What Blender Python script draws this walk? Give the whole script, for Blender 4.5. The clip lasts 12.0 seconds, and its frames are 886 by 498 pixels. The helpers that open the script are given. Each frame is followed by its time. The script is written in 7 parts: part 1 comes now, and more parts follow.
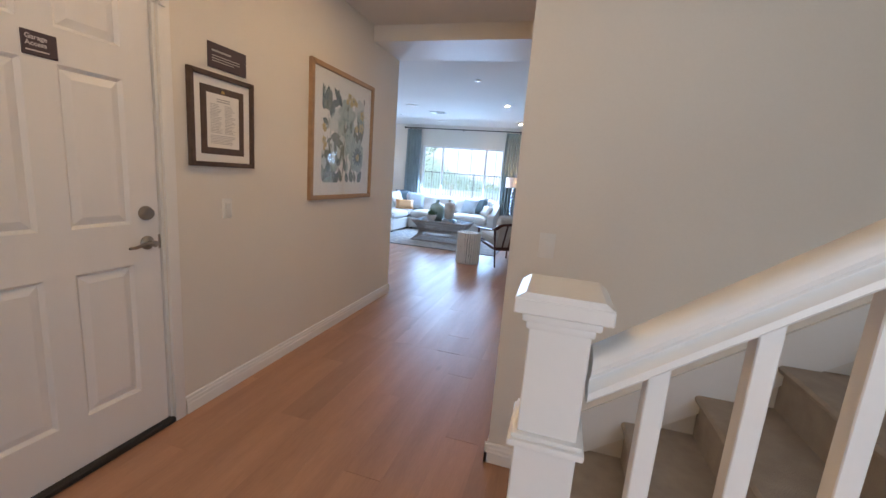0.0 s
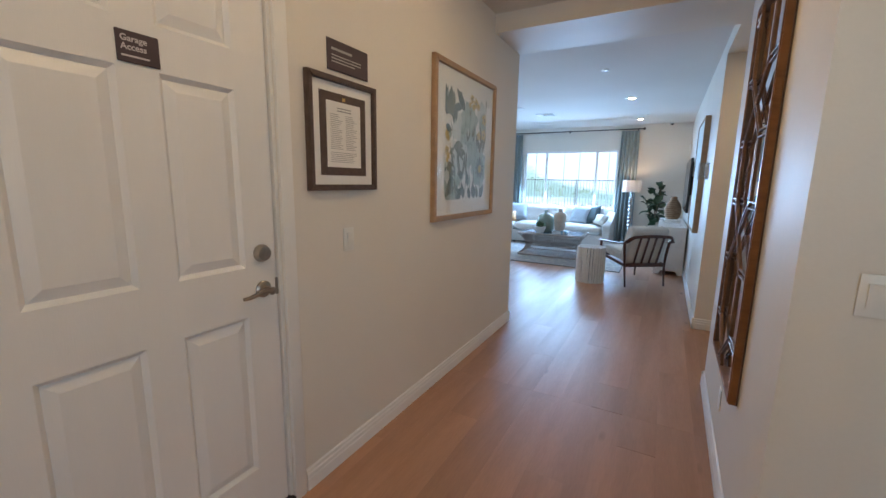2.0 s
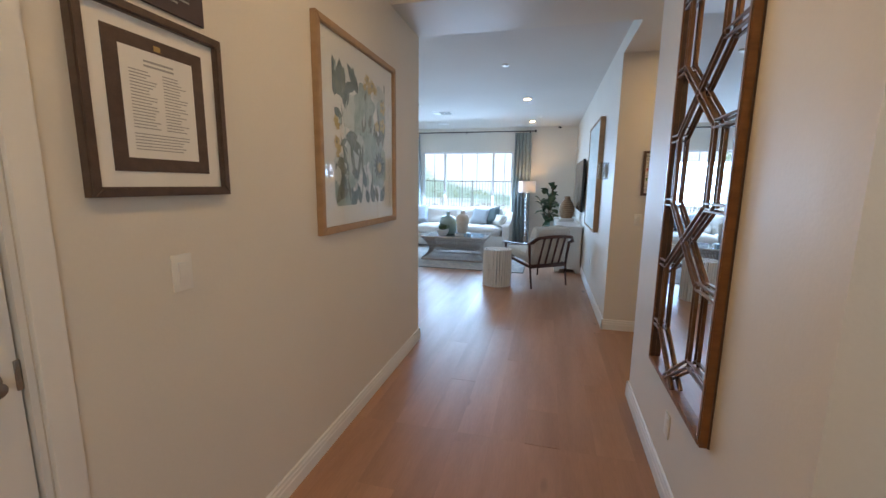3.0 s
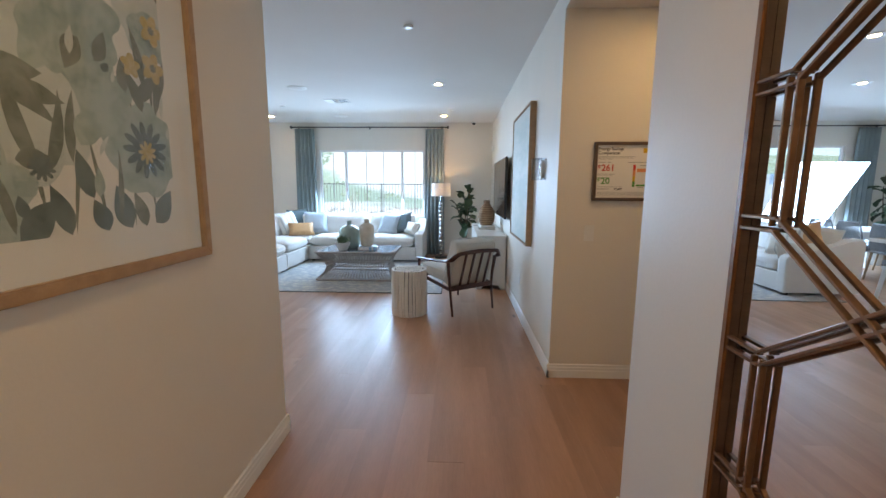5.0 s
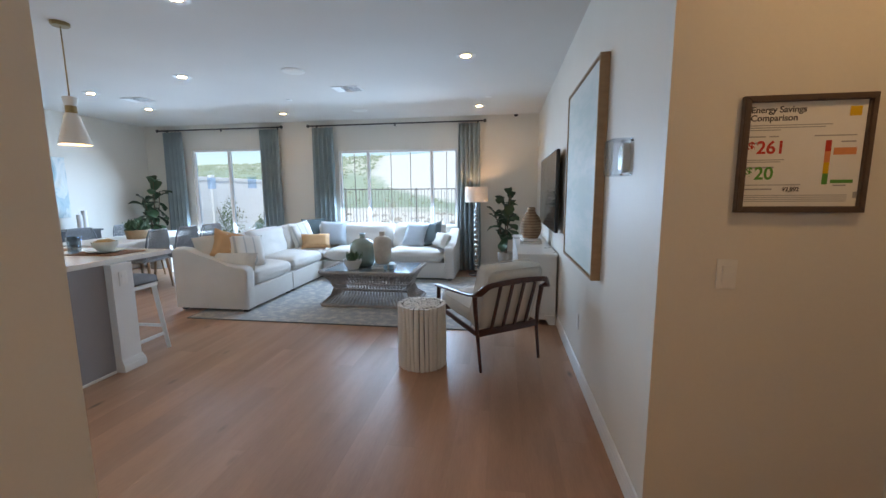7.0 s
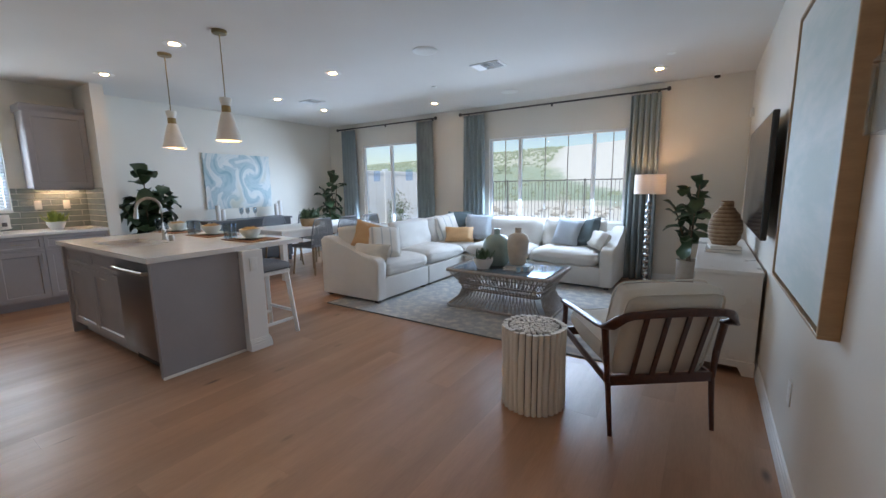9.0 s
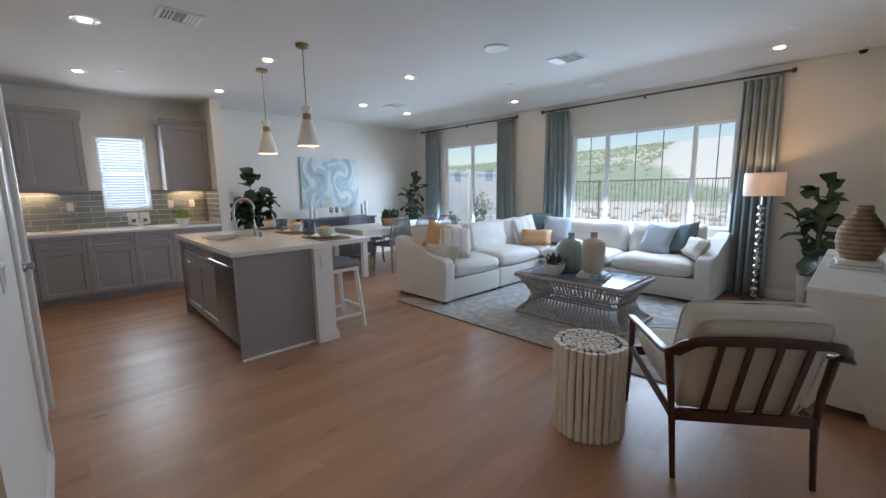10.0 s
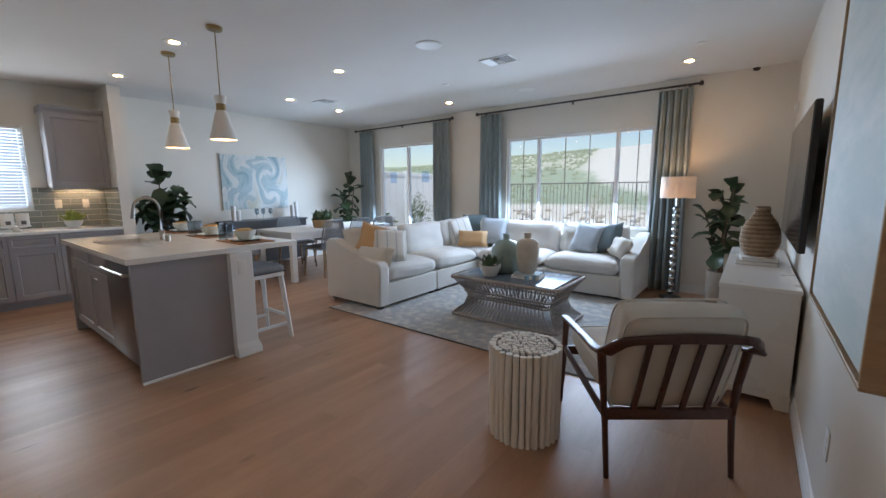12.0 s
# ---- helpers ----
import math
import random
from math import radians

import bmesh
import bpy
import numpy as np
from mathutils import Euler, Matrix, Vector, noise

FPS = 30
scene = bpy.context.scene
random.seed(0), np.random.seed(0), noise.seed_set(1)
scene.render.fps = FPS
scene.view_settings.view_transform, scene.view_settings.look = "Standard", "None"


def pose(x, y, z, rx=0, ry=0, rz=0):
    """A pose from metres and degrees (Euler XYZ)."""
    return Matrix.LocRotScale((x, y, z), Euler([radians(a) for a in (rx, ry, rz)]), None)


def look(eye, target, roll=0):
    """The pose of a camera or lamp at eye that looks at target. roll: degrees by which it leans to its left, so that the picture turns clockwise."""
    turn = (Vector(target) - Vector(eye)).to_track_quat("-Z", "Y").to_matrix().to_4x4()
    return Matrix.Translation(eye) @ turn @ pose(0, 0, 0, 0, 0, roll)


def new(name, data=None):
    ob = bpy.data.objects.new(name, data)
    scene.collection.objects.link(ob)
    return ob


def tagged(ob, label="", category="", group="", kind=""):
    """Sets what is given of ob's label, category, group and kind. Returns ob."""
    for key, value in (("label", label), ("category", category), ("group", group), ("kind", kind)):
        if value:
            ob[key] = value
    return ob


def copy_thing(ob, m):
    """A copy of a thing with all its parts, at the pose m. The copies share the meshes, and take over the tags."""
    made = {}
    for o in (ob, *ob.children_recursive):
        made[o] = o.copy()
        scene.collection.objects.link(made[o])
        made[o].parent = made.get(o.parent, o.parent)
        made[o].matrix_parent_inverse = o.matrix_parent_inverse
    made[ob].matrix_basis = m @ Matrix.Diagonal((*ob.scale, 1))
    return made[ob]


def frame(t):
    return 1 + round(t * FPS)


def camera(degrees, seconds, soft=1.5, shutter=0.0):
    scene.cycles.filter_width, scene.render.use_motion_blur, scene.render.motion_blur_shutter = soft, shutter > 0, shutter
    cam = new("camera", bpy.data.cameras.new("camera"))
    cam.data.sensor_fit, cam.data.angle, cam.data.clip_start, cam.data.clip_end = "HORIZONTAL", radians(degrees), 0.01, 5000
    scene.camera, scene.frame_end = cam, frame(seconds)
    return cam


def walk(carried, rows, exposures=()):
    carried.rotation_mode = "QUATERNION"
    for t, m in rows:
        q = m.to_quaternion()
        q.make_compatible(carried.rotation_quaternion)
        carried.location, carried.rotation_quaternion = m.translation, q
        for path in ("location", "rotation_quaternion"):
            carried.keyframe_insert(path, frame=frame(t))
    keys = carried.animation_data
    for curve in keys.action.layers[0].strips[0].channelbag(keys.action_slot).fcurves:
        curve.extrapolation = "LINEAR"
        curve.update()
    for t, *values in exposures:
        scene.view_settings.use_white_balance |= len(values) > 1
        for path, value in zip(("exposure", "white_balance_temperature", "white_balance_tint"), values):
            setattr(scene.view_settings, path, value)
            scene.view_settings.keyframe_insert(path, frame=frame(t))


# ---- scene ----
import itertools

cam = camera(95.8, 12.0)
PATH = [
    (0, (1.865, -4.272, 1.421), (1.328, -2.379, 1.061), 4.5),
    (0.5, (1.747, -4.244, 1.417), (0.827, -2.505, 1.056), 3.4),
    (1, (1.583, -4.193, 1.429), (0.512, -2.541, 1.078), 2.1),
    (1.5, (1.451, -4.067, 1.425), (0.388, -2.409, 1.079), 1.3),
    (2, (1.326, -3.842, 1.422), (0.377, -2.114, 1.087), 1.0),
    (2.5, (1.2, -3.609, 1.41), (0.481, -1.771, 1.086), 0.8),
    (3, (1.078, -3.354, 1.415), (0.592, -1.44, 1.095), 0.7),
    (3.5, (1.039, -3.045, 1.405), (0.747, -1.092, 1.091), 0.6),
    (3.7, (1.036, -2.936, 1.412), (0.803, -0.975, 1.096), 0.7),
    (5.5, (0.951, -1.778, 1.418), (0.888, 0.2, 1.129), 0.2),
    (6, (0.926, -1.435, 1.421), (0.84, 0.544, 1.145), 0.2),
    (6.5, (0.995, -1.132, 1.412), (0.834, 0.843, 1.139), -0.1),
    (8.3, (1.271, -0.273, 1.407), (0.486, 1.54, 1.099), -0.8),
    (8.5, (1.28, -0.213, 1.393), (0.413, 1.562, 1.085), -0.8),
    (9, (1.301, -0.045, 1.377), (0.215, 1.607, 1.072), -0.8),
    (9.5, (1.324, 0.059, 1.369), (0.048, 1.571, 1.075), -0.9),
    (10, (1.45, 0.18, 1.386), (0.019, 1.545, 1.088), -0.9),
    (10.5, (1.52, 0.228, 1.382), (-0.011, 1.481, 1.085), -0.9),
    (11, (1.54, 0.234, 1.384), (-0.02, 1.448, 1.08), -0.8),
    (11.5, (1.516, 0.255, 1.373), (0.068, 1.6, 1.068), -0.4),
    (12, (1.39, 0.313, 1.366), (0.182, 1.881, 1.075), -0.4),
]
walk(cam, [(t, look(eye, target, roll)) for t, eye, target, roll in PATH],
     exposures=[(0.0, 1.28, 6600, 20), (0.5, 1.28, 6500, 18), (1.0, 1.26, 6250, 14), (2.0, 1.20, 6300, 13), (3.0, 1.12, 7000, 15), (3.5, 1.10, 6900, 14), (5.5, 1.16, 7700, 17), (6.5, 0.90, 7800, 18), (8.5, 0.55, 8400, 22), (9.5, 0.51, 8300, 22), (10.5, 0.48, 8500, 23), (12.0, 0.44, 8500, 23)])

# ---- light ----
world = bpy.data.worlds.new("sky")
world.use_nodes = True
scene.world = world
wn = world.node_tree.nodes
sky = wn.new("ShaderNodeTexSky")
sky.sky_type = "NISHITA"
sky.sun_disc = False
sky.sun_elevation = radians(52)
sky.sun_rotation = radians(150)
wn["Background"].inputs["Strength"].default_value = 0.12
world.node_tree.links.new(sky.outputs["Color"], wn["Background"].inputs["Color"])


def sun_lamp():
    d = bpy.data.lights.new("sun", "SUN")
    d.energy, d.angle, d.color = 3.0, radians(0.5), (0.97, 0.98, 1.0)
    ob = new("sun", d)
    ob.matrix_world = look((0, 0, 30), (-12, 20.8, -18))
    return ob


def window_light(name, at, to, w, h, watts, color=(0.80, 0.90, 1.0)):
    """An area lamp that stands in for skylight through an opening."""
    d = bpy.data.lights.new(name, "AREA")
    d.shape, d.size, d.size_y, d.energy, d.color = "RECTANGLE", w, h, watts, color
    ob = new(name, d)
    ob.matrix_world = look(at, to)
    return ob


sun_lamp()
window_light("window_light", (-0.82, 6.20, 1.46), (-0.82, 0, -2.9), 2.0, 1.1, 84, (0.36, 0.63, 1.0))
window_light("window_light", (-4.19, 6.20, 1.16), (-4.19, 0, -2.9), 1.3, 1.8, 84, (0.34, 0.62, 1.0))
window_light("window_light", (-5.86, 0.93, 1.68), (0, 0.93, 0.6), 0.5, 0.95, 9, (0.62, 0.82, 1.0))
# extra lamp just outside the pane, added so the blind slats glow
window_light("window_light", (-6.045, 0.93, 1.68), (0, 0.93, 1.2), 0.44, 0.92, 15, (0.52, 0.76, 1.0))
# cool lamp at the added, unseen entry window; lights the stair wall
window_light("window_light", (3.2, -5.72, 1.7), (3.2, 0, 1.5), 1.6, 1.5, 10, (0.70, 0.90, 1.0))
# lamp added at an unseen bedroom opening, for the bluish light inside
window_light("window_light", (4.9, 2.4, 1.5), (0, 2.4, 1.3), 1.4, 1.1, 12, (0.7, 0.86, 1.0))


# ---- materials ----
def mat(name, c1, c2=None, rough=0.5, metal=0.0, scale=6.0, fine=90.0, bump=0.05, amount=0.5, stretch=(1, 1, 1), rand=0.0, coat=0.0, spec=0.5):
    """A surface with colour variation at two scales, a fine relief and uneven gloss."""
    m = bpy.data.materials.new(name)
    m.use_nodes = True
    n, l = m.node_tree.nodes, m.node_tree.links
    b = n["Principled BSDF"]
    b.inputs["Metallic"].default_value = metal
    b.inputs["Coat Weight"].default_value = coat
    b.inputs["Specular IOR Level"].default_value = spec
    c2 = c2 or tuple(c * 0.86 for c in c1)
    tc, mp = n.new("ShaderNodeTexCoord"), n.new("ShaderNodeMapping")
    mp.inputs["Scale"].default_value = stretch
    info = n.new("ShaderNodeObjectInfo")
    l.new(tc.outputs["Object"], mp.inputs["Vector"])
    if rand:
        off = n.new("ShaderNodeVectorMath")
        off.operation = "SCALE"
        comb = n.new("ShaderNodeCombineXYZ")
        for k in range(3):
            l.new(info.outputs["Random"], comb.inputs[k])
        off.inputs["Scale"].default_value = 37.0
        l.new(comb.outputs[0], off.inputs[0])
        l.new(off.outputs[0], mp.inputs["Location"])
    big, small = n.new("ShaderNodeTexNoise"), n.new("ShaderNodeTexNoise")
    big.inputs["Scale"].default_value, big.inputs["Detail"].default_value = scale, 5
    small.inputs["Scale"].default_value, small.inputs["Detail"].default_value = fine, 3
    for t in (big, small):
        l.new(mp.outputs[0], t.inputs["Vector"])
    add = n.new("ShaderNodeMath")
    add.operation = "MULTIPLY_ADD"
    l.new(small.outputs["Fac"], add.inputs[0])
    add.inputs[1].default_value = 0.45
    l.new(big.outputs["Fac"], add.inputs[2])
    ramp = n.new("ShaderNodeMapRange")
    ramp.inputs["From Min"].default_value, ramp.inputs["From Max"].default_value = 0.45, 1.0
    ramp.inputs["To Max"].default_value = amount * 2
    l.new(add.outputs[0], ramp.inputs["Value"])
    mix = n.new("ShaderNodeMix")
    mix.data_type = "RGBA"
    mix.inputs["A"].default_value, mix.inputs["B"].default_value = (*c1, 1), (*c2, 1)
    l.new(ramp.outputs[0], mix.inputs["Factor"])
    col = mix.outputs["Result"]
    if rand:
        hsv = n.new("ShaderNodeHueSaturation")
        val = n.new("ShaderNodeMapRange")
        val.inputs["To Min"].default_value, val.inputs["To Max"].default_value = 1 - rand, 1 + rand
        l.new(info.outputs["Random"], val.inputs["Value"])
        l.new(val.outputs[0], hsv.inputs["Value"])
        l.new(col, hsv.inputs["Color"])
        col = hsv.outputs["Color"]
    l.new(col, b.inputs["Base Color"])
    rr = n.new("ShaderNodeMapRange")
    rr.inputs["To Min"].default_value, rr.inputs["To Max"].default_value = max(0.02, rough - 0.08), min(1, rough + 0.1)
    l.new(big.outputs["Fac"], rr.inputs["Value"])
    l.new(rr.outputs[0], b.inputs["Roughness"])
    if bump:
        bp = n.new("ShaderNodeBump")
        bp.inputs["Strength"].default_value, bp.inputs["Distance"].default_value = bump, 0.01
        l.new(small.outputs["Fac"], bp.inputs["Height"])
        l.new(bp.outputs[0], b.inputs["Normal"])
    return m


def glow(name, color, strength):
    m = bpy.data.materials.new(name)
    m.use_nodes = True
    b = m.node_tree.nodes["Principled BSDF"]
    b.inputs["Base Color"].default_value = (0.9, 0.88, 0.82, 1)
    b.inputs["Emission Color"].default_value = (*color, 1)
    b.inputs["Emission Strength"].default_value = strength
    return m


def pane_glass(name, tint=(0.97, 0.985, 0.99), gloss=0.55):
    m = bpy.data.materials.new(name)
    m.use_nodes = True
    n, l = m.node_tree.nodes, m.node_tree.links
    n.remove(n["Principled BSDF"])
    tr, gl, fr, mx = n.new("ShaderNodeBsdfTransparent"), n.new("ShaderNodeBsdfGlossy"), n.new("ShaderNodeLayerWeight"), n.new("ShaderNodeMixShader")
    pw, ad = n.new("ShaderNodeMath"), n.new("ShaderNodeMath")
    pw.operation, ad.operation = "POWER", "MULTIPLY_ADD"
    pw.inputs[1].default_value, ad.inputs[1].default_value, ad.inputs[2].default_value = 4.0, gloss, 0.03
    fr.inputs["Blend"].default_value = 0.5
    tr.inputs["Color"].default_value = (*tint, 1)
    gl.inputs["Roughness"].default_value = 0.02
    l.new(fr.outputs["Facing"], pw.inputs[0])
    l.new(pw.outputs[0], ad.inputs[0])
    l.new(ad.outputs[0], mx.inputs[0])
    l.new(tr.outputs[0], mx.inputs[1])
    l.new(gl.outputs[0], mx.inputs[2])
    l.new(mx.outputs[0], n["Material Output"].inputs["Surface"])
    return m


def knots(m):
    """Small dark knots and short dark streaks, scattered over a board."""
    n, l = m.node_tree.nodes, m.node_tree.links
    base = n["Principled BSDF"].inputs["Base Color"]
    src = base.links[0].from_socket
    off = next(k for k in n if k.bl_idname == "ShaderNodeMapping").inputs["Location"].links[0].from_socket
    tc, mp, vo = n.new("ShaderNodeTexCoord"), n.new("ShaderNodeMapping"), n.new("ShaderNodeTexVoronoi")
    mp.inputs["Scale"].default_value = (1.0, 0.36, 1.0)
    l.new(tc.outputs["Object"], mp.inputs["Vector"])
    l.new(off, mp.inputs["Location"])
    vo.inputs["Scale"].default_value = 5.0
    l.new(mp.outputs[0], vo.inputs["Vector"])
    near, pick, both, mix = n.new("ShaderNodeMapRange"), n.new("ShaderNodeMapRange"), n.new("ShaderNodeMath"), n.new("ShaderNodeMix")
    near.inputs["From Min"].default_value, near.inputs["From Max"].default_value = 0.03, 0.13
    near.inputs["To Min"].default_value, near.inputs["To Max"].default_value = 0.9, 0.0
    l.new(vo.outputs["Distance"], near.inputs["Value"])
    sep = n.new("ShaderNodeSeparateColor")
    l.new(vo.outputs["Color"], sep.inputs[0])
    pick.inputs["From Min"].default_value, pick.inputs["From Max"].default_value = 0.50, 0.90
    l.new(sep.outputs[0], pick.inputs["Value"])
    both.operation = "MULTIPLY"
    l.new(near.outputs[0], both.inputs[0])
    l.new(pick.outputs[0], both.inputs[1])
    mix.data_type = "RGBA"
    mix.inputs["B"].default_value = (0.09, 0.045, 0.025, 1)
    l.new(both.outputs[0], mix.inputs["Factor"])
    l.new(src, mix.inputs["A"])
    l.new(mix.outputs["Result"], base)


WALL = mat("wall_paint", (0.755, 0.713, 0.640), (0.725, 0.683, 0.610), 0.50, scale=1.5, fine=85, bump=0.055, amount=0.6)
CEIL = mat("ceiling_paint", (0.74, 0.71, 0.67), (0.70, 0.67, 0.63), 0.8, scale=1.2, fine=120, bump=0.05)
TRIM = mat("trim_paint", (0.80, 0.79, 0.76), (0.77, 0.76, 0.73), 0.35, scale=3, fine=60, bump=0.03)
DOORP = mat("door_paint", (0.80, 0.79, 0.77), (0.77, 0.76, 0.74), 0.4, scale=2, fine=50, bump=0.04, stretch=(6, 6, 0.6))
OAK = mat("oak_plank", (0.455, 0.248, 0.150), (0.33, 0.170, 0.100), 0.37, scale=1.6, fine=26, bump=0.02, amount=0.5, stretch=(5, 0.5, 1), rand=0.09, spec=0.62)
knots(OAK)
SUB = mat("subfloor", (0.17, 0.10, 0.062), None, 0.8)
CARPET = mat("carpet", (0.42, 0.37, 0.32), (0.33, 0.29, 0.25), 0.95, scale=14, fine=300, bump=0.6)
CARPET2 = mat("bedroom_carpet", (0.50, 0.47, 0.43), (0.42, 0.39, 0.36), 0.95, scale=14, fine=300, bump=0.6)
NICKEL = mat("brushed_nickel", (0.42, 0.38, 0.33), (0.30, 0.27, 0.24), 0.32, 1.0, scale=30, fine=200, bump=0.02)
CHROME = mat("polished_nickel", (0.72, 0.71, 0.69), (0.6, 0.59, 0.57), 0.14, 1.0, scale=20, bump=0)
BRASS = mat("brass", (0.62, 0.43, 0.18), (0.50, 0.34, 0.14), 0.3, 1.0, scale=20, fine=100, bump=0.02)
BLACK = mat("black_rubber", (0.02, 0.018, 0.017), None, 0.6)
PLATE = mat("switch_plastic", (0.80, 0.79, 0.75), (0.77, 0.76, 0.72), 0.3, scale=20, bump=0.0)
DARKWOOD = mat("dark_frame_wood", (0.115, 0.072, 0.053), (0.07, 0.044, 0.033), 0.4, scale=10, fine=70, bump=0.05, stretch=(3, 3, 1))
LIGHTWOOD = mat("light_oak_frame", (0.46, 0.30, 0.17), (0.36, 0.22, 0.12), 0.45, scale=8, fine=60, bump=0.05, stretch=(3, 3, 0.7))
WALNUT = mat("walnut", (0.095, 0.030, 0.018), (0.048, 0.015, 0.010), 0.30, scale=9, fine=50, bump=0.03, stretch=(4, 0.8, 4))
MIRRORWOOD = mat("mirror_frame_wood", (0.27, 0.122, 0.042), (0.165, 0.068, 0.022), 0.32, scale=7, fine=60, bump=0.04, stretch=(4, 4, 0.6))
PAPER = mat("paper", (0.84, 0.82, 0.78), (0.81, 0.79, 0.75), 0.7, scale=10, bump=0.01)
PLUM = mat("plum_plastic", (0.075, 0.05, 0.055), (0.06, 0.04, 0.045), 0.4, scale=10, bump=0.02)
LINEN = mat("cream_linen", (0.66, 0.62, 0.56), (0.58, 0.545, 0.49), 0.9, scale=5, fine=260, bump=0.35)
WHITEFAB = mat("white_upholstery", (0.64, 0.61, 0.57), (0.58, 0.55, 0.51), 0.9, scale=4, fine=320, bump=0.3)
CAB = mat("grey_cabinet_paint", (0.33, 0.315, 0.325), (0.30, 0.288, 0.298), 0.42, scale=4, fine=70, bump=0.02)
QUARTZ = mat("white_quartz", (0.78, 0.76, 0.72), (0.70, 0.68, 0.64), 0.16, scale=5, fine=60, bump=0.0, amount=0.4)
STEEL = mat("stainless_steel", (0.20, 0.19, 0.195), (0.15, 0.145, 0.15), 0.30, 1.0, scale=2, fine=60, bump=0.0, amount=0.2, stretch=(0.3, 0.3, 2))
SCREEN = mat("tv_screen", (0.012, 0.013, 0.016), None, 0.12, scale=2, bump=0.0)
CURTAIN = mat("blue_grey_curtain", (0.31, 0.37, 0.375), (0.26, 0.315, 0.32), 0.9, scale=5, fine=300, bump=0.3)
VINYL = mat("white_vinyl", (0.82, 0.82, 0.82), (0.78, 0.78, 0.78), 0.3, scale=4, bump=0.01)
MUNTIN = mat("grey_muntin", (0.30, 0.31, 0.32), None, 0.4)
GLASS = pane_glass("picture_glass")
# blue tint puts cooler, dimmer outdoor light into the pane colour
BLUEPANE = pane_glass("outdoor_tint_window_glass", (0.80, 0.92, 1.0))
BULB = glow("downlight_lens", (1.0, 0.68, 0.33), 145.0)
# same lens as the hall's, weaker only to balance the room's brightness
SOFTBULB = glow("room_downlight_lens", (1.0, 0.71, 0.38), 60.0)


# ---- building helpers ----
def box(bm, x0, y0, z0, x1, y1, z1, bevel=0.0, seg=1):
    ret = bmesh.ops.create_cube(bm, size=1.0, matrix=Matrix.LocRotScale(((x0 + x1) / 2, (y0 + y1) / 2, (z0 + z1) / 2), None, (abs(x1 - x0), abs(y1 - y0), abs(z1 - z0))))
    if bevel:
        es = list({e for v in ret["verts"] for e in v.link_edges})
        bmesh.ops.bevel(bm, geom=es, offset=bevel, segments=seg, profile=0.6, affect="EDGES")
    return bm


def rod(bm, p, q, r, r2=None, n=10, cap=True):
    p, q = Vector(p), Vector(q)
    d = q - p
    m = Matrix.Translation((p + q) / 2) @ d.to_track_quat("Z", "Y").to_matrix().to_4x4()
    bmesh.ops.create_cone(bm, cap_ends=cap, segments=n, radius1=r, radius2=r if r2 is None else r2, depth=d.length, matrix=m)
    return bm


def lathe(bm, prof, n=24, at=(0, 0, 0), squash=1.0):
    """Turns a profile of (radius, height) round the upright axis."""
    rings = []
    for r, z in prof:
        rings.append([bm.verts.new((at[0] + r * math.cos(2 * math.pi * i / n), at[1] + squash * r * math.sin(2 * math.pi * i / n), at[2] + z)) for i in range(n)])
    for a, b in zip(rings, rings[1:]):
        for i in range(n):
            bm.faces.new((a[i], a[(i + 1) % n], b[(i + 1) % n], b[i]))
    if prof[0][0] > 1e-4:
        bm.faces.new(rings[0][::-1])
    if prof[-1][0] > 1e-4:
        bm.faces.new(rings[-1])
    return bm


def tube(bm, pts, r, n=8, taper=None):
    pts = [Vector(p) for p in pts]
    rings = []
    for i, p in enumerate(pts):
        d = (pts[min(i + 1, len(pts) - 1)] - pts[max(i - 1, 0)]).normalized()
        q = d.to_track_quat("Z", "Y")
        rr = r if taper is None else r + (taper - r) * i / (len(pts) - 1)
        rings.append([bm.verts.new(p + q @ Vector((rr * math.cos(2 * math.pi * k / n), rr * math.sin(2 * math.pi * k / n), 0))) for k in range(n)])
    for a, b in zip(rings, rings[1:]):
        for i in range(n):
            bm.faces.new((a[i], a[(i + 1) % n], b[(i + 1) % n], b[i]))
    bm.faces.new(rings[0][::-1])
    bm.faces.new(rings[-1])
    return bm


def cushion(bm, w, d, h, at=(0, 0, 0), puff=0.5, m=None, seed=0, n=10, lump=0.012, pinch=0.0):
    """A soft stuffed block, thinner at its seams, with uneven sides; centred at at."""
    ret = bmesh.ops.create_cube(bm, size=2.0)
    bmesh.ops.subdivide_edges(bm, edges=list({e for v in ret["verts"] for e in v.link_edges}), cuts=n, use_grid_fill=True)
    for v in bm.verts:
        x, y, z = v.co
        ex, ey = 1 - abs(x) ** 4, 1 - abs(y) ** 4
        edge = max(0.0, ex * ey) ** 0.35
        k = (1 - puff) + puff * edge
        rx = 1 - 0.06 * (1 - edge) * y * y * abs(x) - 0.05 * z * z
        ry = 1 - 0.06 * (1 - edge) * x * x * abs(y) - 0.05 * z * z
        rx -= pinch * (1 - y * y) * abs(x)
        ry -= pinch * (1 - x * x) * abs(y)
        c = Vector((x * rx * w / 2, y * ry * d / 2, z * k * h / 2))
        c += lump * noise.noise_vector(Vector((x * 1.7 + seed * 7.1, y * 1.7, z * 1.3 + seed)))
        v.co = (m @ c if m else c) + Vector(at)
    return bm


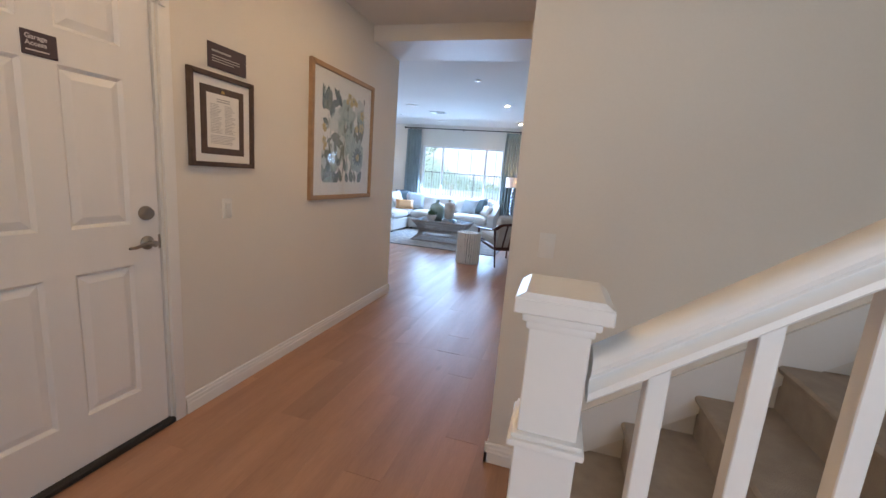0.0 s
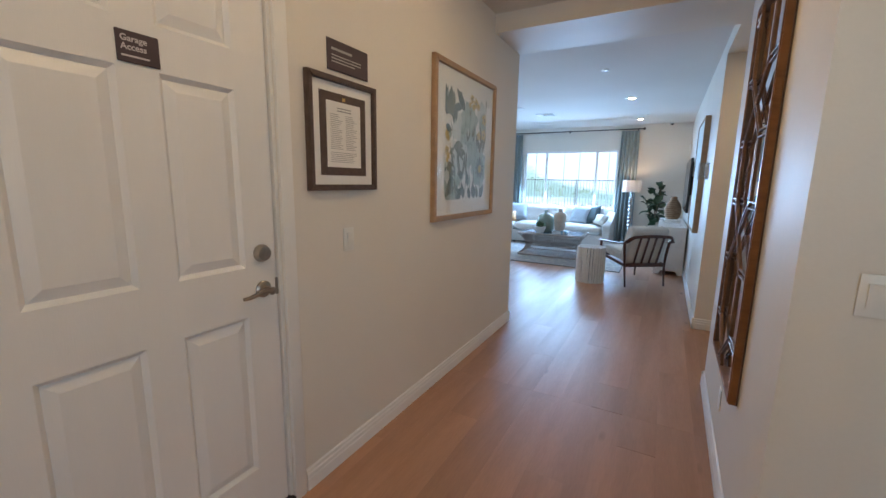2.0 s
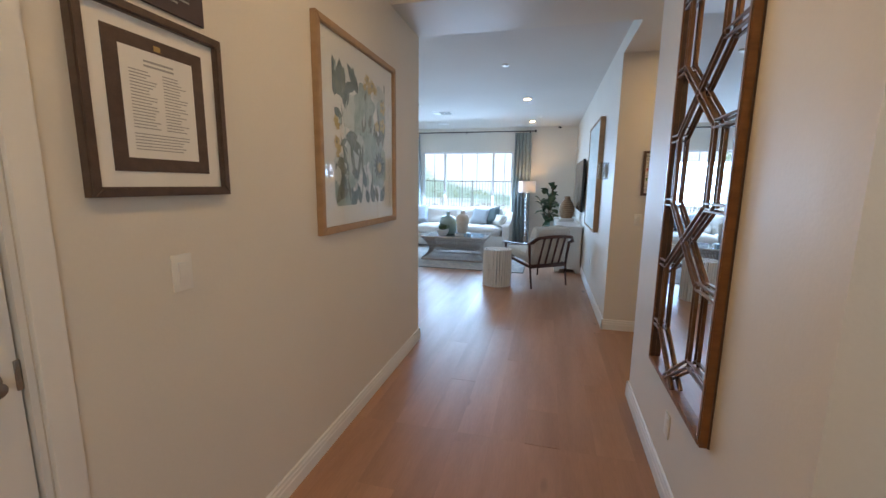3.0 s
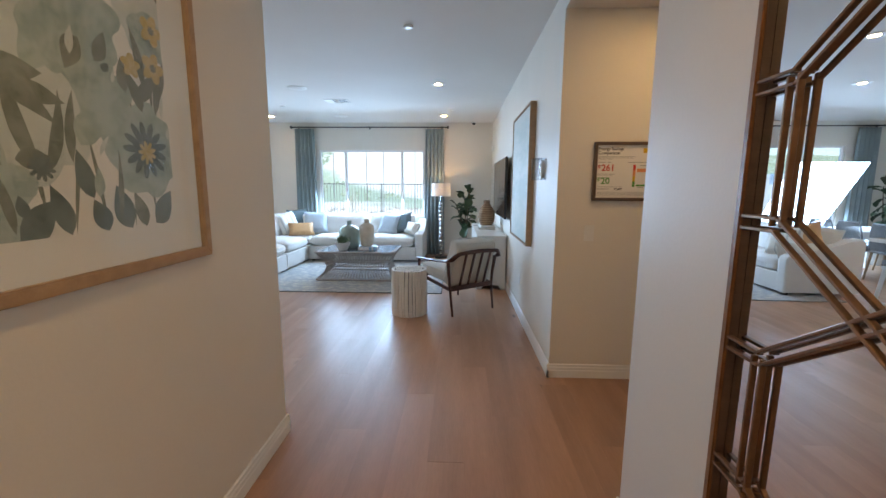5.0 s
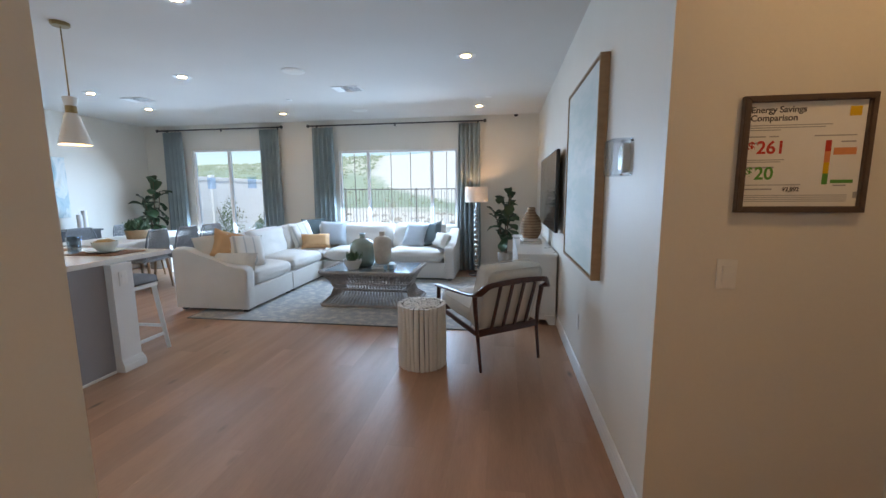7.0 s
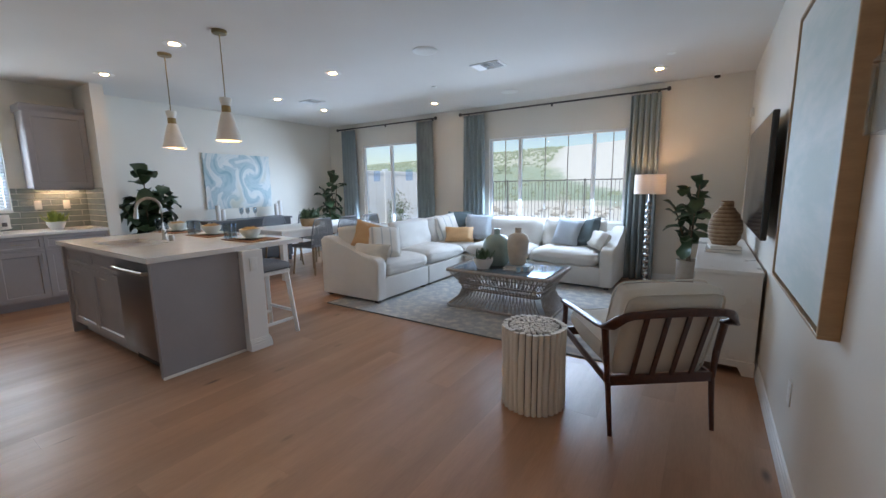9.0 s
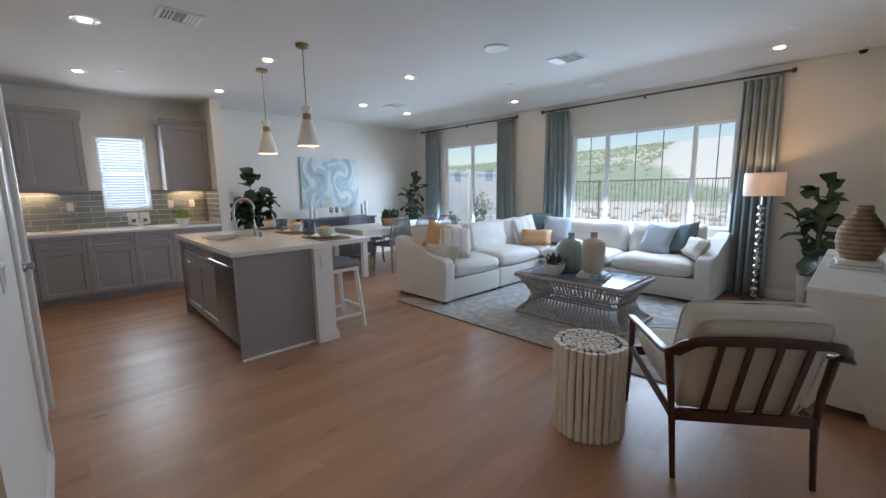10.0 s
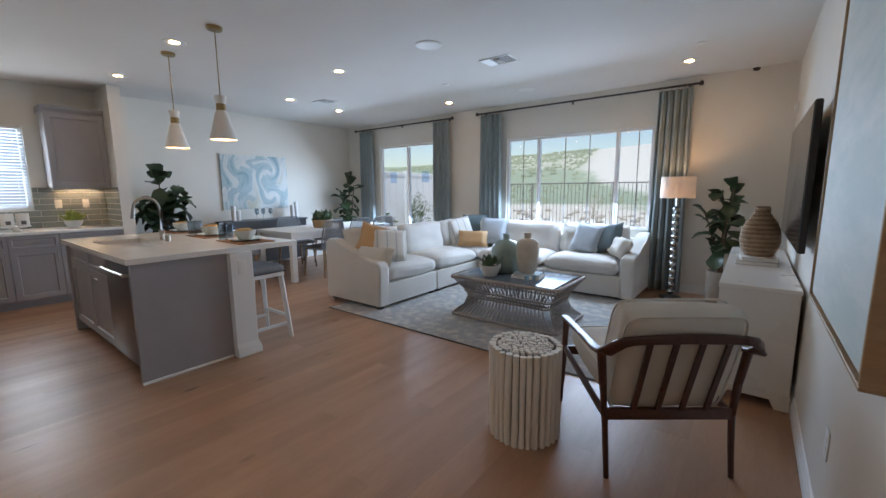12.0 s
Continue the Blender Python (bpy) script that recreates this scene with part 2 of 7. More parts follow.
def extrude_outline(bm, pts, depth, axis="y"):
    """A closed outline in the plane across the axis, given depth along it."""
    def at(p, k):
        return {"x": (k, p[0], p[1]), "y": (p[0], k, p[1]), "z": (p[0], p[1], k)}[axis]
    a = [bm.verts.new(at(p, depth[0])) for p in pts]
    b = [bm.verts.new(at(p, depth[1])) for p in pts]
    bm.faces.new(a)
    bm.faces.new(b[::-1])
    for i in range(len(pts)):
        j = (i + 1) % len(pts)
        bm.faces.new((a[i], b[i], b[j], a[j]))
    return bm


def mesh_of(name, bm, material, smooth=None):
    bmesh.ops.recalc_face_normals(bm, faces=bm.faces)
    me = bpy.data.meshes.new(name)
    bm.to_mesh(me)
    bm.free()
    me.materials.append(material)
    if smooth is not None:
        for p in me.polygons:
            p.use_smooth = True
        me.set_sharp_from_angle(angle=radians(smooth))
    return me


def part(name, bm, material, parent, label="", smooth=35):
    ob = new(name, mesh_of(name, bm, material, smooth))
    ob.parent = parent
    if label:
        tagged(ob, label)
    return ob


def thing(name, label, category, m=None, group="", kind=""):
    ob = tagged(new(name), label, category, group, kind)
    ob.empty_display_size = 0.1
    if m is not None:
        ob.matrix_world = m
    return ob


def solid(name, bm, material, label, category, m=None, group="", kind="", smooth=35):
    ob = tagged(new(name, mesh_of(name, bm, material, smooth)), label, category, group, kind)
    if m is not None:
        ob.matrix_world = m
    return ob


def B(*a, **k):
    return box(bmesh.new(), *a, **k)


def words(text, size, material, parent, m, name="lettering", align="LEFT", bold=0.0):
    """Raised lettering in the built-in font, as a mesh."""
    cu = bpy.data.curves.new(name, "FONT")
    cu.body, cu.size, cu.extrude, cu.align_x, cu.offset = text, size, 0.0006, align, bold
    tmp = bpy.data.objects.new(name, cu)
    me = bpy.data.meshes.new_from_object(tmp)
    bpy.data.objects.remove(tmp)
    me.materials.append(material)
    ob = new(name, me)
    ob.parent = parent
    ob.matrix_local = m
    return ob


def panelled(bm, us, vs, cells, place, first, second):
    """A face cut by the lines us and vs; the cells named are sunk in two slopes, given as (width, depth)."""
    o = Vector(place(0, 0))
    out = (Vector(place(1, 0)) - o).cross(Vector(place(0, 1)) - o)

    def ring(u0, u1, v0, v1, d):
        return [bm.verts.new(Vector(place(u, v)) + out * d) for u, v in ((u0, v0), (u1, v0), (u1, v1), (u0, v1))]
    for i in range(len(us) - 1):
        for j in range(len(vs) - 1):
            steps = [(0.0, 0.0)]
            if (i, j) in cells:
                steps.append(first)
                steps.append((first[0] + second[0], first[1] + second[1]))
            rings = [ring(us[i] + w, us[i + 1] - w, vs[j] + w, vs[j + 1] - w, d) for w, d in steps]
            for p, q in zip(rings, rings[1:]):
                for k in range(4):
                    bm.faces.new((p[k], p[(k + 1) % 4], q[(k + 1) % 4], q[k]))
            bm.faces.new(rings[-1])
    bmesh.ops.remove_doubles(bm, verts=bm.verts, dist=0.0003)
    return bm


# ---- structure ----
CZ = 2.74
STRUCT = dict(kind="structure")


def wall(name, boxes, label, material=WALL):
    bm = bmesh.new()
    for b in boxes:
        box(bm, *b)
    return solid(name, bm, material, label, "wall", smooth=None, **STRUCT)


wall("wall_hall", [(-0.12, -5.8, 0, 0, -3.66, CZ), (-0.12, -3.66, 2.15, 0, -2.77, CZ), (-0.12, -2.77, 0, 0, 0, CZ)],
     "cream painted hallway wall with the garage door opening")
wall("wall_pantry", [(-1.36, -0.12, 0, -0.12, 0, CZ), (-2.07, -0.12, 2.08, -1.36, 0, CZ), (-2.16, -0.12, 0, -2.07, 0, CZ), (-2.16, -1.4, 0, -2.04, -0.12, CZ)],
     "white painted wall round the pantry door")
wall("wall_kitchen_south", [(-6.07, -1.4, 0, -2.16, -1.28, CZ)], "white painted wall at the end of the kitchen")
bm = bmesh.new()
extrude_outline(bm, [(1.662, -2.30), (1.69, -0.57), (5.6, -0.57), (5.6, -0.69), (1.81, -0.69), (1.81, -2.30)], (0, CZ), "z")
solid("wall_hall_right", bm, WALL, "cream painted wall with the mirror", "wall", smooth=None, **STRUCT)
# same cream paint as the hall; the cool lamp tints it grey-green
wall("wall_stair", [(1.66, -2.42, 0, 5.6, -2.30, 5.2)], "cream painted wall beside the stairs")
wall("wall_stair_end", [(5.6, -5.92, 0, 5.72, -0.57, 5.2)], "plain painted wall at the head of the stairs")
wall("wall_entry", [(-0.12, -5.92, 0, 2.3, -5.8, 5.2), (2.3, -5.92, 0, 4.1, -5.8, 0.85), (2.3, -5.92, 2.55, 4.1, -5.8, 5.2), (4.1, -5.92, 0, 5.6, -5.8, 5.2)],
     "plain painted entry wall with an added window, both out of view")
wall("wall_tv", [(1.69, 0.89, 0, 1.81, 6.5, CZ)], "white painted wall that carries the television")
wall("wall_passage", [(1.69, 0.77, 0, 2.615, 0.89, CZ), (2.615, 0.77, 2.13, 3.44, 0.89, CZ), (3.44, 0.77, 0, 5.0, 0.89, CZ)],
     "cream painted passage wall with a bedroom doorway")
wall("wall_passage_end", [(5.0, -0.57, 0, 5.12, 0.77, CZ)], "plain painted wall closing the passage")
wall("wall_bedroom", [(5.0, 0.89, 0, 5.12, 1.6, CZ), (5.0, 1.6, 0, 5.12, 3.2, 0.9), (5.0, 1.6, 2.1, 5.12, 3.2, CZ), (5.0, 3.2, 0, 5.12, 4.6, CZ), (1.81, 4.6, 0, 5.12, 4.72, CZ)],
     "plain painted walls of the bedroom beyond the passage")
wall("wall_back", [(1.69, 6.38, 0, 0.283, 6.5, CZ), (0.283, 6.38, 0, -1.93, 6.5, 0.80), (0.283, 6.38, 2.19, -1.93, 6.5, CZ), (-1.93, 6.38, 0, -3.43, 6.5, CZ),
                   (-3.43, 6.38, 2.27, -4.96, 6.5, CZ), (-4.96, 6.38, 0, -5.95, 6.5, CZ)], "white painted window wall of the living room")
wall("wall_dining", [(-6.07, -1.28, 0, -5.95, 0.655, CZ), (-6.07, 0.655, 0, -5.95, 1.205, 1.16), (-6.07, 0.655, 2.2, -5.95, 1.205, CZ), (-6.07, 1.205, 0, -5.95, 6.5, CZ)],
     "white painted wall along kitchen and dining area")
wall("wall_stub", [(-5.95, 1.95, 0, -5.30, 2.09, CZ)], "short white painted wall between kitchen and dining area")
wall("soffit", [(0, -0.62, 2.60, 1.69, 0.0, CZ), (1.69, -0.57, 2.60, 1.81, 0.77, CZ), (1.81, -0.57, 2.60, 5.0, 0.77, CZ)], "cream painted dropped header over hallway and passage")
solid("ceiling", B(-6.07, -1.4, CZ, 5.72, 6.5, CZ + 0.15), CEIL, "white ceiling over living room and kitchen", "ceiling", smooth=None, **STRUCT)
solid("ceiling_hall", B(-0.12, -5.92, CZ, 1.75, -1.4, CZ + 0.15), CEIL, "white ceiling over the hallway", "ceiling", smooth=None, **STRUCT)
solid("ceiling_stair", B(1.75, -5.92, 5.2, 5.72, -2.30, 5.35), CEIL, "white ceiling high over the stairwell", "ceiling", smooth=None, **STRUCT)
solid("wall_stair_upper", B(1.63, -5.8, CZ + 0.15, 1.75, -2.42, 5.2), WALL, "painted wall above the hallway ceiling edge", "wall", smooth=None, **STRUCT)
solid("floor", B(-6.07, -5.92, -0.2, 5.72, 6.5, -0.004), SUB, "dark underlay beneath the oak boards", "floor", smooth=None, **STRUCT)
solid("floor_bedroom", B(2.615, 0.77, -0.004, 5.0, 4.6, 0.012), CARPET2, "pale beige carpet of the bedroom", "floor", smooth=None, **STRUCT)


def baseboard(p, q, out, h=0.105):
    """A moulded skirting board from p to q; out points into the room."""
    p, q, o = Vector((*p, 0)), Vector((*q, 0)), Vector((*out, 0))
    prof = [(0, 0), (0.016, 0), (0.016, 0.055), (0.013, 0.062), (0.013, 0.078), (0.009, 0.086), (0.009, h - 0.006), (0.004, h), (0, h)]
    bm = bmesh.new()
    a = [bm.verts.new(p + o * d + Vector((0, 0, z))) for d, z in prof]
    b = [bm.verts.new(q + o * d + Vector((0, 0, z))) for d, z in prof]
    bm.faces.new(a)
    bm.faces.new(b[::-1])
    for i in range(len(prof) - 1):
        bm.faces.new((a[i], b[i], b[i + 1], a[i + 1]))
    return solid("baseboard", bm, TRIM, "white moulded skirting board", "baseboard", smooth=None, **STRUCT)


for p, q, o in (((0, -2.70), (0, 0.016), (1, 0)), ((0, -5.8), (0, -3.73), (1, 0)), ((0.016, 0), (-1.294, 0), (0, 1)), ((1.66, -2.436), (1.69, -0.554), (-1, 0)),
                ((1.644, -2.42), (1.98, -2.42), (0, -1)), ((1.674, -0.57), (4.9, -0.57), (0, 1)), ((1.69, 0.754), (1.69, 6.38), (-1, 0)), ((1.674, 0.77), (2.548, 0.77), (0, -1)),
                ((3.51, 0.77), (5.0, 0.77), (0, -1)), ((1.69, 6.38), (-3.36, 6.38), (0, -1)), ((-5.03, 6.38), (-5.95, 6.38), (0, -1)), ((-5.95, 2.09), (-5.95, 6.38), (1, 0)),
                ((-5.284, 2.09), (-5.95, 2.09), (0, 1)), ((-5.30, 1.934), (-5.30, 2.106), (1, 0)), ((5.0, 0.89), (5.0, 4.6), (-1, 0)), ((1.81, 4.6), (5.0, 4.6), (0, -1))):
    baseboard(p, q, o)


def casing(name, axis, c, a0, a1, top, out, label, w=0.065, d=0.018):
    """Door trim: two uprights and a head, on the wall face at c."""
    t = tagged(new(name), label, "door trim", kind="structure")
    for nm, u0, u1, z0, z1 in (("upright", a0 - w, a0, 0, top + w), ("upright", a1, a1 + w, 0, top + w), ("head", a0, a1, top, top + w)):
        bm = bmesh.new()
        lo, hi = sorted((c, c + out * d))
        if axis == "x":
            box(bm, lo, u0, z0, hi, u1, z1, 0.005, 2)
        else:
            box(bm, u0, lo, z0, u1, hi, z1, 0.005, 2)
        part(nm, bm, TRIM, t)
    return t


casing("door_trim", "x", 0.0, -3.66, -2.77, 2.15, 1, "white trim round the garage door", 0.06)
casing("door_trim", "y", 0.0, -2.07, -1.36, 2.08, 1, "white trim round the pantry door")
casing("door_trim", "y", 0.77, 2.615, 3.44, 2.13, -1, "white trim round the bedroom doorway")


def six_panel_door(name, w, h, label, rows, cols, m, knob_side=1, stop=None):
    """A moulded six-panel door; local x runs along the leaf, its face looks along -y."""
    t = thing(name, label, "door", m, kind="structure")
    bm = bmesh.new()
    us = sorted({0, w, *[c for pr in cols for c in pr]})
    vs = sorted({0, h, *[c for pr in rows for c in pr]})
    cells = {(us.index(c[0]), vs.index(r[0])) for c in cols for r in rows}
    panelled(bm, us, vs, cells, lambda u, v: (u, 0, v), (0.014, -0.014), (0.032, 0.011))
    box(bm, 0, 0.0155, 0, w, 0.046, h)
    for x0, x1, z0, z1 in ((0, 0.004, 0, h), (w - 0.004, w, 0, h), (0, w, 0, 0.004), (0, w, h - 0.004, h)):
        box(bm, x0, 0.0004, z0, x1, 0.0157, z1)
    me = bpy.data.meshes.new("leaf")
    bm.to_mesh(me)
    bm.free()
    me.materials.append(DOORP)
    leaf = new("leaf", me)
    leaf.parent = t
    return t


def knob(parent, x, z, name="door_knob"):
    bm = bmesh.new()
    lathe(bm, [(0.031, 0), (0.031, 0.006), (0.026, 0.012), (0.016, 0.02), (0.018, 0.03), (0.026, 0.04), (0.026, 0.052), (0.0, 0.056)], 20)
    ob = part(name, bm, NICKEL, parent, "brushed nickel knob")
    ob.matrix_local = pose(x, 0, z, 90, 0, 0)
    return ob


def lever(parent, x, z):
    bm = bmesh.new()
    lathe(bm, [(0.033, 0), (0.033, 0.006), (0.026, 0.013), (0.013, 0.018), (0.012, 0.045), (0.016, 0.055), (0.0, 0.058)], 20)
    ob = part("lever_rose", bm, NICKEL, parent, "brushed nickel rose")
    ob.matrix_local = pose(x, 0, z, 90, 0, 0)
    bm = bmesh.new()
    tube(bm, [(0.0, -0.046, 0), (-0.03, -0.05, 0.004), (-0.06, -0.05, 0.0), (-0.09, -0.048, -0.008), (-0.115, -0.046, -0.008)], 0.0105, 10, 0.006)
    ob = part("lever_handle", bm, NICKEL, parent, "curved brushed nickel lever")
    ob.matrix_local = pose(x, 0, z)


ROWS6 = ((0.24, 0.88), (1.07, 1.70), (1.83, 2.02))
g = six_panel_door("door_1", 0.845, 2.12, "closed white six-panel garage door with nickel lock", ROWS6, ((0.115, 0.37), (0.478, 0.715)), pose(-0.012, -3.637, 0.02, 0, 0, 90))
bm = bmesh.new()
lathe(bm, [(0.034, 0), (0.034, 0.008), (0.027, 0.024), (0.020, 0.026), (0.0, 0.026)], 24)
ob = part("deadbolt", bm, NICKEL, g, "brushed nickel deadbolt")
ob.matrix_local = pose(0.782, 0, 1.118, 90, 0, 0)
lever(g, 0.782, 0.976)
part("latch_plate", B(0.838, -0.003, 0.94, 0.850, 0.02, 1.01, 0.002), NICKEL, g)
for z in (0.28, 1.09, 1.92):
    bm = bmesh.new()
    rod(bm, (0.0, -0.006, z - 0.05), (0.0, -0.006, z + 0.05), 0.009, n=12)
    box(bm, -0.020, -0.003, z - 0.05, 0.020, 0.003, z + 0.05, 0.001)
    for k in (-0.054, 0.054):
        rod(bm, (0.0, -0.006, z + k - 0.004), (0.0, -0.006, z + k + 0.004), 0.007, n=10)
    part("hinge", bm, BRASS, g, "brass butt hinge")
solid("threshold", B(-0.05, -3.66, 0.0, 0.022, -2.77, 0.034, 0.008), BLACK, "black rubber threshold under the garage door", "threshold", **STRUCT)
jam = tagged(new("door_jamb"), "white jamb round the garage door leaf", "door trim", kind="structure")
part("upright", B(-0.10, -3.659, 0.022, -0.001, -3.645, 2.149), TRIM, jam)
part("upright", B(-0.10, -2.785, 0.022, -0.001, -2.771, 2.149), TRIM, jam)
# black sheet in place of the unlit garage behind the door gaps
solid("garage_dark_sheet", B(-0.16, -3.7, 0, -0.13, -2.7, 2.2), BLACK, "black sheet standing for the unlit space behind the garage door", "wall", smooth=None, **STRUCT)
sen = thing("door_sensor", "small white plastic alarm sensor on the door trim", "sensor", pose(0.018, -2.755, 2.11, 0, 0, 90))
part("housing", B(-0.014, -0.018, -0.035, 0.014, 0, 0.035, 0.004, 2), PLATE, sen)
part("magnet", B(-0.034, -0.010, -0.028, -0.020, 0.016, 0.028, 0.003), PLATE, sen)

p = six_panel_door("door_2", 0.69, 2.05, "closed white six-panel pantry door", ((0.22, 0.84), (1.02, 1.63), (1.75, 1.95)), ((0.10, 0.31), (0.38, 0.59)), pose(-1.37, -0.014, 0.012, 0, 0, 180))
knob(p, 0.63, 0.95)
d3 = six_panel_door("door_3", 0.76, 2.09, "white six-panel bedroom door standing open", ((0.22, 0.84), (1.02, 1.63), (1.75, 1.95)), ((0.1, 0.34), (0.42, 0.66)), pose(3.25, 1.63, 0.02, 0, 0, -76))
knob(d3, 0.06, 0.95)
jb = tagged(new("door_jamb"), "white jamb of the bedroom doorway", "door trim", kind="structure")
for x0, x1 in ((2.616, 2.63), (3.425, 3.439)):
    part("upright", B(x0, 0.772, 0.013, x1, 0.888, 2.128), TRIM, jb)

INK = mat("dark_print", (0.10, 0.09, 0.09), None, 0.7, bump=0)
GREYINK = mat("grey_print", (0.42, 0.41, 0.40), None, 0.7, bump=0)
PALEINK = mat("pale_print", (0.62, 0.57, 0.57), None, 0.7, bump=0)


def wall_pose(side, a, z):
    """A pose on a wall face: local x to the right and y up as one looks at it, z out of the wall."""
    if side == "left":
        return Matrix(((0, 0, 1, 0.0), (1, 0, 0, a), (0, 1, 0, z), (0, 0, 0, 1)))
    if side == "right":
        return Matrix(((0, 0, -1, 1.69), (-1, 0, 0, a), (0, 1, 0, z), (0, 0, 0, 1)))
    if side == "mirror":
        return Matrix.Translation((1.69, -0.57, 0)) @ pose(0, 0, 0, 0, 0, -0.93) @ Matrix.Translation((-1.69, 0.57, 0)) @ wall_pose("right", a, z)
    if side == "passage":
        return Matrix(((1, 0, 0, a), (0, 0, -1, 0.77), (0, 1, 0, z), (0, 0, 0, 1)))
    if side == "stair":
        return Matrix(((1, 0, 0, a), (0, 0, -1, -2.42), (0, 1, 0, z), (0, 0, 0, 1)))
    if side == "pantry":
        return Matrix(((-1, 0, 0, a), (0, 0, 1, 0.0), (0, 1, 0, z), (0, 0, 0, 1)))
    return Matrix(((0, 0, 1, -5.95), (1, 0, 0, a), (0, 1, 0, z), (0, 0, 0, 1)))


def frame_parts(t, w, h, fw, depth, material, label=""):
    """Four mitred mouldings round a picture centred on the thing."""
    for nm, (ax, ay), (bx, by) in (("top_rail", (-1, 1), (1, 1)), ("bottom_rail", (1, -1), (-1, -1)), ("side_rail", (1, 1), (1, -1)), ("side_rail", (-1, -1), (-1, 1))):
        bm = bmesh.new()
        o = [(ax * w / 2, ay * h / 2), (bx * w / 2, by * h / 2)]
        i = [(bx * (w / 2 - fw), by * (h / 2 - fw)), (ax * (w / 2 - fw), ay * (h / 2 - fw))]
        extrude_outline(bm, o + i, (0.001, depth), "z")
        es = [e for e in bm.edges if all(abs(v.co.z - depth) < 1e-5 for v in e.verts)]
        bmesh.ops.bevel(bm, geom=es, offset=0.004, segments=2, affect="EDGES")
        part(nm, bm, material, t, label)


def bar(bm, x, y, w, h, z):
    return box(bm, x, y - h, z, x + w, y, z + 0.0006)


# framed certificate
c = thing("framed_certificate", "printed certificate in a dark brown wooden frame", "picture frame", wall_pose("left", -2.406, 1.617))
frame_parts(c, 0.44, 0.49, 0.026, 0.028, DARKWOOD)
part("mat_board", B(-0.205, -0.23, 0.004, 0.205, 0.23, 0.010), PAPER, c, "white mat board")
part("inner_mat", B(-0.148, -0.178, 0.0102, 0.148, 0.178, 0.0125), DARKWOOD, c, "dark brown inner mat")
part("sheet", B(-0.110, -0.142, 0.0127, 0.110, 0.142, 0.0135), PAPER, c, "printed white sheet")
bm = bmesh.new()
random.seed(4)
for k in range(26):
    y = 0.088 - k * 0.0082
    for x in (-0.088, 0.008):
        if k < 19:
            bar(bm, x, y, random.uniform(0.045, 0.080), 0.0026, 0.0136)
    if k >= 20:
        bar(bm, -0.088, y, random.uniform(0.12, 0.176), 0.0026, 0.0136)
for k in (0.118, 0.106):
    bar(bm, -0.045, k, 0.09, 0.005, 0.0136)
part("print", bm, GREYINK, c)
part("emblem", bar(bmesh.new(), -0.010, 0.163, 0.02, 0.014, 0.0126), BRASS, c, "small gold emblem")

pl = thing("wall_plaque", "plum plastic sign plate above the certificate", "sign", wall_pose("left", -2.361, 1.953))
part("plate", B(-0.133, -0.064, 0.001, 0.133, 0.064, 0.009, 0.002), PLUM, pl)
bm = bmesh.new()
bar(bm, -0.11, 0.030, 0.13, 0.010, 0.0092)
for k in range(3):
    bar(bm, -0.11, 0.002 - k * 0.013, 0.19 - 0.04 * (k == 2), 0.005, 0.0092)
part("print", bm, GREYINK, pl)

sg = thing("door_sign", "plum plastic sign reading Garage Access on the door", "sign", Matrix.Translation((-0.012, 0, 0)) @ wall_pose("left", -3.208, 1.772))
part("plate", B(-0.054, -0.042, 0.001, 0.054, 0.042, 0.006, 0.002), PLUM, sg)
words("Garage", 0.023, PALEINK, sg, Matrix.Translation((-0.044, 0.014, 0.0065)), bold=0.0004)
words("Access", 0.023, PALEINK, sg, Matrix.Translation((-0.044, -0.008, 0.0065)), bold=0.0004)
part("print", bar(bmesh.new(), -0.044, -0.022, 0.07, 0.005, 0.0062), PALEINK, sg)


# botanical print
def blade(bm, x, y, ang, ln, wd, z, bend=0.0, n=7):
    """A flat painted leaf."""
    left, right = [], []
    for i in range(n + 1):
        u = i / n
        w = wd * math.sin(math.pi * u ** 0.8) * 0.5
        cx, cy = u * ln, bend * ln * u * u
        left.append((cx, cy + w))
        right.append((cx, cy - w))
    pts = left + right[::-1][1:-1]
    ca, sa = math.cos(ang), math.sin(ang)
    bm.faces.new([bm.verts.new((x + ca * u - sa * v, y + sa * u + ca * v, z)) for u, v in pts])


def bloom(bm, x, y, r, petals, z, wob=0.18, ph=0.0):
    pts = []
    for i in range(petals * 6):
        a = 2 * math.pi * i / (petals * 6)
        rr = r * (0.82 + wob * abs(math.sin(petals * a / 2 + ph)) + 0.04 * math.sin(7 * a))
        pts.append((x + rr * math.cos(a), y + rr * math.sin(a), z))
    bm.faces.new([bm.verts.new(q) for q in pts])


SAGE = mat("sage_watercolour", (0.25, 0.335, 0.315), (0.46, 0.54, 0.51), 0.8, scale=14, fine=60, bump=0, amount=0.7)
SLATE = mat("slate_watercolour", (0.085, 0.120, 0.120), (0.19, 0.24, 0.235), 0.8, scale=16, fine=60, bump=0, amount=0.7)
OCHRE = mat("ochre_watercolour", (0.50, 0.36, 0.12), (0.66, 0.57, 0.36), 0.8, scale=30, fine=80, bump=0)
OLIVE = mat("olive_watercolour", (0.13, 0.155, 0.125), (0.30, 0.335, 0.295), 0.8, scale=20, fine=80, bump=0)
ar = thing("botanical_print", "large floral watercolour print in a light oak frame", "picture frame", wall_pose("left", -1.113, 1.673))
frame_parts(ar, 1.0, 1.035, 0.036, 0.032, LIGHTWOOD)
part("mat_board", B(-0.47, -0.49, 0.004, 0.47, 0.49, 0.012), PAPER, ar, "white mat board")
random.seed(11)
X0, X1, Y0, Y1 = -0.34, 0.34, -0.38, 0.375


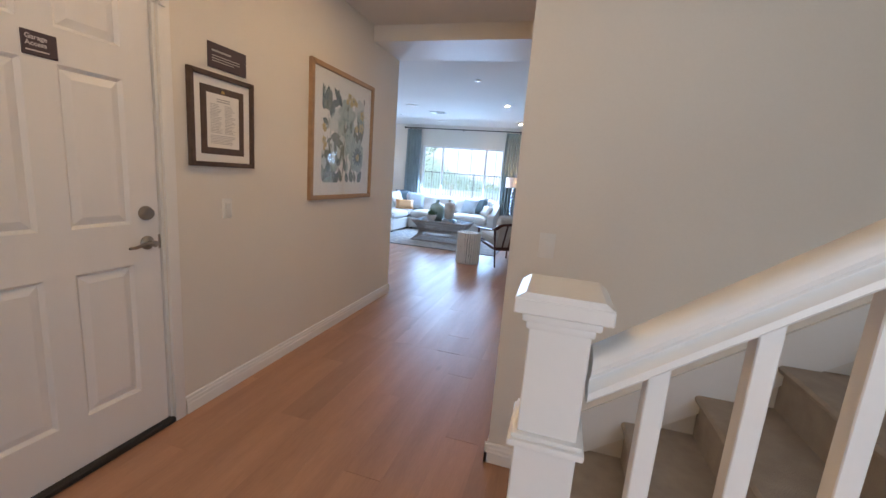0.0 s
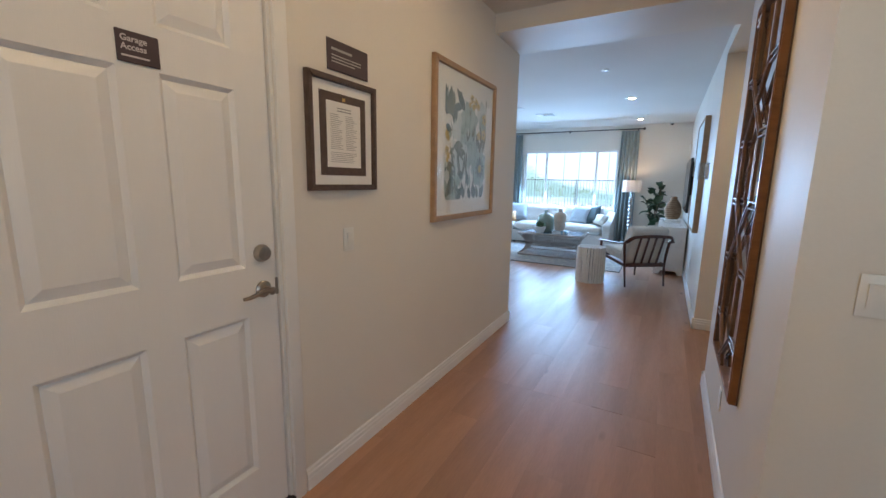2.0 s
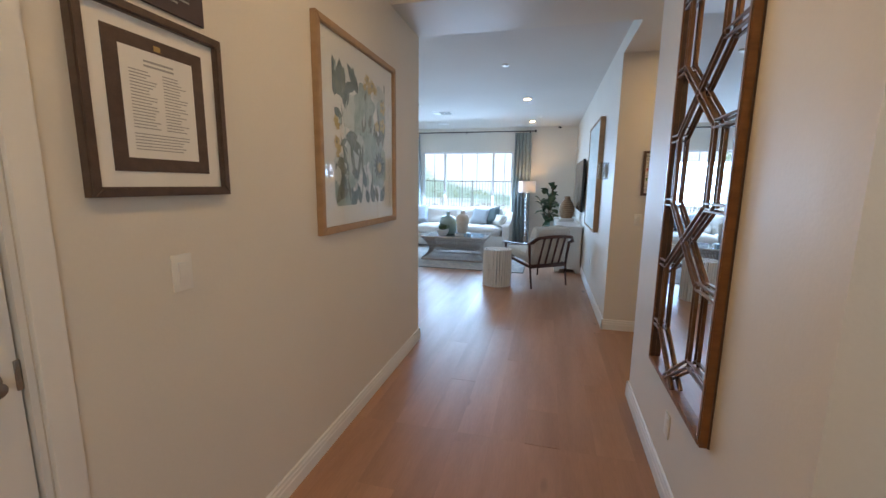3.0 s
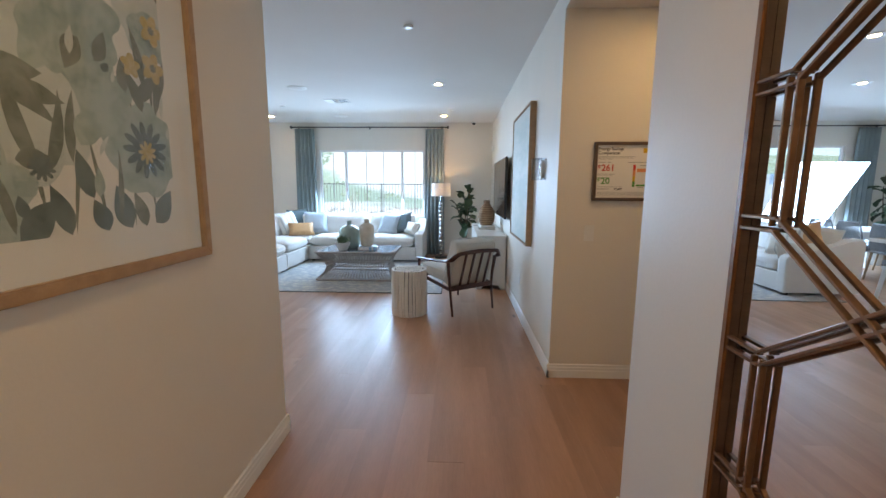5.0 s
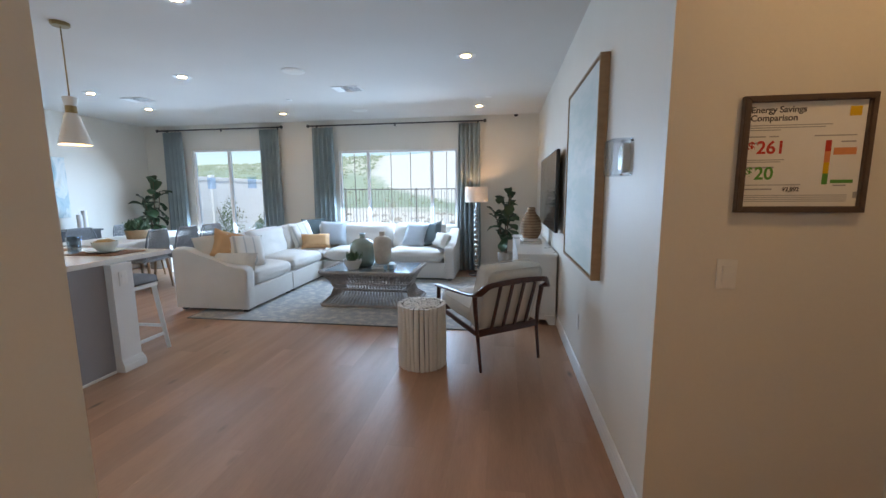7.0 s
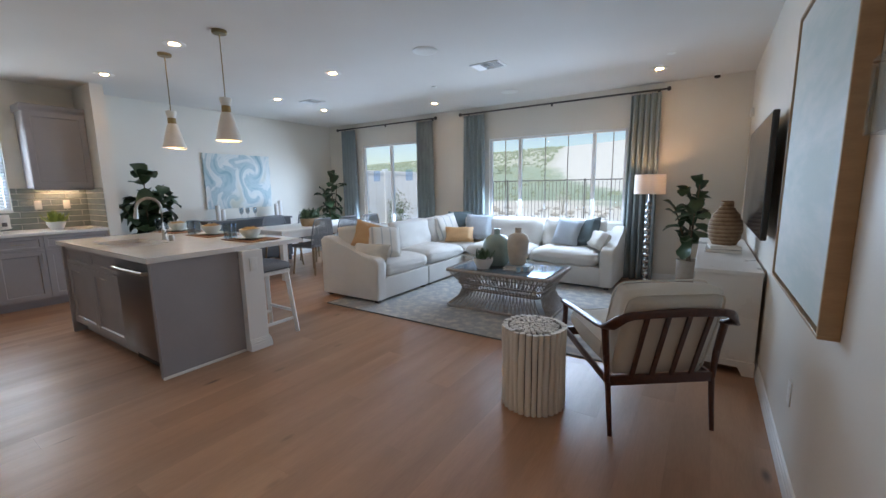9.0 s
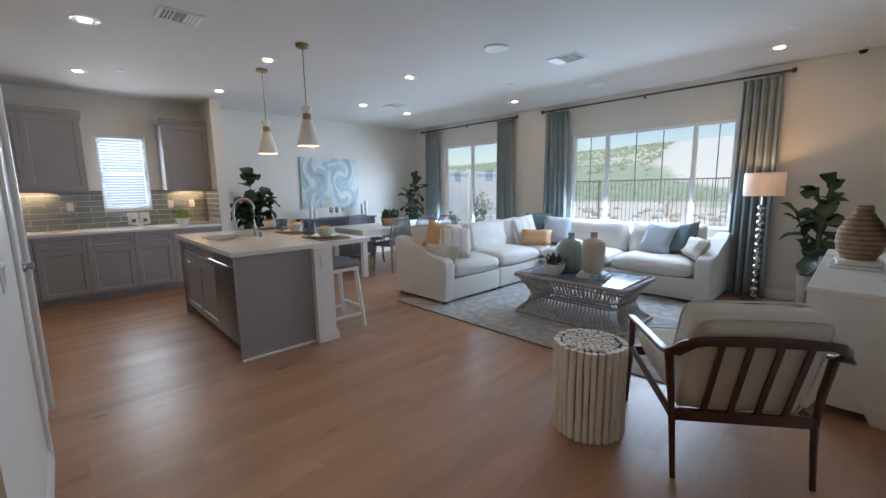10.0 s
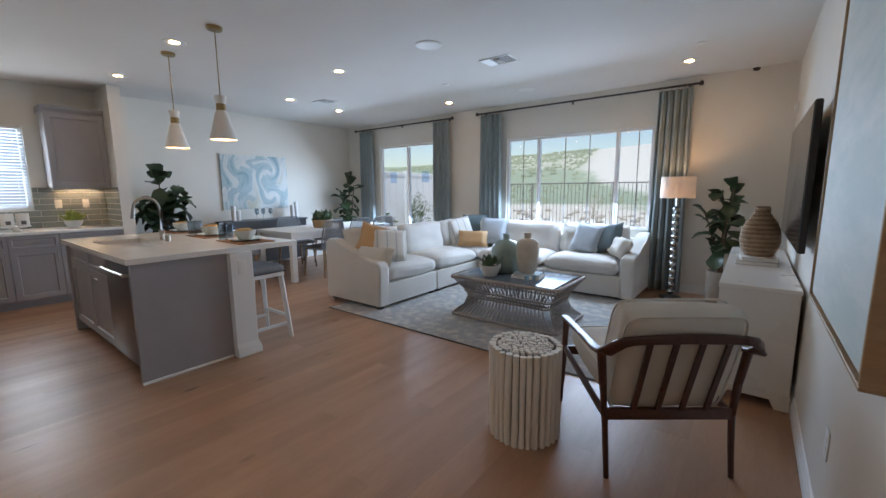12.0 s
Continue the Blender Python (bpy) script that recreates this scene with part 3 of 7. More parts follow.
def paint(name, bm, material):
    """One painted shape, cut off at the picture's edge."""
    for v in bm.verts:
        v.co.x, v.co.y = min(max(v.co.x, X0), X1), min(max(v.co.y, Y0), Y1)
    part(name, bm, material, ar, smooth=None)


def leaf_shape(mt, x, y, ang, ln, wd, z, bend=0.0):
    bm = bmesh.new()
    blade(bm, x, y, ang, ln, wd, z, bend)
    paint("painted_leaf", bm, mt)


def flower(mt, x, y, r, petals, z, wob=0.2, ph=0.0):
    bm = bmesh.new()
    bloom(bm, x, y, r, petals, z, wob, ph)
    paint("painted_flower", bm, mt)


PALE = mat("pale_watercolour", (0.52, 0.58, 0.555), (0.66, 0.69, 0.655), 0.8, scale=10, fine=50, bump=0, amount=0.7)
LEVEL = itertools.count()


def spot(u, v):
    """A place on the picture, u from its left edge and v from its lower edge, both 0 to 1."""
    return X0 + (X1 - X0) * u, Y0 + (Y1 - Y0) * v


def stroke(mt, u0, v0, u1, v1, wd, bend=0.0):
    """One painted leaf or stalk from its foot to its tip."""
    (x0, y0), (x1, y1) = spot(u0, v0), spot(u1, v1)
    leaf_shape(mt, x0, y0, math.atan2(y1 - y0, x1 - x0), math.hypot(x1 - x0, y1 - y0), wd, 0.01205 + 0.00003 * next(LEVEL), bend)


def blossom(mt, u, v, r, petals, wob=0.22, ph=0.0):
    flower(mt, *spot(u, v), r, petals, 0.01205 + 0.00003 * next(LEVEL), wob, ph)


for u0, v0, u1, v1, bend in ((0.12, 0.0, 0.20, 0.55, 0.05), (0.27, 0.62, 0.17, 0.82, 0.1), (0.36, 0.08, 0.33, 0.30, 0.0), (0.46, 0.0, 0.52, 0.42, -0.05), (0.60, 0.0, 0.57, 0.40, 0.06), (0.74, 0.0, 0.82, 0.62, 0.05), (0.88, 0.02, 0.80, 0.50, -0.05), (0.20, 0.52, 0.10, 0.72, -0.1), (0.90, 0.45, 0.93, 0.70, 0.1)):
    stroke(OLIVE, u0, v0, u1, v1, 0.012, bend)
for u, v, r, petals, mt in ((0.32, 0.66, 0.115, 5, PALE), (0.90, 0.83, 0.105, 5, PALE), (0.56, 0.74, 0.135, 7, SAGE), (0.60, 0.49, 0.125, 6, SAGE), (0.50, 0.60, 0.115, 6, SAGE), (0.36, 0.36, 0.140, 5, PALE), (0.14, 0.14, 0.130, 6, SAGE), (0.10, 0.25, 0.085, 6, PALE), (0.92, 0.76, 0.080, 6, SAGE), (0.84, 0.31, 0.145, 7, SAGE), (0.47, 0.60, 0.060, 5, SAGE)):
    blossom(mt, u, v, r, petals, 0.24, u * 7)
for u0, v0, u1, v1, wd, bend in ((0.03, 0.74, 0.04, 1.0, 0.12, 0.1), (0.13, 0.80, 0.10, 1.0, 0.085, -0.1), (0.43, 0.82, 0.26, 1.02, 0.075, 0.12), (0.19, 0.68, 0.22, 0.88, 0.075, -0.1), (0.02, 0.66, 0.13, 0.60, 0.05, 0.2), (0.36, 0.84, 0.15, 0.87, 0.06, 0.35),
                                (0.26, 0.0, 0.42, 0.09, 0.075, 0.2), (0.44, 0.0, 0.40, 0.17, 0.055, 0.1), (0.55, 0.12, 0.48, 0.28, 0.055, -0.1), (0.60, 0.0, 0.56, 0.12, 0.06, 0.1), (0.72, 0.0, 0.64, 0.16, 0.075, -0.1), (0.86, 0.01, 1.0, 0.12, 0.075, 0.2)):
    stroke(SLATE, u0, v0, u1, v1, wd, bend)
for u0, v0, u1, v1, wd, bend in ((0.18, 0.50, 0.46, 0.43, 0.060, -0.3), (0.20, 0.22, 0.17, 0.50, 0.030, 0.2), (0.48, 0.24, 0.47, 0.48, 0.030, -0.15), (0.28, 0.24, 0.40, 0.25, 0.050, 0.0), (0.52, 0.30, 0.60, 0.43, 0.075, 0.1), (0.66, 0.30, 0.62, 0.42, 0.050, -0.1),
                                (0.02, 0.02, 0.22, 0.20, 0.060, 0.3), (0.05, 0.30, 0.20, 0.33, 0.055, -0.2), (0.80, 0.62, 0.97, 0.70, 0.045, -0.4), (0.52, 0.60, 0.66, 0.66, 0.055, 0.3), (0.13, 0.56, 0.09, 0.66, 0.030, 0.1), (0.10, 0.42, 0.22, 0.47, 0.035, 0.1), (0.72, 0.42, 0.66, 0.36, 0.04, 0.0)):
    stroke(OLIVE if u0 < 0.5 else SAGE, u0, v0, u1, v1, wd, bend)
for u0, v0, u1, v1, wd, bend in ((0.36, 0.20, 0.19, 0.50, 0.040, -0.25), (0.38, 0.20, 0.52, 0.44, 0.035, 0.25), (0.20, 0.50, 0.40, 0.47, 0.070, 0.2), (0.30, 0.47, 0.46, 0.40, 0.050, 0.2), (0.24, 0.22, 0.06, 0.34, 0.055, 0.3), (0.16, 0.30, 0.10, 0.20, 0.060, 0.1),
                                (0.22, 0.12, 0.03, 0.02, 0.050, -0.2), (0.25, 0.02, 0.23, 0.22, 0.025, 0.1), (0.66, 0.02, 0.72, 0.30, 0.020, 0.1), (0.80, 0.00, 0.77, 0.14, 0.050, 0.1), (0.05, 0.86, 0.14, 0.72, 0.060, 0.2), (0.18, 0.96, 0.15, 0.76, 0.050, 0.1), (0.56, 0.66, 0.47, 0.56, 0.060, 0.2), (0.62, 0.60, 0.70, 0.70, 0.045, 0.2)):
    stroke(OLIVE, u0, v0, u1, v1, wd, bend)
for u0, v0, u1, v1, wd, bend in ((0.80, 0.50, 0.99, 0.60, 0.050, 0.3), (0.84, 0.46, 0.80, 0.62, 0.045, 0.2), (0.92, 0.46, 0.98, 0.74, 0.040, -0.2), (0.86, 0.56, 0.86, 0.78, 0.035, 0.2), (0.76, 0.52, 0.72, 0.64, 0.040, -0.2)):
    stroke(OLIVE, u0, v0, u1, v1, wd, bend)
for k in range(28):
    u, v, a = random.random(), random.random(), random.uniform(0.6, 2.5)
    ln = random.uniform(0.03, 0.075)
    stroke((SAGE, PALE, OLIVE, SLATE)[k % 4], u, v * 0.93, u + ln * math.cos(a), v * 0.93 + ln * math.sin(a) * 1.6, random.uniform(0.014, 0.034), random.uniform(-0.3, 0.3))
for u, v, r in ((0.60, 0.96, 0.026), (0.70, 0.93, 0.030), (0.64, 0.89, 0.022), (0.77, 0.91, 0.022), (0.55, 0.90, 0.018), (0.94, 0.80, 0.034), (0.80, 0.63, 0.026), (0.93, 0.65, 0.034), (0.04, 0.58, 0.022), (0.06, 0.55, 0.018), (0.04, 0.44, 0.024), (0.07, 0.40, 0.020), (0.05, 0.36, 0.015)):
    blossom(OCHRE, u, v, r, 5, 0.6, u * 5)
for u, v, r in ((0.36, 0.22, 0.024), (0.14, 0.17, 0.030)):
    blossom(SLATE, u, v, r, 11, 0.6)
for u, v, r in ((0.60, 0.96, 0.009), (0.70, 0.93, 0.010), (0.94, 0.80, 0.011), (0.93, 0.65, 0.011), (0.04, 0.44, 0.008)):
    blossom(OLIVE, u, v, r, 7, 0.5)
blossom(SLATE, 0.84, 0.31, 0.056, 13, 0.75)
blossom(OCHRE, 0.845, 0.30, 0.024, 9, 0.7)
pane = part("glazing", B(-0.464, -0.481, 0.020, 0.464, 0.481, 0.022), GLASS, ar, "clear picture glass", smooth=None)
pane.visible_shadow = False


def wall_plate(name, label, m, gangs=1, outlet=False):
    t = thing(name, label, "outlet" if outlet else "light switch", m)
    w = 0.07 + 0.046 * (gangs - 1)
    part("plate", B(-w / 2, -0.057, 0.0005, w / 2, 0.057, 0.006, 0.003, 2), PLATE, t)
    for k in range(gangs):
        cx = (k - (gangs - 1) / 2) * 0.046
        if outlet:
            for y in (-0.02, 0.02):
                part("socket", B(cx - 0.014, y - 0.014, 0.006, cx + 0.014, y + 0.014, 0.0075, 0.0005), TRIM, t)
        else:
            bm = bmesh.new()
            extrude_outline(bm, [(0.006, -0.033), (0.0085, -0.033), (0.0125, 0.033), (0.006, 0.033)], (cx - 0.0165, cx + 0.0165), "x")
            for v in bm.verts:
                v.co = Vector((v.co.x, v.co.z, v.co.y))
            part("rocker", bm, PLATE, t, smooth=None)
    return t


wall_plate("light_switch", "white rocker switch below the certificate", wall_pose("left", -2.383, 1.137))
wall_plate("light_switch", "white rocker switch beside the stairs", wall_pose("stair", 1.825, 1.146))
wall_plate("light_switch", "white rocker switch under the energy poster", wall_pose("passage", 1.93, 1.10))
wall_plate("light_switch", "white triple rocker switch near the pantry door", wall_pose("pantry", -0.365, 1.095), 3)
wall_plate("light_switch", "white double rocker switch near the pantry door", wall_pose("pantry", -0.735, 1.09), 2)
wall_plate("wall_outlet", "white outlet low on the television wall", wall_pose("right", 2.29, 0.41), 1, True)
wall_plate("wall_outlet", "white outlet below the lattice mirror", wall_pose("mirror", -1.45, 0.33), 1, True)

# energy poster
RED = mat("red_print", (0.62, 0.05, 0.03), None, 0.6, bump=0)
GREEN = mat("green_print", (0.10, 0.33, 0.06), None, 0.6, bump=0)
YEL = mat("yellow_print", (0.80, 0.48, 0.02), None, 0.6, bump=0)
ORA = mat("orange_print", (0.80, 0.30, 0.12), None, 0.6, bump=0)
en = thing("energy_poster", "framed energy savings comparison poster on the passage wall", "poster", wall_pose("passage", 2.136, 1.534))
frame_parts(en, 0.410, 0.405, 0.022, 0.026, mat("taupe_frame_wood", (0.13, 0.085, 0.062), (0.09, 0.06, 0.045), 0.45, scale=10, fine=80, stretch=(3, 3, 1)))
part("sheet", B(-0.188, -0.183, 0.004, 0.188, 0.183, 0.010), PAPER, en)
TZ = 0.0105
words("Energy Savings", 0.030, INK, en, Matrix.Translation((-0.178, 0.146, TZ)), bold=0.0006)
words("Comparison", 0.030, INK, en, Matrix.Translation((-0.178, 0.118, TZ)), bold=0.0006)
words("$", 0.042, RED, en, Matrix.Translation((-0.178, 0.018, TZ)), bold=0.0008)
words("261", 0.062, RED, en, Matrix.Translation((-0.150, 0.006, TZ)), bold=0.0012)
words("$", 0.042, GREEN, en, Matrix.Translation((-0.178, -0.070, TZ)), bold=0.0008)
words("20", 0.062, GREEN, en, Matrix.Translation((-0.150, -0.084, TZ)), bold=0.0012)
words("$2,892", 0.020, INK, en, Matrix.Translation((-0.055, -0.127, TZ)), bold=0.0005)
bm = bmesh.new()
for x, y, w, h in ((-0.178, 0.104, 0.26, 0.003), (-0.178, 0.096, 0.24, 0.003), (-0.178, 0.088, 0.10, 0.003), (-0.178, 0.066, 0.055, 0.004), (-0.112, 0.066, 0.03, 0.004), (0.03, 0.066, 0.13, 0.004),
                   (-0.178, 0.045, 0.05, 0.006), (-0.178, -0.015, 0.12, 0.003), (-0.178, -0.022, 0.11, 0.003), (-0.178, -0.040, 0.09, 0.006), (-0.178, -0.103, 0.18, 0.003), (-0.178, -0.117, 0.09, 0.005),
                   (-0.178, -0.140, 0.33, 0.0025), (-0.178, -0.147, 0.33, 0.0025), (-0.178, -0.154, 0.33, 0.0025), (-0.178, -0.161, 0.33, 0.0025), (0.115, 0.045, 0.045, 0.005), (0.105, -0.105, 0.04, 0.005), (0.170, -0.13, 0.022, 0.022)):
    bar(bm, x, y, w, h, 0.0102)
part("print", bm, GREYINK, en)
part("emblem", bar(bmesh.new(), 0.130, 0.160, 0.036, 0.032, 0.0102), YEL, en, "small yellow square")
for k, mt in enumerate((RED, ORA, YEL, GREEN)):
    part("scale_bar", bar(bmesh.new(), 0.068, 0.048 - k * 0.038, 0.018, 0.038, 0.0102), mt, en)
part("scale_flag", bar(bmesh.new(), 0.095, 0.022, 0.07, 0.024, 0.0102), ORA, en)
part("scale_flag", bar(bmesh.new(), 0.095, -0.088, 0.07, 0.012, 0.0102), GREEN, en)

# lattice mirror
MIRROR = mat("mirror_silver", (0.86, 0.87, 0.88), (0.85, 0.86, 0.87), 0.03, 1.0, bump=0)
MIRROR.node_tree.nodes["Principled BSDF"].inputs["Roughness"].default_value = 0.0
for lk in list(MIRROR.node_tree.links):
    if lk.to_socket.name == "Roughness":
        MIRROR.node_tree.links.remove(lk)
BRONZE = mat("bronze_bar", (0.24, 0.13, 0.07), (0.15, 0.08, 0.045), 0.35, 0.5, scale=20, bump=0.02)
MW, MH = 0.765, 1.78
mi = thing("lattice_mirror", "tall wall mirror with a wooden frame and bronze lattice", "mirror", wall_pose("mirror", -1.526, 0.522 + MH / 2))
frame_parts(mi, MW, MH, 0.022, 0.036, MIRRORWOOD)
for sx in (-1, 1):
    part("edge_bead", box(bmesh.new(), min(sx * MW / 2, sx * (MW / 2 + 0.003)), -MH / 2, 0.001, max(sx * MW / 2, sx * (MW / 2 + 0.003)), MH / 2, 0.007), DARKWOOD, mi, "dark back edge", smooth=None)
    part("edge_bead", box(bmesh.new(), min(sx * (MW / 2 - 0.025), sx * (MW / 2 - 0.022)), -MH / 2 + 0.022, 0.011, max(sx * (MW / 2 - 0.025), sx * (MW / 2 - 0.022)), MH / 2 - 0.022, 0.030), DARKWOOD, mi, "dark inner edge", smooth=None)
part("mirror_glass", B(-MW / 2 + 0.018, -MH / 2 + 0.018, 0.004, MW / 2 - 0.018, MH / 2 - 0.018, 0.010), MIRROR, mi, "silvered mirror glass", smooth=None)
IW, IH = MW - 0.044, MH - 0.044
lines = []
nodes_v = [-0.06, 0.11, 0.29, 0.46, 0.63, 0.80, 0.97]
UL, UR = 0.14, 0.73
for i in range(len(nodes_v) - 1):
    v0, v1 = nodes_v[i], nodes_v[i + 1]
    if i % 2 == 0:
        lines += [((UL, v0), (UR, v1)), ((UR, v0), (UL, v1))]
    else:
        lines += [((UL, v0), (UL, v1)), ((UR, v0), (UR, v1))]
for v in nodes_v[1:]:
    lines += [((0.0, v), (UL, v)), ((UR, v), (1.0, v))]
lines += [((UL, 0.97), (UL, 1.0)), ((UR, 0.97), (UR, 1.0))]
for k, ((u0, v0), (u1, v1)) in enumerate(lines):
    if v0 < 0:
        u0, v0 = u0 + (u1 - u0) * (0 - v0) / (v1 - v0), 0.0
    for side in (-1, 1):
        p0, p1 = Vector(((u0 - 0.5) * IW, (v0 - 0.5) * IH, 0)), Vector(((u1 - 0.5) * IW, (v1 - 0.5) * IH, 0))
        d = p1 - p0
        across = Vector((-d.y, d.x, 0)).normalized() * side * 0.0135
        p0, p1 = p0 + across, p1 + across
        for p in (p0, p1):
            p.x, p.y = min(max(p.x, -IW / 2), IW / 2), min(max(p.y, -IH / 2), IH / 2)
        d = p1 - p0
        if d.length < 0.02:
            continue
        mm = Matrix.Translation((p0 + p1) / 2 + Vector((0, 0, 0.026 + 0.0004 * (k % 3)))) @ d.to_track_quat("X", "Z").to_matrix().to_4x4() @ Matrix.Diagonal((d.length + 0.007, 0.0075, 0.014, 1))
        bm = bmesh.new()
        bmesh.ops.create_cube(bm, size=1.0, matrix=mm)
        bmesh.ops.bevel(bm, geom=list(bm.edges), offset=0.0015, segments=1, affect="EDGES")
        part("lattice_bar", bm, BRONZE, mi, smooth=None)

# wall chime in a clear case
ch = thing("wall_chime", "glossy device in a clear acrylic case on the wall", "wall device", wall_pose("right", 1.24, 1.57))
ACRYL = pane_glass("clear_acrylic", (0.93, 0.95, 0.965), 0.6)
for nm, q in (("case_front", (-0.088, -0.086, 0.087, 0.088, 0.086, 0.090)), ("case_side", (-0.088, -0.086, 0.001, -0.085, 0.086, 0.087)), ("case_side", (0.085, -0.086, 0.001, 0.088, 0.086, 0.087)), ("case_top", (-0.085, 0.083, 0.001, 0.085, 0.086, 0.087)), ("case_bottom", (-0.085, -0.086, 0.001, 0.085, -0.083, 0.087))):
    sheet = part(nm, B(*q), ACRYL, ch, "clear acrylic sheet", smooth=None)
    sheet.visible_shadow = False
bm = bmesh.new()
extrude_outline(bm, [(0.046 * math.cos(a * math.pi / 16) * (1 if abs(math.sin(a * math.pi / 16)) < 0.9 else 0.98), math.copysign(0.030, math.sin(a * math.pi / 16)) + 0.040 * math.sin(a * math.pi / 16)) for a in range(32)], (0.002, 0.030), "z")
part("device", bm, PLATE, ch, "rounded white plastic device")
bm = bmesh.new()
extrude_outline(bm, [(0.036 * math.cos(a * math.pi / 16), math.copysign(0.026, math.sin(a * math.pi / 16)) + 0.032 * math.sin(a * math.pi / 16)) for a in range(32)], (0.0301, 0.0335), "z")
part("display", bm, CHROME, ch, "mirror-bright oval face")
for x in (-0.078, 0.078):
    for y in (-0.076, 0.076):
        part("screw", lathe(bmesh.new(), [(0, 0.0), (0.005, 0.0), (0.005, 0.012), (0, 0.012)], 10, (x, y, 0.001)), NICKEL, ch)

# stairs
st = tagged(new("staircase"), "stairs with beige carpet climbing along the wall", "stairs", kind="structure")
for k in range(9):
    x = 2.01 + 0.265 * k
    z = 0.195 * (k + 1)
    bm = bmesh.new()
    extrude_outline(bm, [(x, z - 0.195), (x, z - 0.04), (x - 0.022, z - 0.028), (x - 0.026, z - 0.012), (x - 0.016, z - 0.001), (x + 0.01, z), (x + 0.275, z), (x + 0.275, z - 0.195)], (-3.54, -2.421), "y")
    part("step", bm, CARPET, st, "beige carpeted step", smooth=30)
part("stringer", extrude_outline(bmesh.new(), [(1.95, 0), (1.95, 0.16), (4.4, 1.96), (4.4, 1.5), (2.4, 0)], (-3.66, -3.54), "y"), TRIM, st, "white painted stringer", smooth=None)
part("skirt", extrude_outline(bmesh.new(), [(1.99, 0.1), (1.99, 0.30), (2.04, 0.36), (4.4, 2.10), (4.4, 1.86)], (-2.437, -2.4205), "y"), TRIM, st, "white painted skirt", smooth=None)
nw = thing("newel_post", "white painted newel post with a flat cap", "newel post", pose(1.888, -3.597, 0), kind="structure")
part("plinth", B(-0.051, -0.051, 0, 0.051, 0.051, 0.988, 0.003), TRIM, nw)
bm = bmesh.new()
for z0, z1, r in ((0.988, 1.001, 0.062), (1.001, 1.011, 0.057)):
    box(bm, -r, -r, z0, r, r, z1, 0.004, 2)
part("plinth_moulding", bm, TRIM, nw)
part("shaft", B(-0.048, -0.048, 1.011, 0.048, 0.048, 1.205, 0.002), TRIM, nw)
bm = bmesh.new()
for z0, z1, r in ((1.192, 1.206, 0.053), (1.206, 1.221, 0.060)):
    box(bm, -r, -r, z0, r, r, z1, 0.004, 2)
part("neck_moulding", bm, TRIM, nw)
bm = bmesh.new()
box(bm, -0.074, -0.070, 1.221, 0.074, 0.070, 1.246, 0.002)
extrude_outline(bm, [(-0.072, 1.246), (0.072, 1.246), (0.058, 1.256), (-0.058, 1.256)], (-0.068, 0.068), "y")
part("cap", bm, TRIM, nw, smooth=None)
hr = thing("stair_handrail", "white painted handrail with square balusters", "handrail", kind="structure")
sl = 0.195 / 0.265
bm = bmesh.new()
half = [(0.026, 0.0), (0.031, 0.006), (0.030, 0.018), (0.021, 0.027), (0.018, 0.036), (0.024, 0.044), (0.032, 0.050), (0.034, 0.060), (0.031, 0.072), (0.023, 0.082), (0.010, 0.087)]
prof = half + [(-u, v) for u, v in half[::-1]]
ra = [bm.verts.new((1.944, -3.60 + u, 1.075 + v)) for u, v in prof]
rb = [bm.verts.new((4.3, -3.60 + u, 1.075 + v + sl * 2.356)) for u, v in prof]
bm.faces.new(ra)
bm.faces.new(rb[::-1])
for i in range(len(prof)):
    j = (i + 1) % len(prof)
    bm.faces.new((ra[i], rb[i], rb[j], ra[j]))
part("rail", bm, TRIM, hr, smooth=30)
for k in range(17):
    x = 2.045 + 0.132 * k
    part("baluster", B(x - 0.0155, -3.6155, 0.16 + (x - 1.95) * 0.734 - 0.05, x + 0.0155, -3.5845, 1.08 + sl * (x - 1.944) + 0.012, 0.002), TRIM, hr, smooth=None)
# window added out of view, as an opening for daylight on the stairs
wi = tagged(new("window_1"), "white framed window added out of view in the entry wall", "window", kind="structure")
for x0, x1, z0, z1 in ((2.3, 2.36, 0.85, 2.55), (4.04, 4.1, 0.85, 2.55), (2.36, 4.04, 0.85, 0.91), (2.36, 4.04, 2.49, 2.55), (3.17, 3.23, 0.91, 2.49)):
    part("window_frame", B(x0, -5.88, z0, x1, -5.83, z1), VINYL, wi)
gp = part("pane", B(2.36, -5.858, 0.91, 4.04, -5.852, 2.49), GLASS, wi, smooth=None)
gp.visible_shadow = False

# ---- living room windows and curtains ----
def window_back(name, label, x0, x1, z0, z1, mulls, bars, sill=True):
    t = tagged(new(name), label, "window", kind="structure")
    f = 0.036
    for a, b, c, d in ((x0, x0 + f, z0, z1), (x1 - f, x1, z0, z1), (x0 + f, x1 - f, z0, z0 + f), (x0 + f, x1 - f, z1 - f, z1)):
        part("window_frame", B(a, 6.41, c, b, 6.47, d, 0.003), VINYL, t)
    edges = [x0 + f] + [e for m in mulls for e in (m - 0.023, m + 0.023)] + [x1 - f]
    for m in mulls:
        part("mullion", B(m - 0.023, 6.405, z0 + f, m + 0.023, 6.475, z1 - f, 0.003), VINYL, t)
    for a, b in zip(edges[::2], edges[1::2]):
        g = part("pane", B(a, 6.440, z0 + f, b, 6.446, z1 - f), BLUEPANE, t, smooth=None)
        g.visible_shadow = False
    for m in bars:
        part("muntin", B(m - 0.006, 6.432, z0 + f, m + 0.006, 6.4395, z1 - f), MUNTIN, t, smooth=None)
    if sill:
        part("window_sill", B(x0, 6.37, z0, x1, 6.41, z0 + 0.012, 0.003), TRIM, t)
    return t


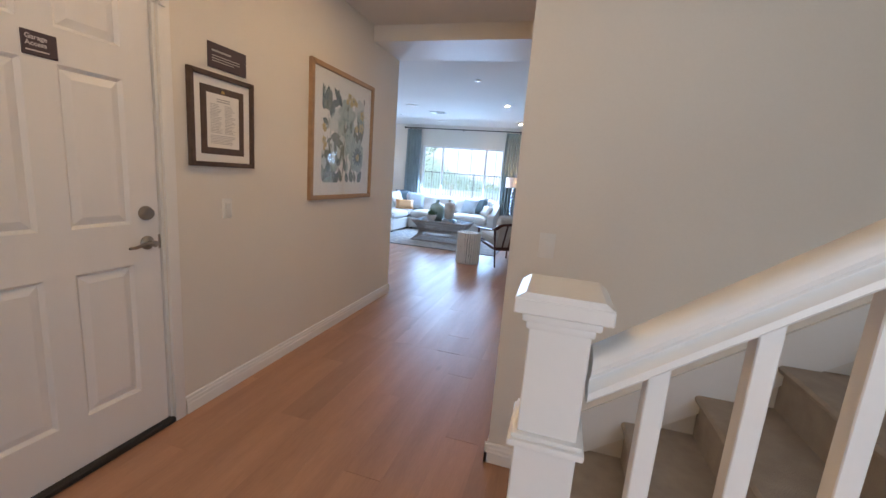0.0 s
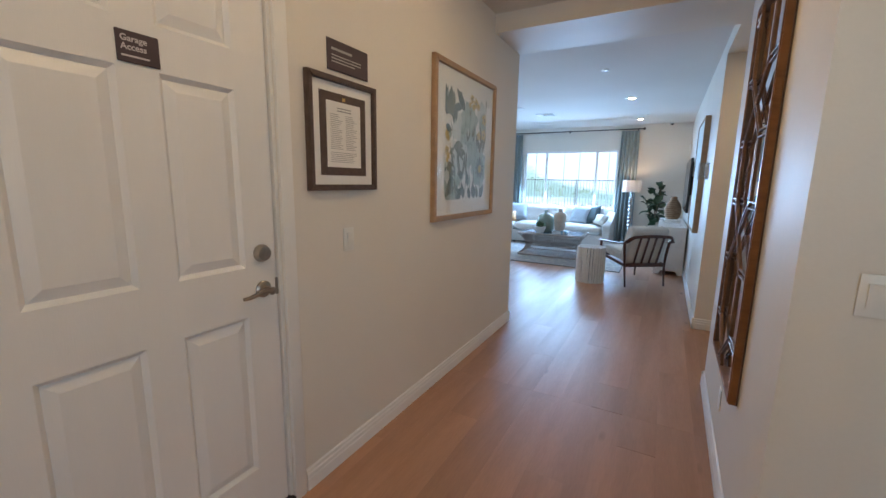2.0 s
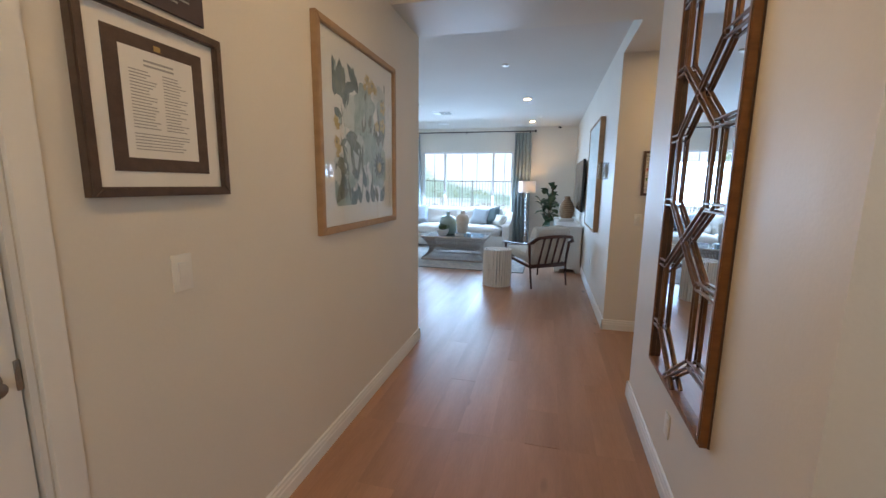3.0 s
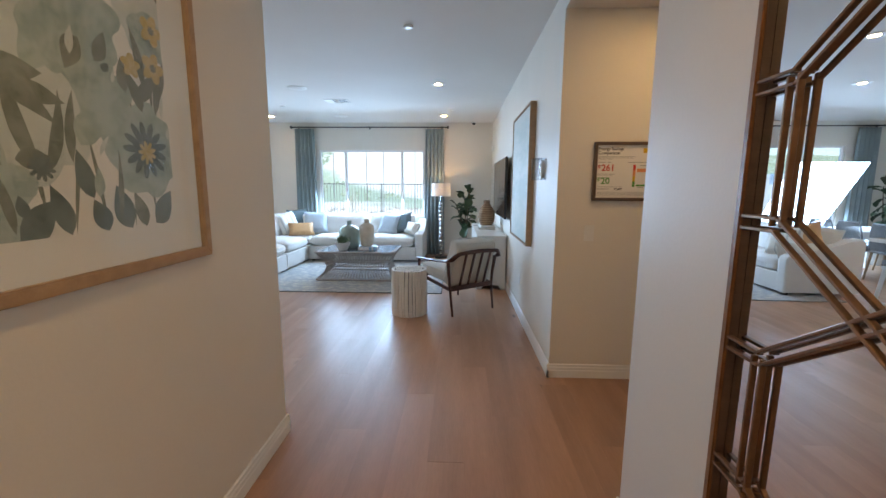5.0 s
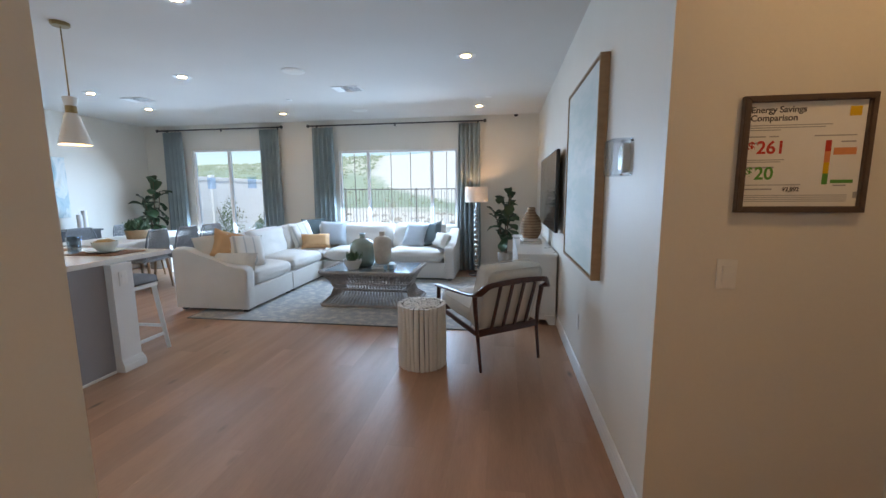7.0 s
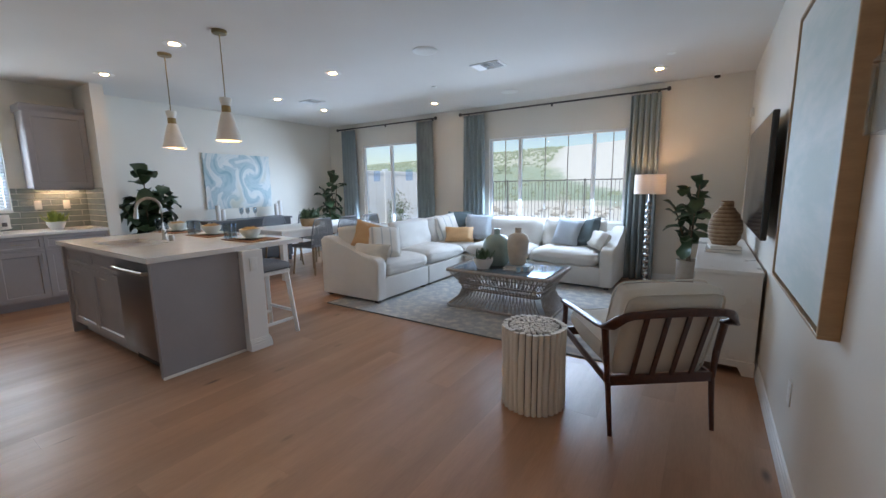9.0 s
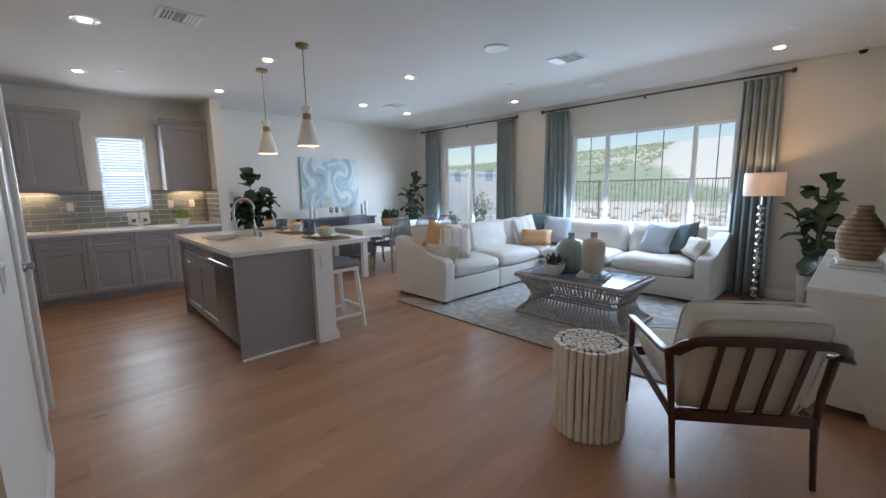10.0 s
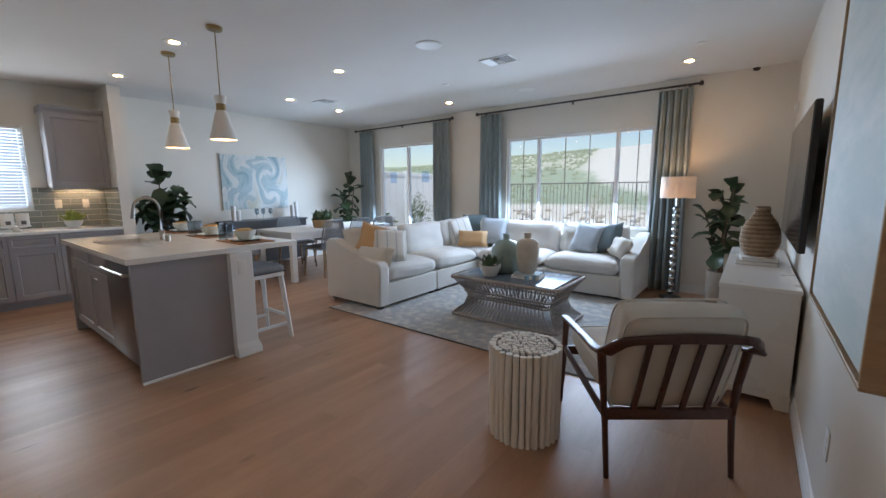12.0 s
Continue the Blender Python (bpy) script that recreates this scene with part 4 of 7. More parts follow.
window_back("window_2", "wide white three-part living room window", -1.93, 0.283, 0.80, 2.19, (-1.375, -0.185), (-1.645, -0.945, -0.580, 0.085))
sd = window_back("window_3", "white framed sliding glass door to the yard", -4.96, -3.43, 0.0, 2.27, (-4.185,), (), False)
STICK = pane_glass("blue_film", (0.74, 0.86, 0.98))
for x in (-4.62, -3.75):
    part("sticker", B(x - 0.09, 6.4345, 1.52, x + 0.09, 6.4375, 1.74), STICK, sd, "blue paper sticker on the glass", smooth=None)
bm = bmesh.new()
tube(bm, [(-3.50, 6.40, 0.92), (-3.50, 6.37, 0.93), (-3.50, 6.365, 1.0), (-3.50, 6.37, 1.07), (-3.50, 6.40, 1.08)], 0.008, 8)
part("door_handle", bm, STEEL, sd, "metal pull handle")


def curtain(x0, x1, folds, label, seed):
    rnd = random.Random(seed)
    bm = bmesh.new()
    nx, nz = folds * 10, 14
    grid = []
    ph = [rnd.uniform(-0.5, 0.5) for _ in range(folds + 1)]
    for j in range(nz + 1):
        v = j / nz
        row = []
        for i in range(nx + 1):
            u = i / nx
            amp = 0.034 + 0.016 * v
            a = 2 * math.pi * folds * u + ph[int(u * folds)] * 0.4 * v
            y = 6.285 + amp * math.sin(a) + 0.010 * math.sin(2 * a + seed)
            x = x0 + (x1 - x0) * (0.5 + (u - 0.5) * (0.90 + 0.13 * v)) + 0.006 * math.sin(3 * a)
            row.append(bm.verts.new((x, y, 2.60 - v * 2.585)))
        grid.append(row)
    for j in range(nz):
        for i in range(nx):
            bm.faces.new((grid[j][i], grid[j][i + 1], grid[j + 1][i + 1], grid[j + 1][i]))
    ob = solid("curtain", bm, CURTAIN, label, "curtain", group="curtains", smooth=80)
    sm = ob.modifiers.new("thickness", "SOLIDIFY")
    sm.thickness = 0.004
    return ob


for i, (a, b) in enumerate(((-5.50, -5.04), (-3.46, -3.04), (-2.41, -1.96), (0.30, 0.71))):
    curtain(a, b, 5, "blue-grey floor-length curtain gathered beside the window", i + 1)


def curtain_rod(x0, x1, label):
    t = thing("curtain_rod", label, "curtain rod", pose((x0 + x1) / 2, 6.285, 2.635), group="curtain rods")
    h = (x1 - x0) / 2
    GREYM = DARKGREY
    part("pole", rod(bmesh.new(), (-h, 0, 0), (h, 0, 0), 0.013, n=12), GREYM, t)
    for s in (-1, 1):
        bm = bmesh.new()
        lathe(bm, [(0.013, 0), (0.022, 0.006), (0.030, 0.02), (0.030, 0.035), (0.018, 0.048), (0.0, 0.05)], 16)
        ob = part("finial", bm, GREYM, t)
        ob.matrix_local = pose(s * h, 0, 0, 0, s * 90, 0)
    for k in (-h + 0.1, 0, h - 0.1):
        part("bracket", box(rod(bmesh.new(), (k, 0, 0), (k, 0.09, 0), 0.007, n=8), k - 0.015, 0.088, -0.03, k + 0.015, 0.0945, 0.03), GREYM, t)
    for s in (-1, 1):
        for k in range(6):
            bm = bmesh.new()
            c = Vector((s * (h - 0.06 - 0.075 * k), 0, -0.004))
            tube(bm, [c + 0.019 * Vector((0, math.cos(a * math.pi / 6), math.sin(a * math.pi / 6))) for a in range(13)], 0.0025, 5)
            part("ring", bm, GREYM, t)
    return t


DARKGREY = mat("pewter", (0.11, 0.105, 0.10), (0.08, 0.076, 0.072), 0.38, 0.8, scale=20, bump=0.02)
curtain_rod(-2.43, 0.75, "pewter curtain rod above the wide window")
curtain_rod(-5.55, -3.01, "pewter curtain rod above the sliding door")

# ---- ceiling fixtures ----
def downlight(x, y, lens=BULB):
    t = thing("downlight", "lit round recessed ceiling light with white trim", "ceiling light", pose(x, y, CZ), group="recessed ceiling lights")
    part("trim_ring", lathe(bmesh.new(), [(0.058, -0.004), (0.092, -0.006), (0.098, -0.002), (0.098, 0.004), (0.058, 0.004), (0.058, -0.004)], 28), TRIM, t)
    part("lens", lathe(bmesh.new(), [(0.058, -0.003), (0.03, -0.005), (0.0, -0.0055)], 28), lens, t, "glowing warm lens")
    return t


for x, y in ((0.72, 3.29), (0.715, 5.60), (-2.56, 5.63), (-4.71, 0.51), (-2.91, 0.50), (-2.98, 1.93), (-4.71, 1.93), (-2.54, 3.46), (-4.29, 3.92), (-4.42, 4.93), (-1.14, 1.80)):
    downlight(x, y, SOFTBULB)
# hall downlights out of view, added to brighten and warm the hallway
for x, y in ((0.85, -1.75), (0.85, -3.2), (0.85, -4.75)):
    downlight(x, y)
downlight(2.35, 0.12).location.z = 2.60


def vent(x, y, sx, sy, rot=0):
    t = thing("ceiling_vent", "white louvred air vent in the ceiling", "air vent", pose(x, y, CZ, 0, 0, rot), group="ceiling vents")
    part("backing", B(-sx / 2 + 0.02, -sy / 2 + 0.02, -0.003, sx / 2 - 0.02, sy / 2 - 0.02, -0.001), MUNTIN, t, smooth=None)
    for a, b, c, d in ((-sx / 2, -sy / 2, sx / 2, -sy / 2 + 0.022), (-sx / 2, sy / 2 - 0.022, sx / 2, sy / 2), (-sx / 2, -sy / 2 + 0.022, -sx / 2 + 0.022, sy / 2 - 0.022), (sx / 2 - 0.022, -sy / 2 + 0.022, sx / 2, sy / 2 - 0.022)):
        part("frame", B(a, b, -0.010, c, d, 0, 0.002), TRIM, t)
    h = sy / 2 - 0.022
    for q in (-1, 1):
        for k in range(4):
            xx = q * (sx / 2 - 0.036 - k * 0.026)
            bm = bmesh.new()
            extrude_outline(bm, [(xx, -0.002), (xx + 0.016 * q, -0.013), (xx + 0.018 * q, -0.0115), (xx + 0.002 * q, -0.001)], (-h, h), "y")
            bmesh.ops.recalc_face_normals(bm, faces=bm.faces)
            part("slat", bm, TRIM, t, smooth=None)
    w = sx / 2 - 0.022 - 0.125
    for q in (-1, 1):
        for k in range(4):
            yy = q * (h - 0.012 - k * 0.026)
            bm = bmesh.new()
            extrude_outline(bm, [(yy, -0.002), (yy + 0.016 * q, -0.013), (yy + 0.018 * q, -0.0115), (yy + 0.002 * q, -0.001)], (-w, w), "x")
            bmesh.ops.recalc_face_normals(bm, faces=bm.faces)
            part("slat", bm, TRIM, t, smooth=None)
    return t


vent(-0.89, 4.28, 0.36, 0.26, 0)
vent(-2.36, 1.03, 0.30, 0.26, 90)
vent(-4.01, 4.34, 0.34, 0.24, 0)


def ceiling_disc(name, x, y, r, h, label, category):
    t = thing(name, label, category, pose(x, y, CZ))
    part("body", lathe(bmesh.new(), [(r, 0), (r, -h * 0.5), (r * 0.92, -h * 0.9), (r * 0.8, -h), (0, -h)], 32), TRIM, t)
    part("grille", lathe(bmesh.new(), [(r * 0.78, -h), (r * 0.76, -h - 0.002), (0.0, -h - 0.002)], 32), PLATE, t)
    return t


ceiling_disc("ceiling_speaker", -1.19, 3.46, 0.125, 0.012, "round white speaker grille in the ceiling", "speaker")
ceiling_disc("ceiling_speaker", -1.21, 5.59, 0.125, 0.012, "round white speaker grille in the ceiling", "speaker")
ceiling_disc("smoke_detector", 0.56, 1.42, 0.042, 0.016, "small white round smoke detector", "smoke detector")
ceiling_disc("sprinkler_cover", -4.385, 0.86, 0.042, 0.008, "small white sprinkler cover plate", "sprinkler")
ceiling_disc("sprinkler_cover", -1.94, 4.72, 0.042, 0.008, "small white sprinkler cover plate", "sprinkler")
ceiling_disc("sprinkler_cover", 0.88, 5.03, 0.042, 0.008, "small white sprinkler cover plate", "sprinkler")
dc = thing("camera_dome", "small dark dome camera under the ceiling", "camera", pose(1.30, 6.30, CZ))
part("base", lathe(bmesh.new(), [(0.045, 0), (0.045, -0.018), (0.036, -0.022), (0, -0.022)], 20), PLATE, dc)
part("dome", lathe(bmesh.new(), [(0.036, -0.022), (0.034, -0.038), (0.022, -0.052), (0, -0.057)], 20), BLACK, dc, "black dome")

al = thing("alarm_sensor", "small white wall sensor in the living room corner", "sensor", wall_pose("right", 6.05, 2.20))
part("housing", B(-0.03, -0.05, 0.001, 0.03, 0.05, 0.035, 0.008, 3), PLATE, al)
part("window", B(-0.02, -0.03, 0.035, 0.02, 0.005, 0.0365), TRIM, al)

# ---- living room furniture ----
RUGM = mat("faded_rug", (0.58, 0.52, 0.45), (0.31, 0.32, 0.32), 0.95, scale=11, fine=60, bump=0.5, amount=0.85)
rg = thing("area_rug", "faded grey-blue patterned rug under the sofa", "rug", pose(-0.85, 4.42, 0))
part("weave", B(-1.62, -1.29, 0.001, 1.62, 1.29, 0.011, 0.003), RUGM, rg)
bm = bmesh.new()
for a, b, c, d in ((-1.63, -1.305, 1.63, -1.29), (-1.63, 1.29, 1.63, 1.305), (-1.635, -1.29, -1.62, 1.29), (1.62, -1.29, 1.635, 1.29)):
    box(bm, a, b, 0.001, c, d, 0.010, 0.002)
part("binding", bm, mat("rug_binding", (0.13, 0.14, 0.14), None, 0.95, fine=200, bump=0.4), rg, "dark edge binding")

SOFX0, SOFX1, SOFY0, SOFY1 = -2.83, -1.87, 3.37, 6.32
so = thing("sectional_sofa", "large white slipcovered L-shaped sectional sofa with loose cushions", "sofa", pose(0, 0, 0))
FEET = mat("dark_sofa_foot", (0.03, 0.022, 0.018), None, 0.5)


def sofa_base(x0, y0, x1, y1):
    part("base", B(x0 + 0.004, y0 + 0.004, 0.045, x1 - 0.004, y1 - 0.004, 0.30, 0.025, 3), WHITEFAB, so)
    for x in (x0 + 0.07, x1 - 0.07):
        for y in (y0 + 0.07, y1 - 0.07):
            part("foot", B(x - 0.03, y - 0.03, 0.011, x + 0.03, y + 0.03, 0.046, 0.004), FEET, so, "dark block foot")


M1, M2, XM = 4.42, 5.38, -0.82
sofa_base(SOFX0, SOFY0, SOFX1, M1)
sofa_base(SOFX0, M1, SOFX1, M2)
sofa_base(SOFX0, M2, SOFX1, SOFY1)
sofa_base(SOFX1, M2, XM, SOFY1)
sofa_base(XM, M2, 0.34, SOFY1)


def seat(x0, y0, x1, y1, sd):
    bm = cushion(bmesh.new(), x1 - x0 - 0.008, y1 - y0 - 0.008, 0.23, ((x0 + x1) / 2, (y0 + y1) / 2, 0.39), 0.42, seed=sd, lump=0.017)
    part("seat_cushion", bm, WHITEFAB, so, smooth=180)


seat(SOFX0 + 0.16, SOFY0 + 0.15, SOFX1 + 0.02, M1, 1)
seat(SOFX0 + 0.16, M1, SOFX1 + 0.02, M2 + 0.02, 2)
seat(SOFX0 + 0.16, M2 + 0.02, SOFX1, SOFY1 - 0.16, 3)
seat(SOFX1, M2 - 0.02, XM, SOFY1 - 0.16, 4)
seat(XM, M2 - 0.02, 0.34 - 0.17, SOFY1 - 0.16, 5)


def back_frame(x0, y0, x1, y1):
    part("back_frame", B(x0, y0, 0.28, x1, y1, 0.70, 0.05, 4), WHITEFAB, so, smooth=60)


back_frame(SOFX0, SOFY0 + 0.004, SOFX0 + 0.17, SOFY1)
back_frame(SOFX0 + 0.17, SOFY1 - 0.17, 0.336, SOFY1)


def back_cushion(cx, cy, w, rot, sd, h=0.48):
    m = pose(0, 0, 0, 78, 0, rot).to_3x3()
    bm = cushion(bmesh.new(), w, h, 0.24, (cx, cy, 0.645), 0.55, m, sd, 14, 0.020)
    part("back_cushion", bm, WHITEFAB, so, smooth=180)


back_cushion(SOFX0 + 0.27, 3.98, 0.86, 90, 11)
back_cushion(SOFX0 + 0.27, 4.89, 0.95, 90, 12)
back_cushion(SOFX0 + 0.27, 5.70, 0.70, 90, 13)
back_cushion(-2.18, SOFY1 - 0.27, 0.72, 0, 14)
back_cushion(-1.35, SOFY1 - 0.27, 1.04, 0, 15)
back_cushion(-0.34, SOFY1 - 0.27, 0.94, 0, 16)


def arm(side):
    """A sloping upholstered arm, high at the back and curved down to the front."""
    pts = [(0.0, 0.05), (0.0, 0.74), (0.06, 0.78), (0.18, 0.77), (0.34, 0.70), (0.52, 0.615), (0.72, 0.575), (0.90, 0.56), (0.955, 0.53), (0.96, 0.48), (0.96, 0.05)]
    bm = bmesh.new()
    extrude_outline(bm, pts, (0.0, 0.16), "y")
    es = [e for e in bm.edges if abs(e.verts[0].co.y - e.verts[1].co.y) < 1e-5 and max(v.co.z for v in e.verts) > 0.1]
    bmesh.ops.bevel(bm, geom=es, offset=0.035, segments=4, profile=0.6, affect="EDGES")
    ob = part("arm", bm, WHITEFAB, so, smooth=60)
    ob.matrix_local = pose(SOFX0 - 0.003, SOFY0 - 0.002, 0) if side == "left" else Matrix(((0, -1, 0, 0.345), (-1, 0, 0, SOFY1 + 0.003), (0, 0, 1, 0), (0, 0, 0, 1)))


arm("left")
arm("right")


def pillow(name, w, h, at, rx, rz, material, label, seed, t=0.15, n=10, roll=0):
    bm = cushion(bmesh.new(), w, h, t * 1.15, (0, 0, 0), 0.94, None, seed, n, 0.010, 0.11)
    return solid(name, bm, material, label, "pillow", Matrix.Translation(at) @ pose(0, 0, 0, rx, 0, rz) @ pose(0, 0, 0, 0, 0, roll), group="sofa pillows", smooth=180)


TAN = mat("tan_leather", (0.62, 0.36, 0.18), (0.54, 0.29, 0.13), 0.5, scale=8, fine=120, bump=0.1)
STRIPE = mat("striped_linen", (0.76, 0.73, 0.68), (0.70, 0.67, 0.62), 0.9, scale=5, fine=240, bump=0.25)
sn_, sl_ = STRIPE.node_tree.nodes, STRIPE.node_tree.links
wv_, tc_, rm_, mx_ = sn_.new("ShaderNodeTexWave"), sn_.new("ShaderNodeTexCoord"), sn_.new("ShaderNodeMapRange"), sn_.new("ShaderNodeMix")
mx_.data_type = "RGBA"
wv_.inputs["Scale"].default_value = 2.7
rm_.inputs["From Min"].default_value, rm_.inputs["From Max"].default_value = 0.93, 0.97
src_ = sn_["Principled BSDF"].inputs["Base Color"].links[0].from_socket
sl_.new(tc_.outputs["Object"], wv_.inputs["Vector"])
sl_.new(wv_.outputs["Fac"], rm_.inputs["Value"])
sl_.new(rm_.outputs[0], mx_.inputs["Factor"])
sl_.new(src_, mx_.inputs["A"])
mx_.inputs["B"].default_value = (0.48, 0.49, 0.48, 1)
sl_.new(mx_.outputs["Result"], sn_["Principled BSDF"].inputs["Base Color"])
BLUEF = mat("pale_blue_linen", (0.44, 0.49, 0.53), (0.37, 0.42, 0.46), 0.9, scale=6, fine=240, bump=0.3)
GREENF = mat("dark_teal_linen", (0.10, 0.14, 0.145), (0.08, 0.11, 0.12), 0.9, scale=6, fine=240, bump=0.3)
pillow("throw_pillow", 0.46, 0.46, (-2.47, 3.66, 0.705), 70, 52, LINEN, "cream linen throw pillow leaning in the sofa end", 21, roll=6)
pillow("throw_pillow", 0.44, 0.44, (-2.32, 3.72, 0.745), 68, 46, TAN, "tan leather throw pillow leaning in the sofa end", 22, roll=-20)
pillow("throw_pillow", 0.47, 0.47, (-2.14, 3.82, 0.69), 64, 62, STRIPE, "striped cream throw pillow leaning in the sofa end", 23, roll=-7)
pillow("lumbar_pillow", 0.60, 0.24, (-2.16, 3.57, 0.59), 62, 6, LINEN, "long cream lumbar pillow along the sofa arm", 24, 0.14)
pillow("throw_pillow", 0.48, 0.48, (-2.36, 5.66, 0.71), 68, 62, STRIPE, "striped beige throw pillow in the sofa corner", 25, roll=9)
pillow("throw_pillow", 0.46, 0.46, (-2.28, 5.98, 0.75), 72, 40, GREENF, "dark teal throw pillow in the sofa corner", 26)
pillow("throw_pillow", 0.50, 0.48, (-1.88, 5.90, 0.71), 66, 12, BLUEF, "pale blue throw pillow in the sofa corner", 27)
pillow("lumbar_pillow", 0.50, 0.28, (-2.06, 5.56, 0.61), 62, 26, TAN, "tan leather lumbar pillow in the sofa corner", 28, 0.13)
pillow("throw_pillow", 0.44, 0.45, (-0.38, 5.87, 0.70), 66, -8, BLUEF, "pale blue throw pillow by the sofa arm", 29, roll=-8)
pillow("throw_pillow", 0.46, 0.46, (-0.13, 5.90, 0.70), 64, -26, GREENF, "dark teal throw pillow by the sofa arm", 30, roll=12)
pillow("lumbar_pillow", 0.50, 0.29, (0.08, 5.72, 0.63), 60, -54, LINEN, "cream lumbar pillow against the sofa arm", 31, 0.14)

# coffee table
RATTAN = mat("grey_rattan", (0.42, 0.375, 0.345), (0.30, 0.265, 0.24), 0.65, scale=20, fine=160, bump=0.2)
ct = thing("coffee_table", "grey woven rattan coffee table with a glass top", "coffee table", pose(-0.56, 4.15, 0.011))
TX, TY, TZZ = 0.60, 0.40, 0.43
WXX, WYY, WZ = 0.47, 0.28, 0.20


def ring_rect(bm, hx, hy, z, r):
    c = 0.04
    pts = [(-hx + c, -hy), (hx - c, -hy), (hx, -hy + c), (hx, hy - c), (hx - c, hy), (-hx + c, hy), (-hx, hy - c), (-hx, -hy + c), (-hx + c, -hy), (-hx + c * 1.5, -hy)]
    return tube(bm, [(x, y, z) for x, y in pts], r, 8)


for nm, hx, hy, z, r in (("top_ring", TX, TY, TZZ, 0.018), ("waist_ring", WXX, WYY, WZ, 0.012), ("waist_ring", WXX + 0.035, WYY + 0.035, WZ + 0.075, 0.010), ("base_ring", TX, TY, 0.018, 0.016)):
    part(nm, ring_rect(bmesh.new(), hx, hy, z, r), RATTAN, ct)
part("tray", B(-TX, -TY, TZZ - 0.02, TX, TY, TZZ + 0.002, 0.006), RATTAN, ct, "woven rattan top")
part("glass_top", B(-TX + 0.05, -TY + 0.05, TZZ + 0.003, TX - 0.05, TY - 0.05, TZZ + 0.011, 0.002), mat("smoked_glass", (0.13, 0.17, 0.21), (0.11, 0.15, 0.19), 0.05, scale=3, bump=0), ct, "dark reflective glass top")


def strands(side_len, waist_len, out, wout, n, axis):
    for k in range(n):
        u = (k + 0.5) / n * 2 - 1
        for s in (-1, 1):
            for lean in (-0.028, 0.028):
                def P(a, o, z):
                    return (a, s * o, z) if axis == "x" else (s * o, a, z)
                w = u * waist_len
                pts = [P(u * side_len + lean, out, TZZ - 0.015), P(w * 1.05 + lean * 0.4, wout + 0.034, WZ + 0.085), P(w, wout + 0.008, WZ), P(w * 1.07 - lean * 0.4, wout + 0.040, WZ - 0.09), P(u * side_len - lean, out, 0.02)]
                part("strand", tube(bmesh.new(), pts, 0.0058, 5), RATTAN, ct)


strands(TX - 0.05, WXX - 0.03, TY, WYY, 23, "x")
strands(TY - 0.05, WYY - 0.03, TX, WXX, 14, "y")
LACE = bmesh.new()
for k in range(44):
    u = -TX + 0.04 + k * (2 * TX - 0.08) / 43
    for s in (-1, 1):
        rod(LACE, (u, s * (TY + 0.019), TZZ - 0.015), (u + 0.01, s * (TY - 0.02), TZZ + 0.02), 0.005, n=5)
for k in range(30):
    u = -TY + 0.04 + k * (2 * TY - 0.08) / 29
    for s in (-1, 1):
        rod(LACE, (s * (TX + 0.019), u, TZZ - 0.015), (s * (TX - 0.02), u + 0.01, TZZ + 0.02), 0.005, n=5)
tagged(part("wrapping", LACE, RATTAN, ct), kind="stuff")

GGLASS = mat("green_glazed_glass", (0.29, 0.375, 0.335), (0.22, 0.295, 0.265), 0.22, scale=10, fine=60, bump=0.05)
CLAY = mat("speckled_clay", (0.60, 0.52, 0.43), (0.47, 0.40, 0.32), 0.7, scale=12, fine=90, bump=0.15)
CERAM = mat("white_ceramic", (0.74, 0.72, 0.69), (0.70, 0.68, 0.65), 0.3, scale=8, bump=0.02)
TTOP = 0.452
solid("bottle_vase", lathe(bmesh.new(), [(0.0, 0), (0.125, 0), (0.152, 0.015), (0.168, 0.08), (0.168, 0.24), (0.152, 0.30), (0.10, 0.345), (0.042, 0.36), (0.034, 0.37), (0.036, 0.42), (0.042, 0.43), (0.034, 0.43), (0.03, 0.42)], 32),
      GGLASS, "large green glazed bottle vase on the coffee table", "vase", pose(-0.76, 4.27, TTOP), smooth=50)
solid("bottle_vase", lathe(bmesh.new(), [(0.0, 0), (0.08, 0), (0.094, 0.02), (0.112, 0.14), (0.120, 0.25), (0.114, 0.31), (0.08, 0.345), (0.036, 0.36), (0.036, 0.41), (0.043, 0.42), (0.034, 0.42), (0.03, 0.41)], 32),
      CLAY, "tall speckled clay bottle vase standing on books", "vase", pose(-0.45, 4.16, TTOP + 0.048), smooth=50)
for k, (w, d, h, mt, z) in enumerate(((0.30, 0.22, 0.024, PAPER, 0), (0.27, 0.20, 0.022, mat("blue_book_cloth", (0.33, 0.42, 0.46), None, 0.7), 0.025))):
    bk = thing("book", "pale hardcover book lying on the coffee table", "book", pose(-0.43, 4.14, TTOP + z, 0, 0, 8 + 5 * k))
    part("page_block", B(-w / 2 + 0.005, -d / 2 + 0.005, 0.003, w / 2 - 0.002, d / 2 - 0.005, h - 0.003), PAPER, bk, smooth=None)
    part("cover", box(box(B(-w / 2, -d / 2, 0, w / 2, d / 2, 0.003), -w / 2, -d / 2, h - 0.003, w / 2, d / 2, h), w / 2 - 0.003, -d / 2, 0.003, w / 2, d / 2, h - 0.003), mt, bk, smooth=None)
for x, y in ((-0.36, 3.97), (-0.30, 4.02)):
    solid("glass_cup", lathe(bmesh.new(), [(0.0, 0), (0.02, 0), (0.026, 0.05), (0.024, 0.05), (0.018, 0.006), (0, 0.006)], 16), mat("blue_glass", (0.35, 0.55, 0.68), None, 0.08, bump=0), "small blue glass cup on the coffee table", "glass", pose(x, y, TTOP))

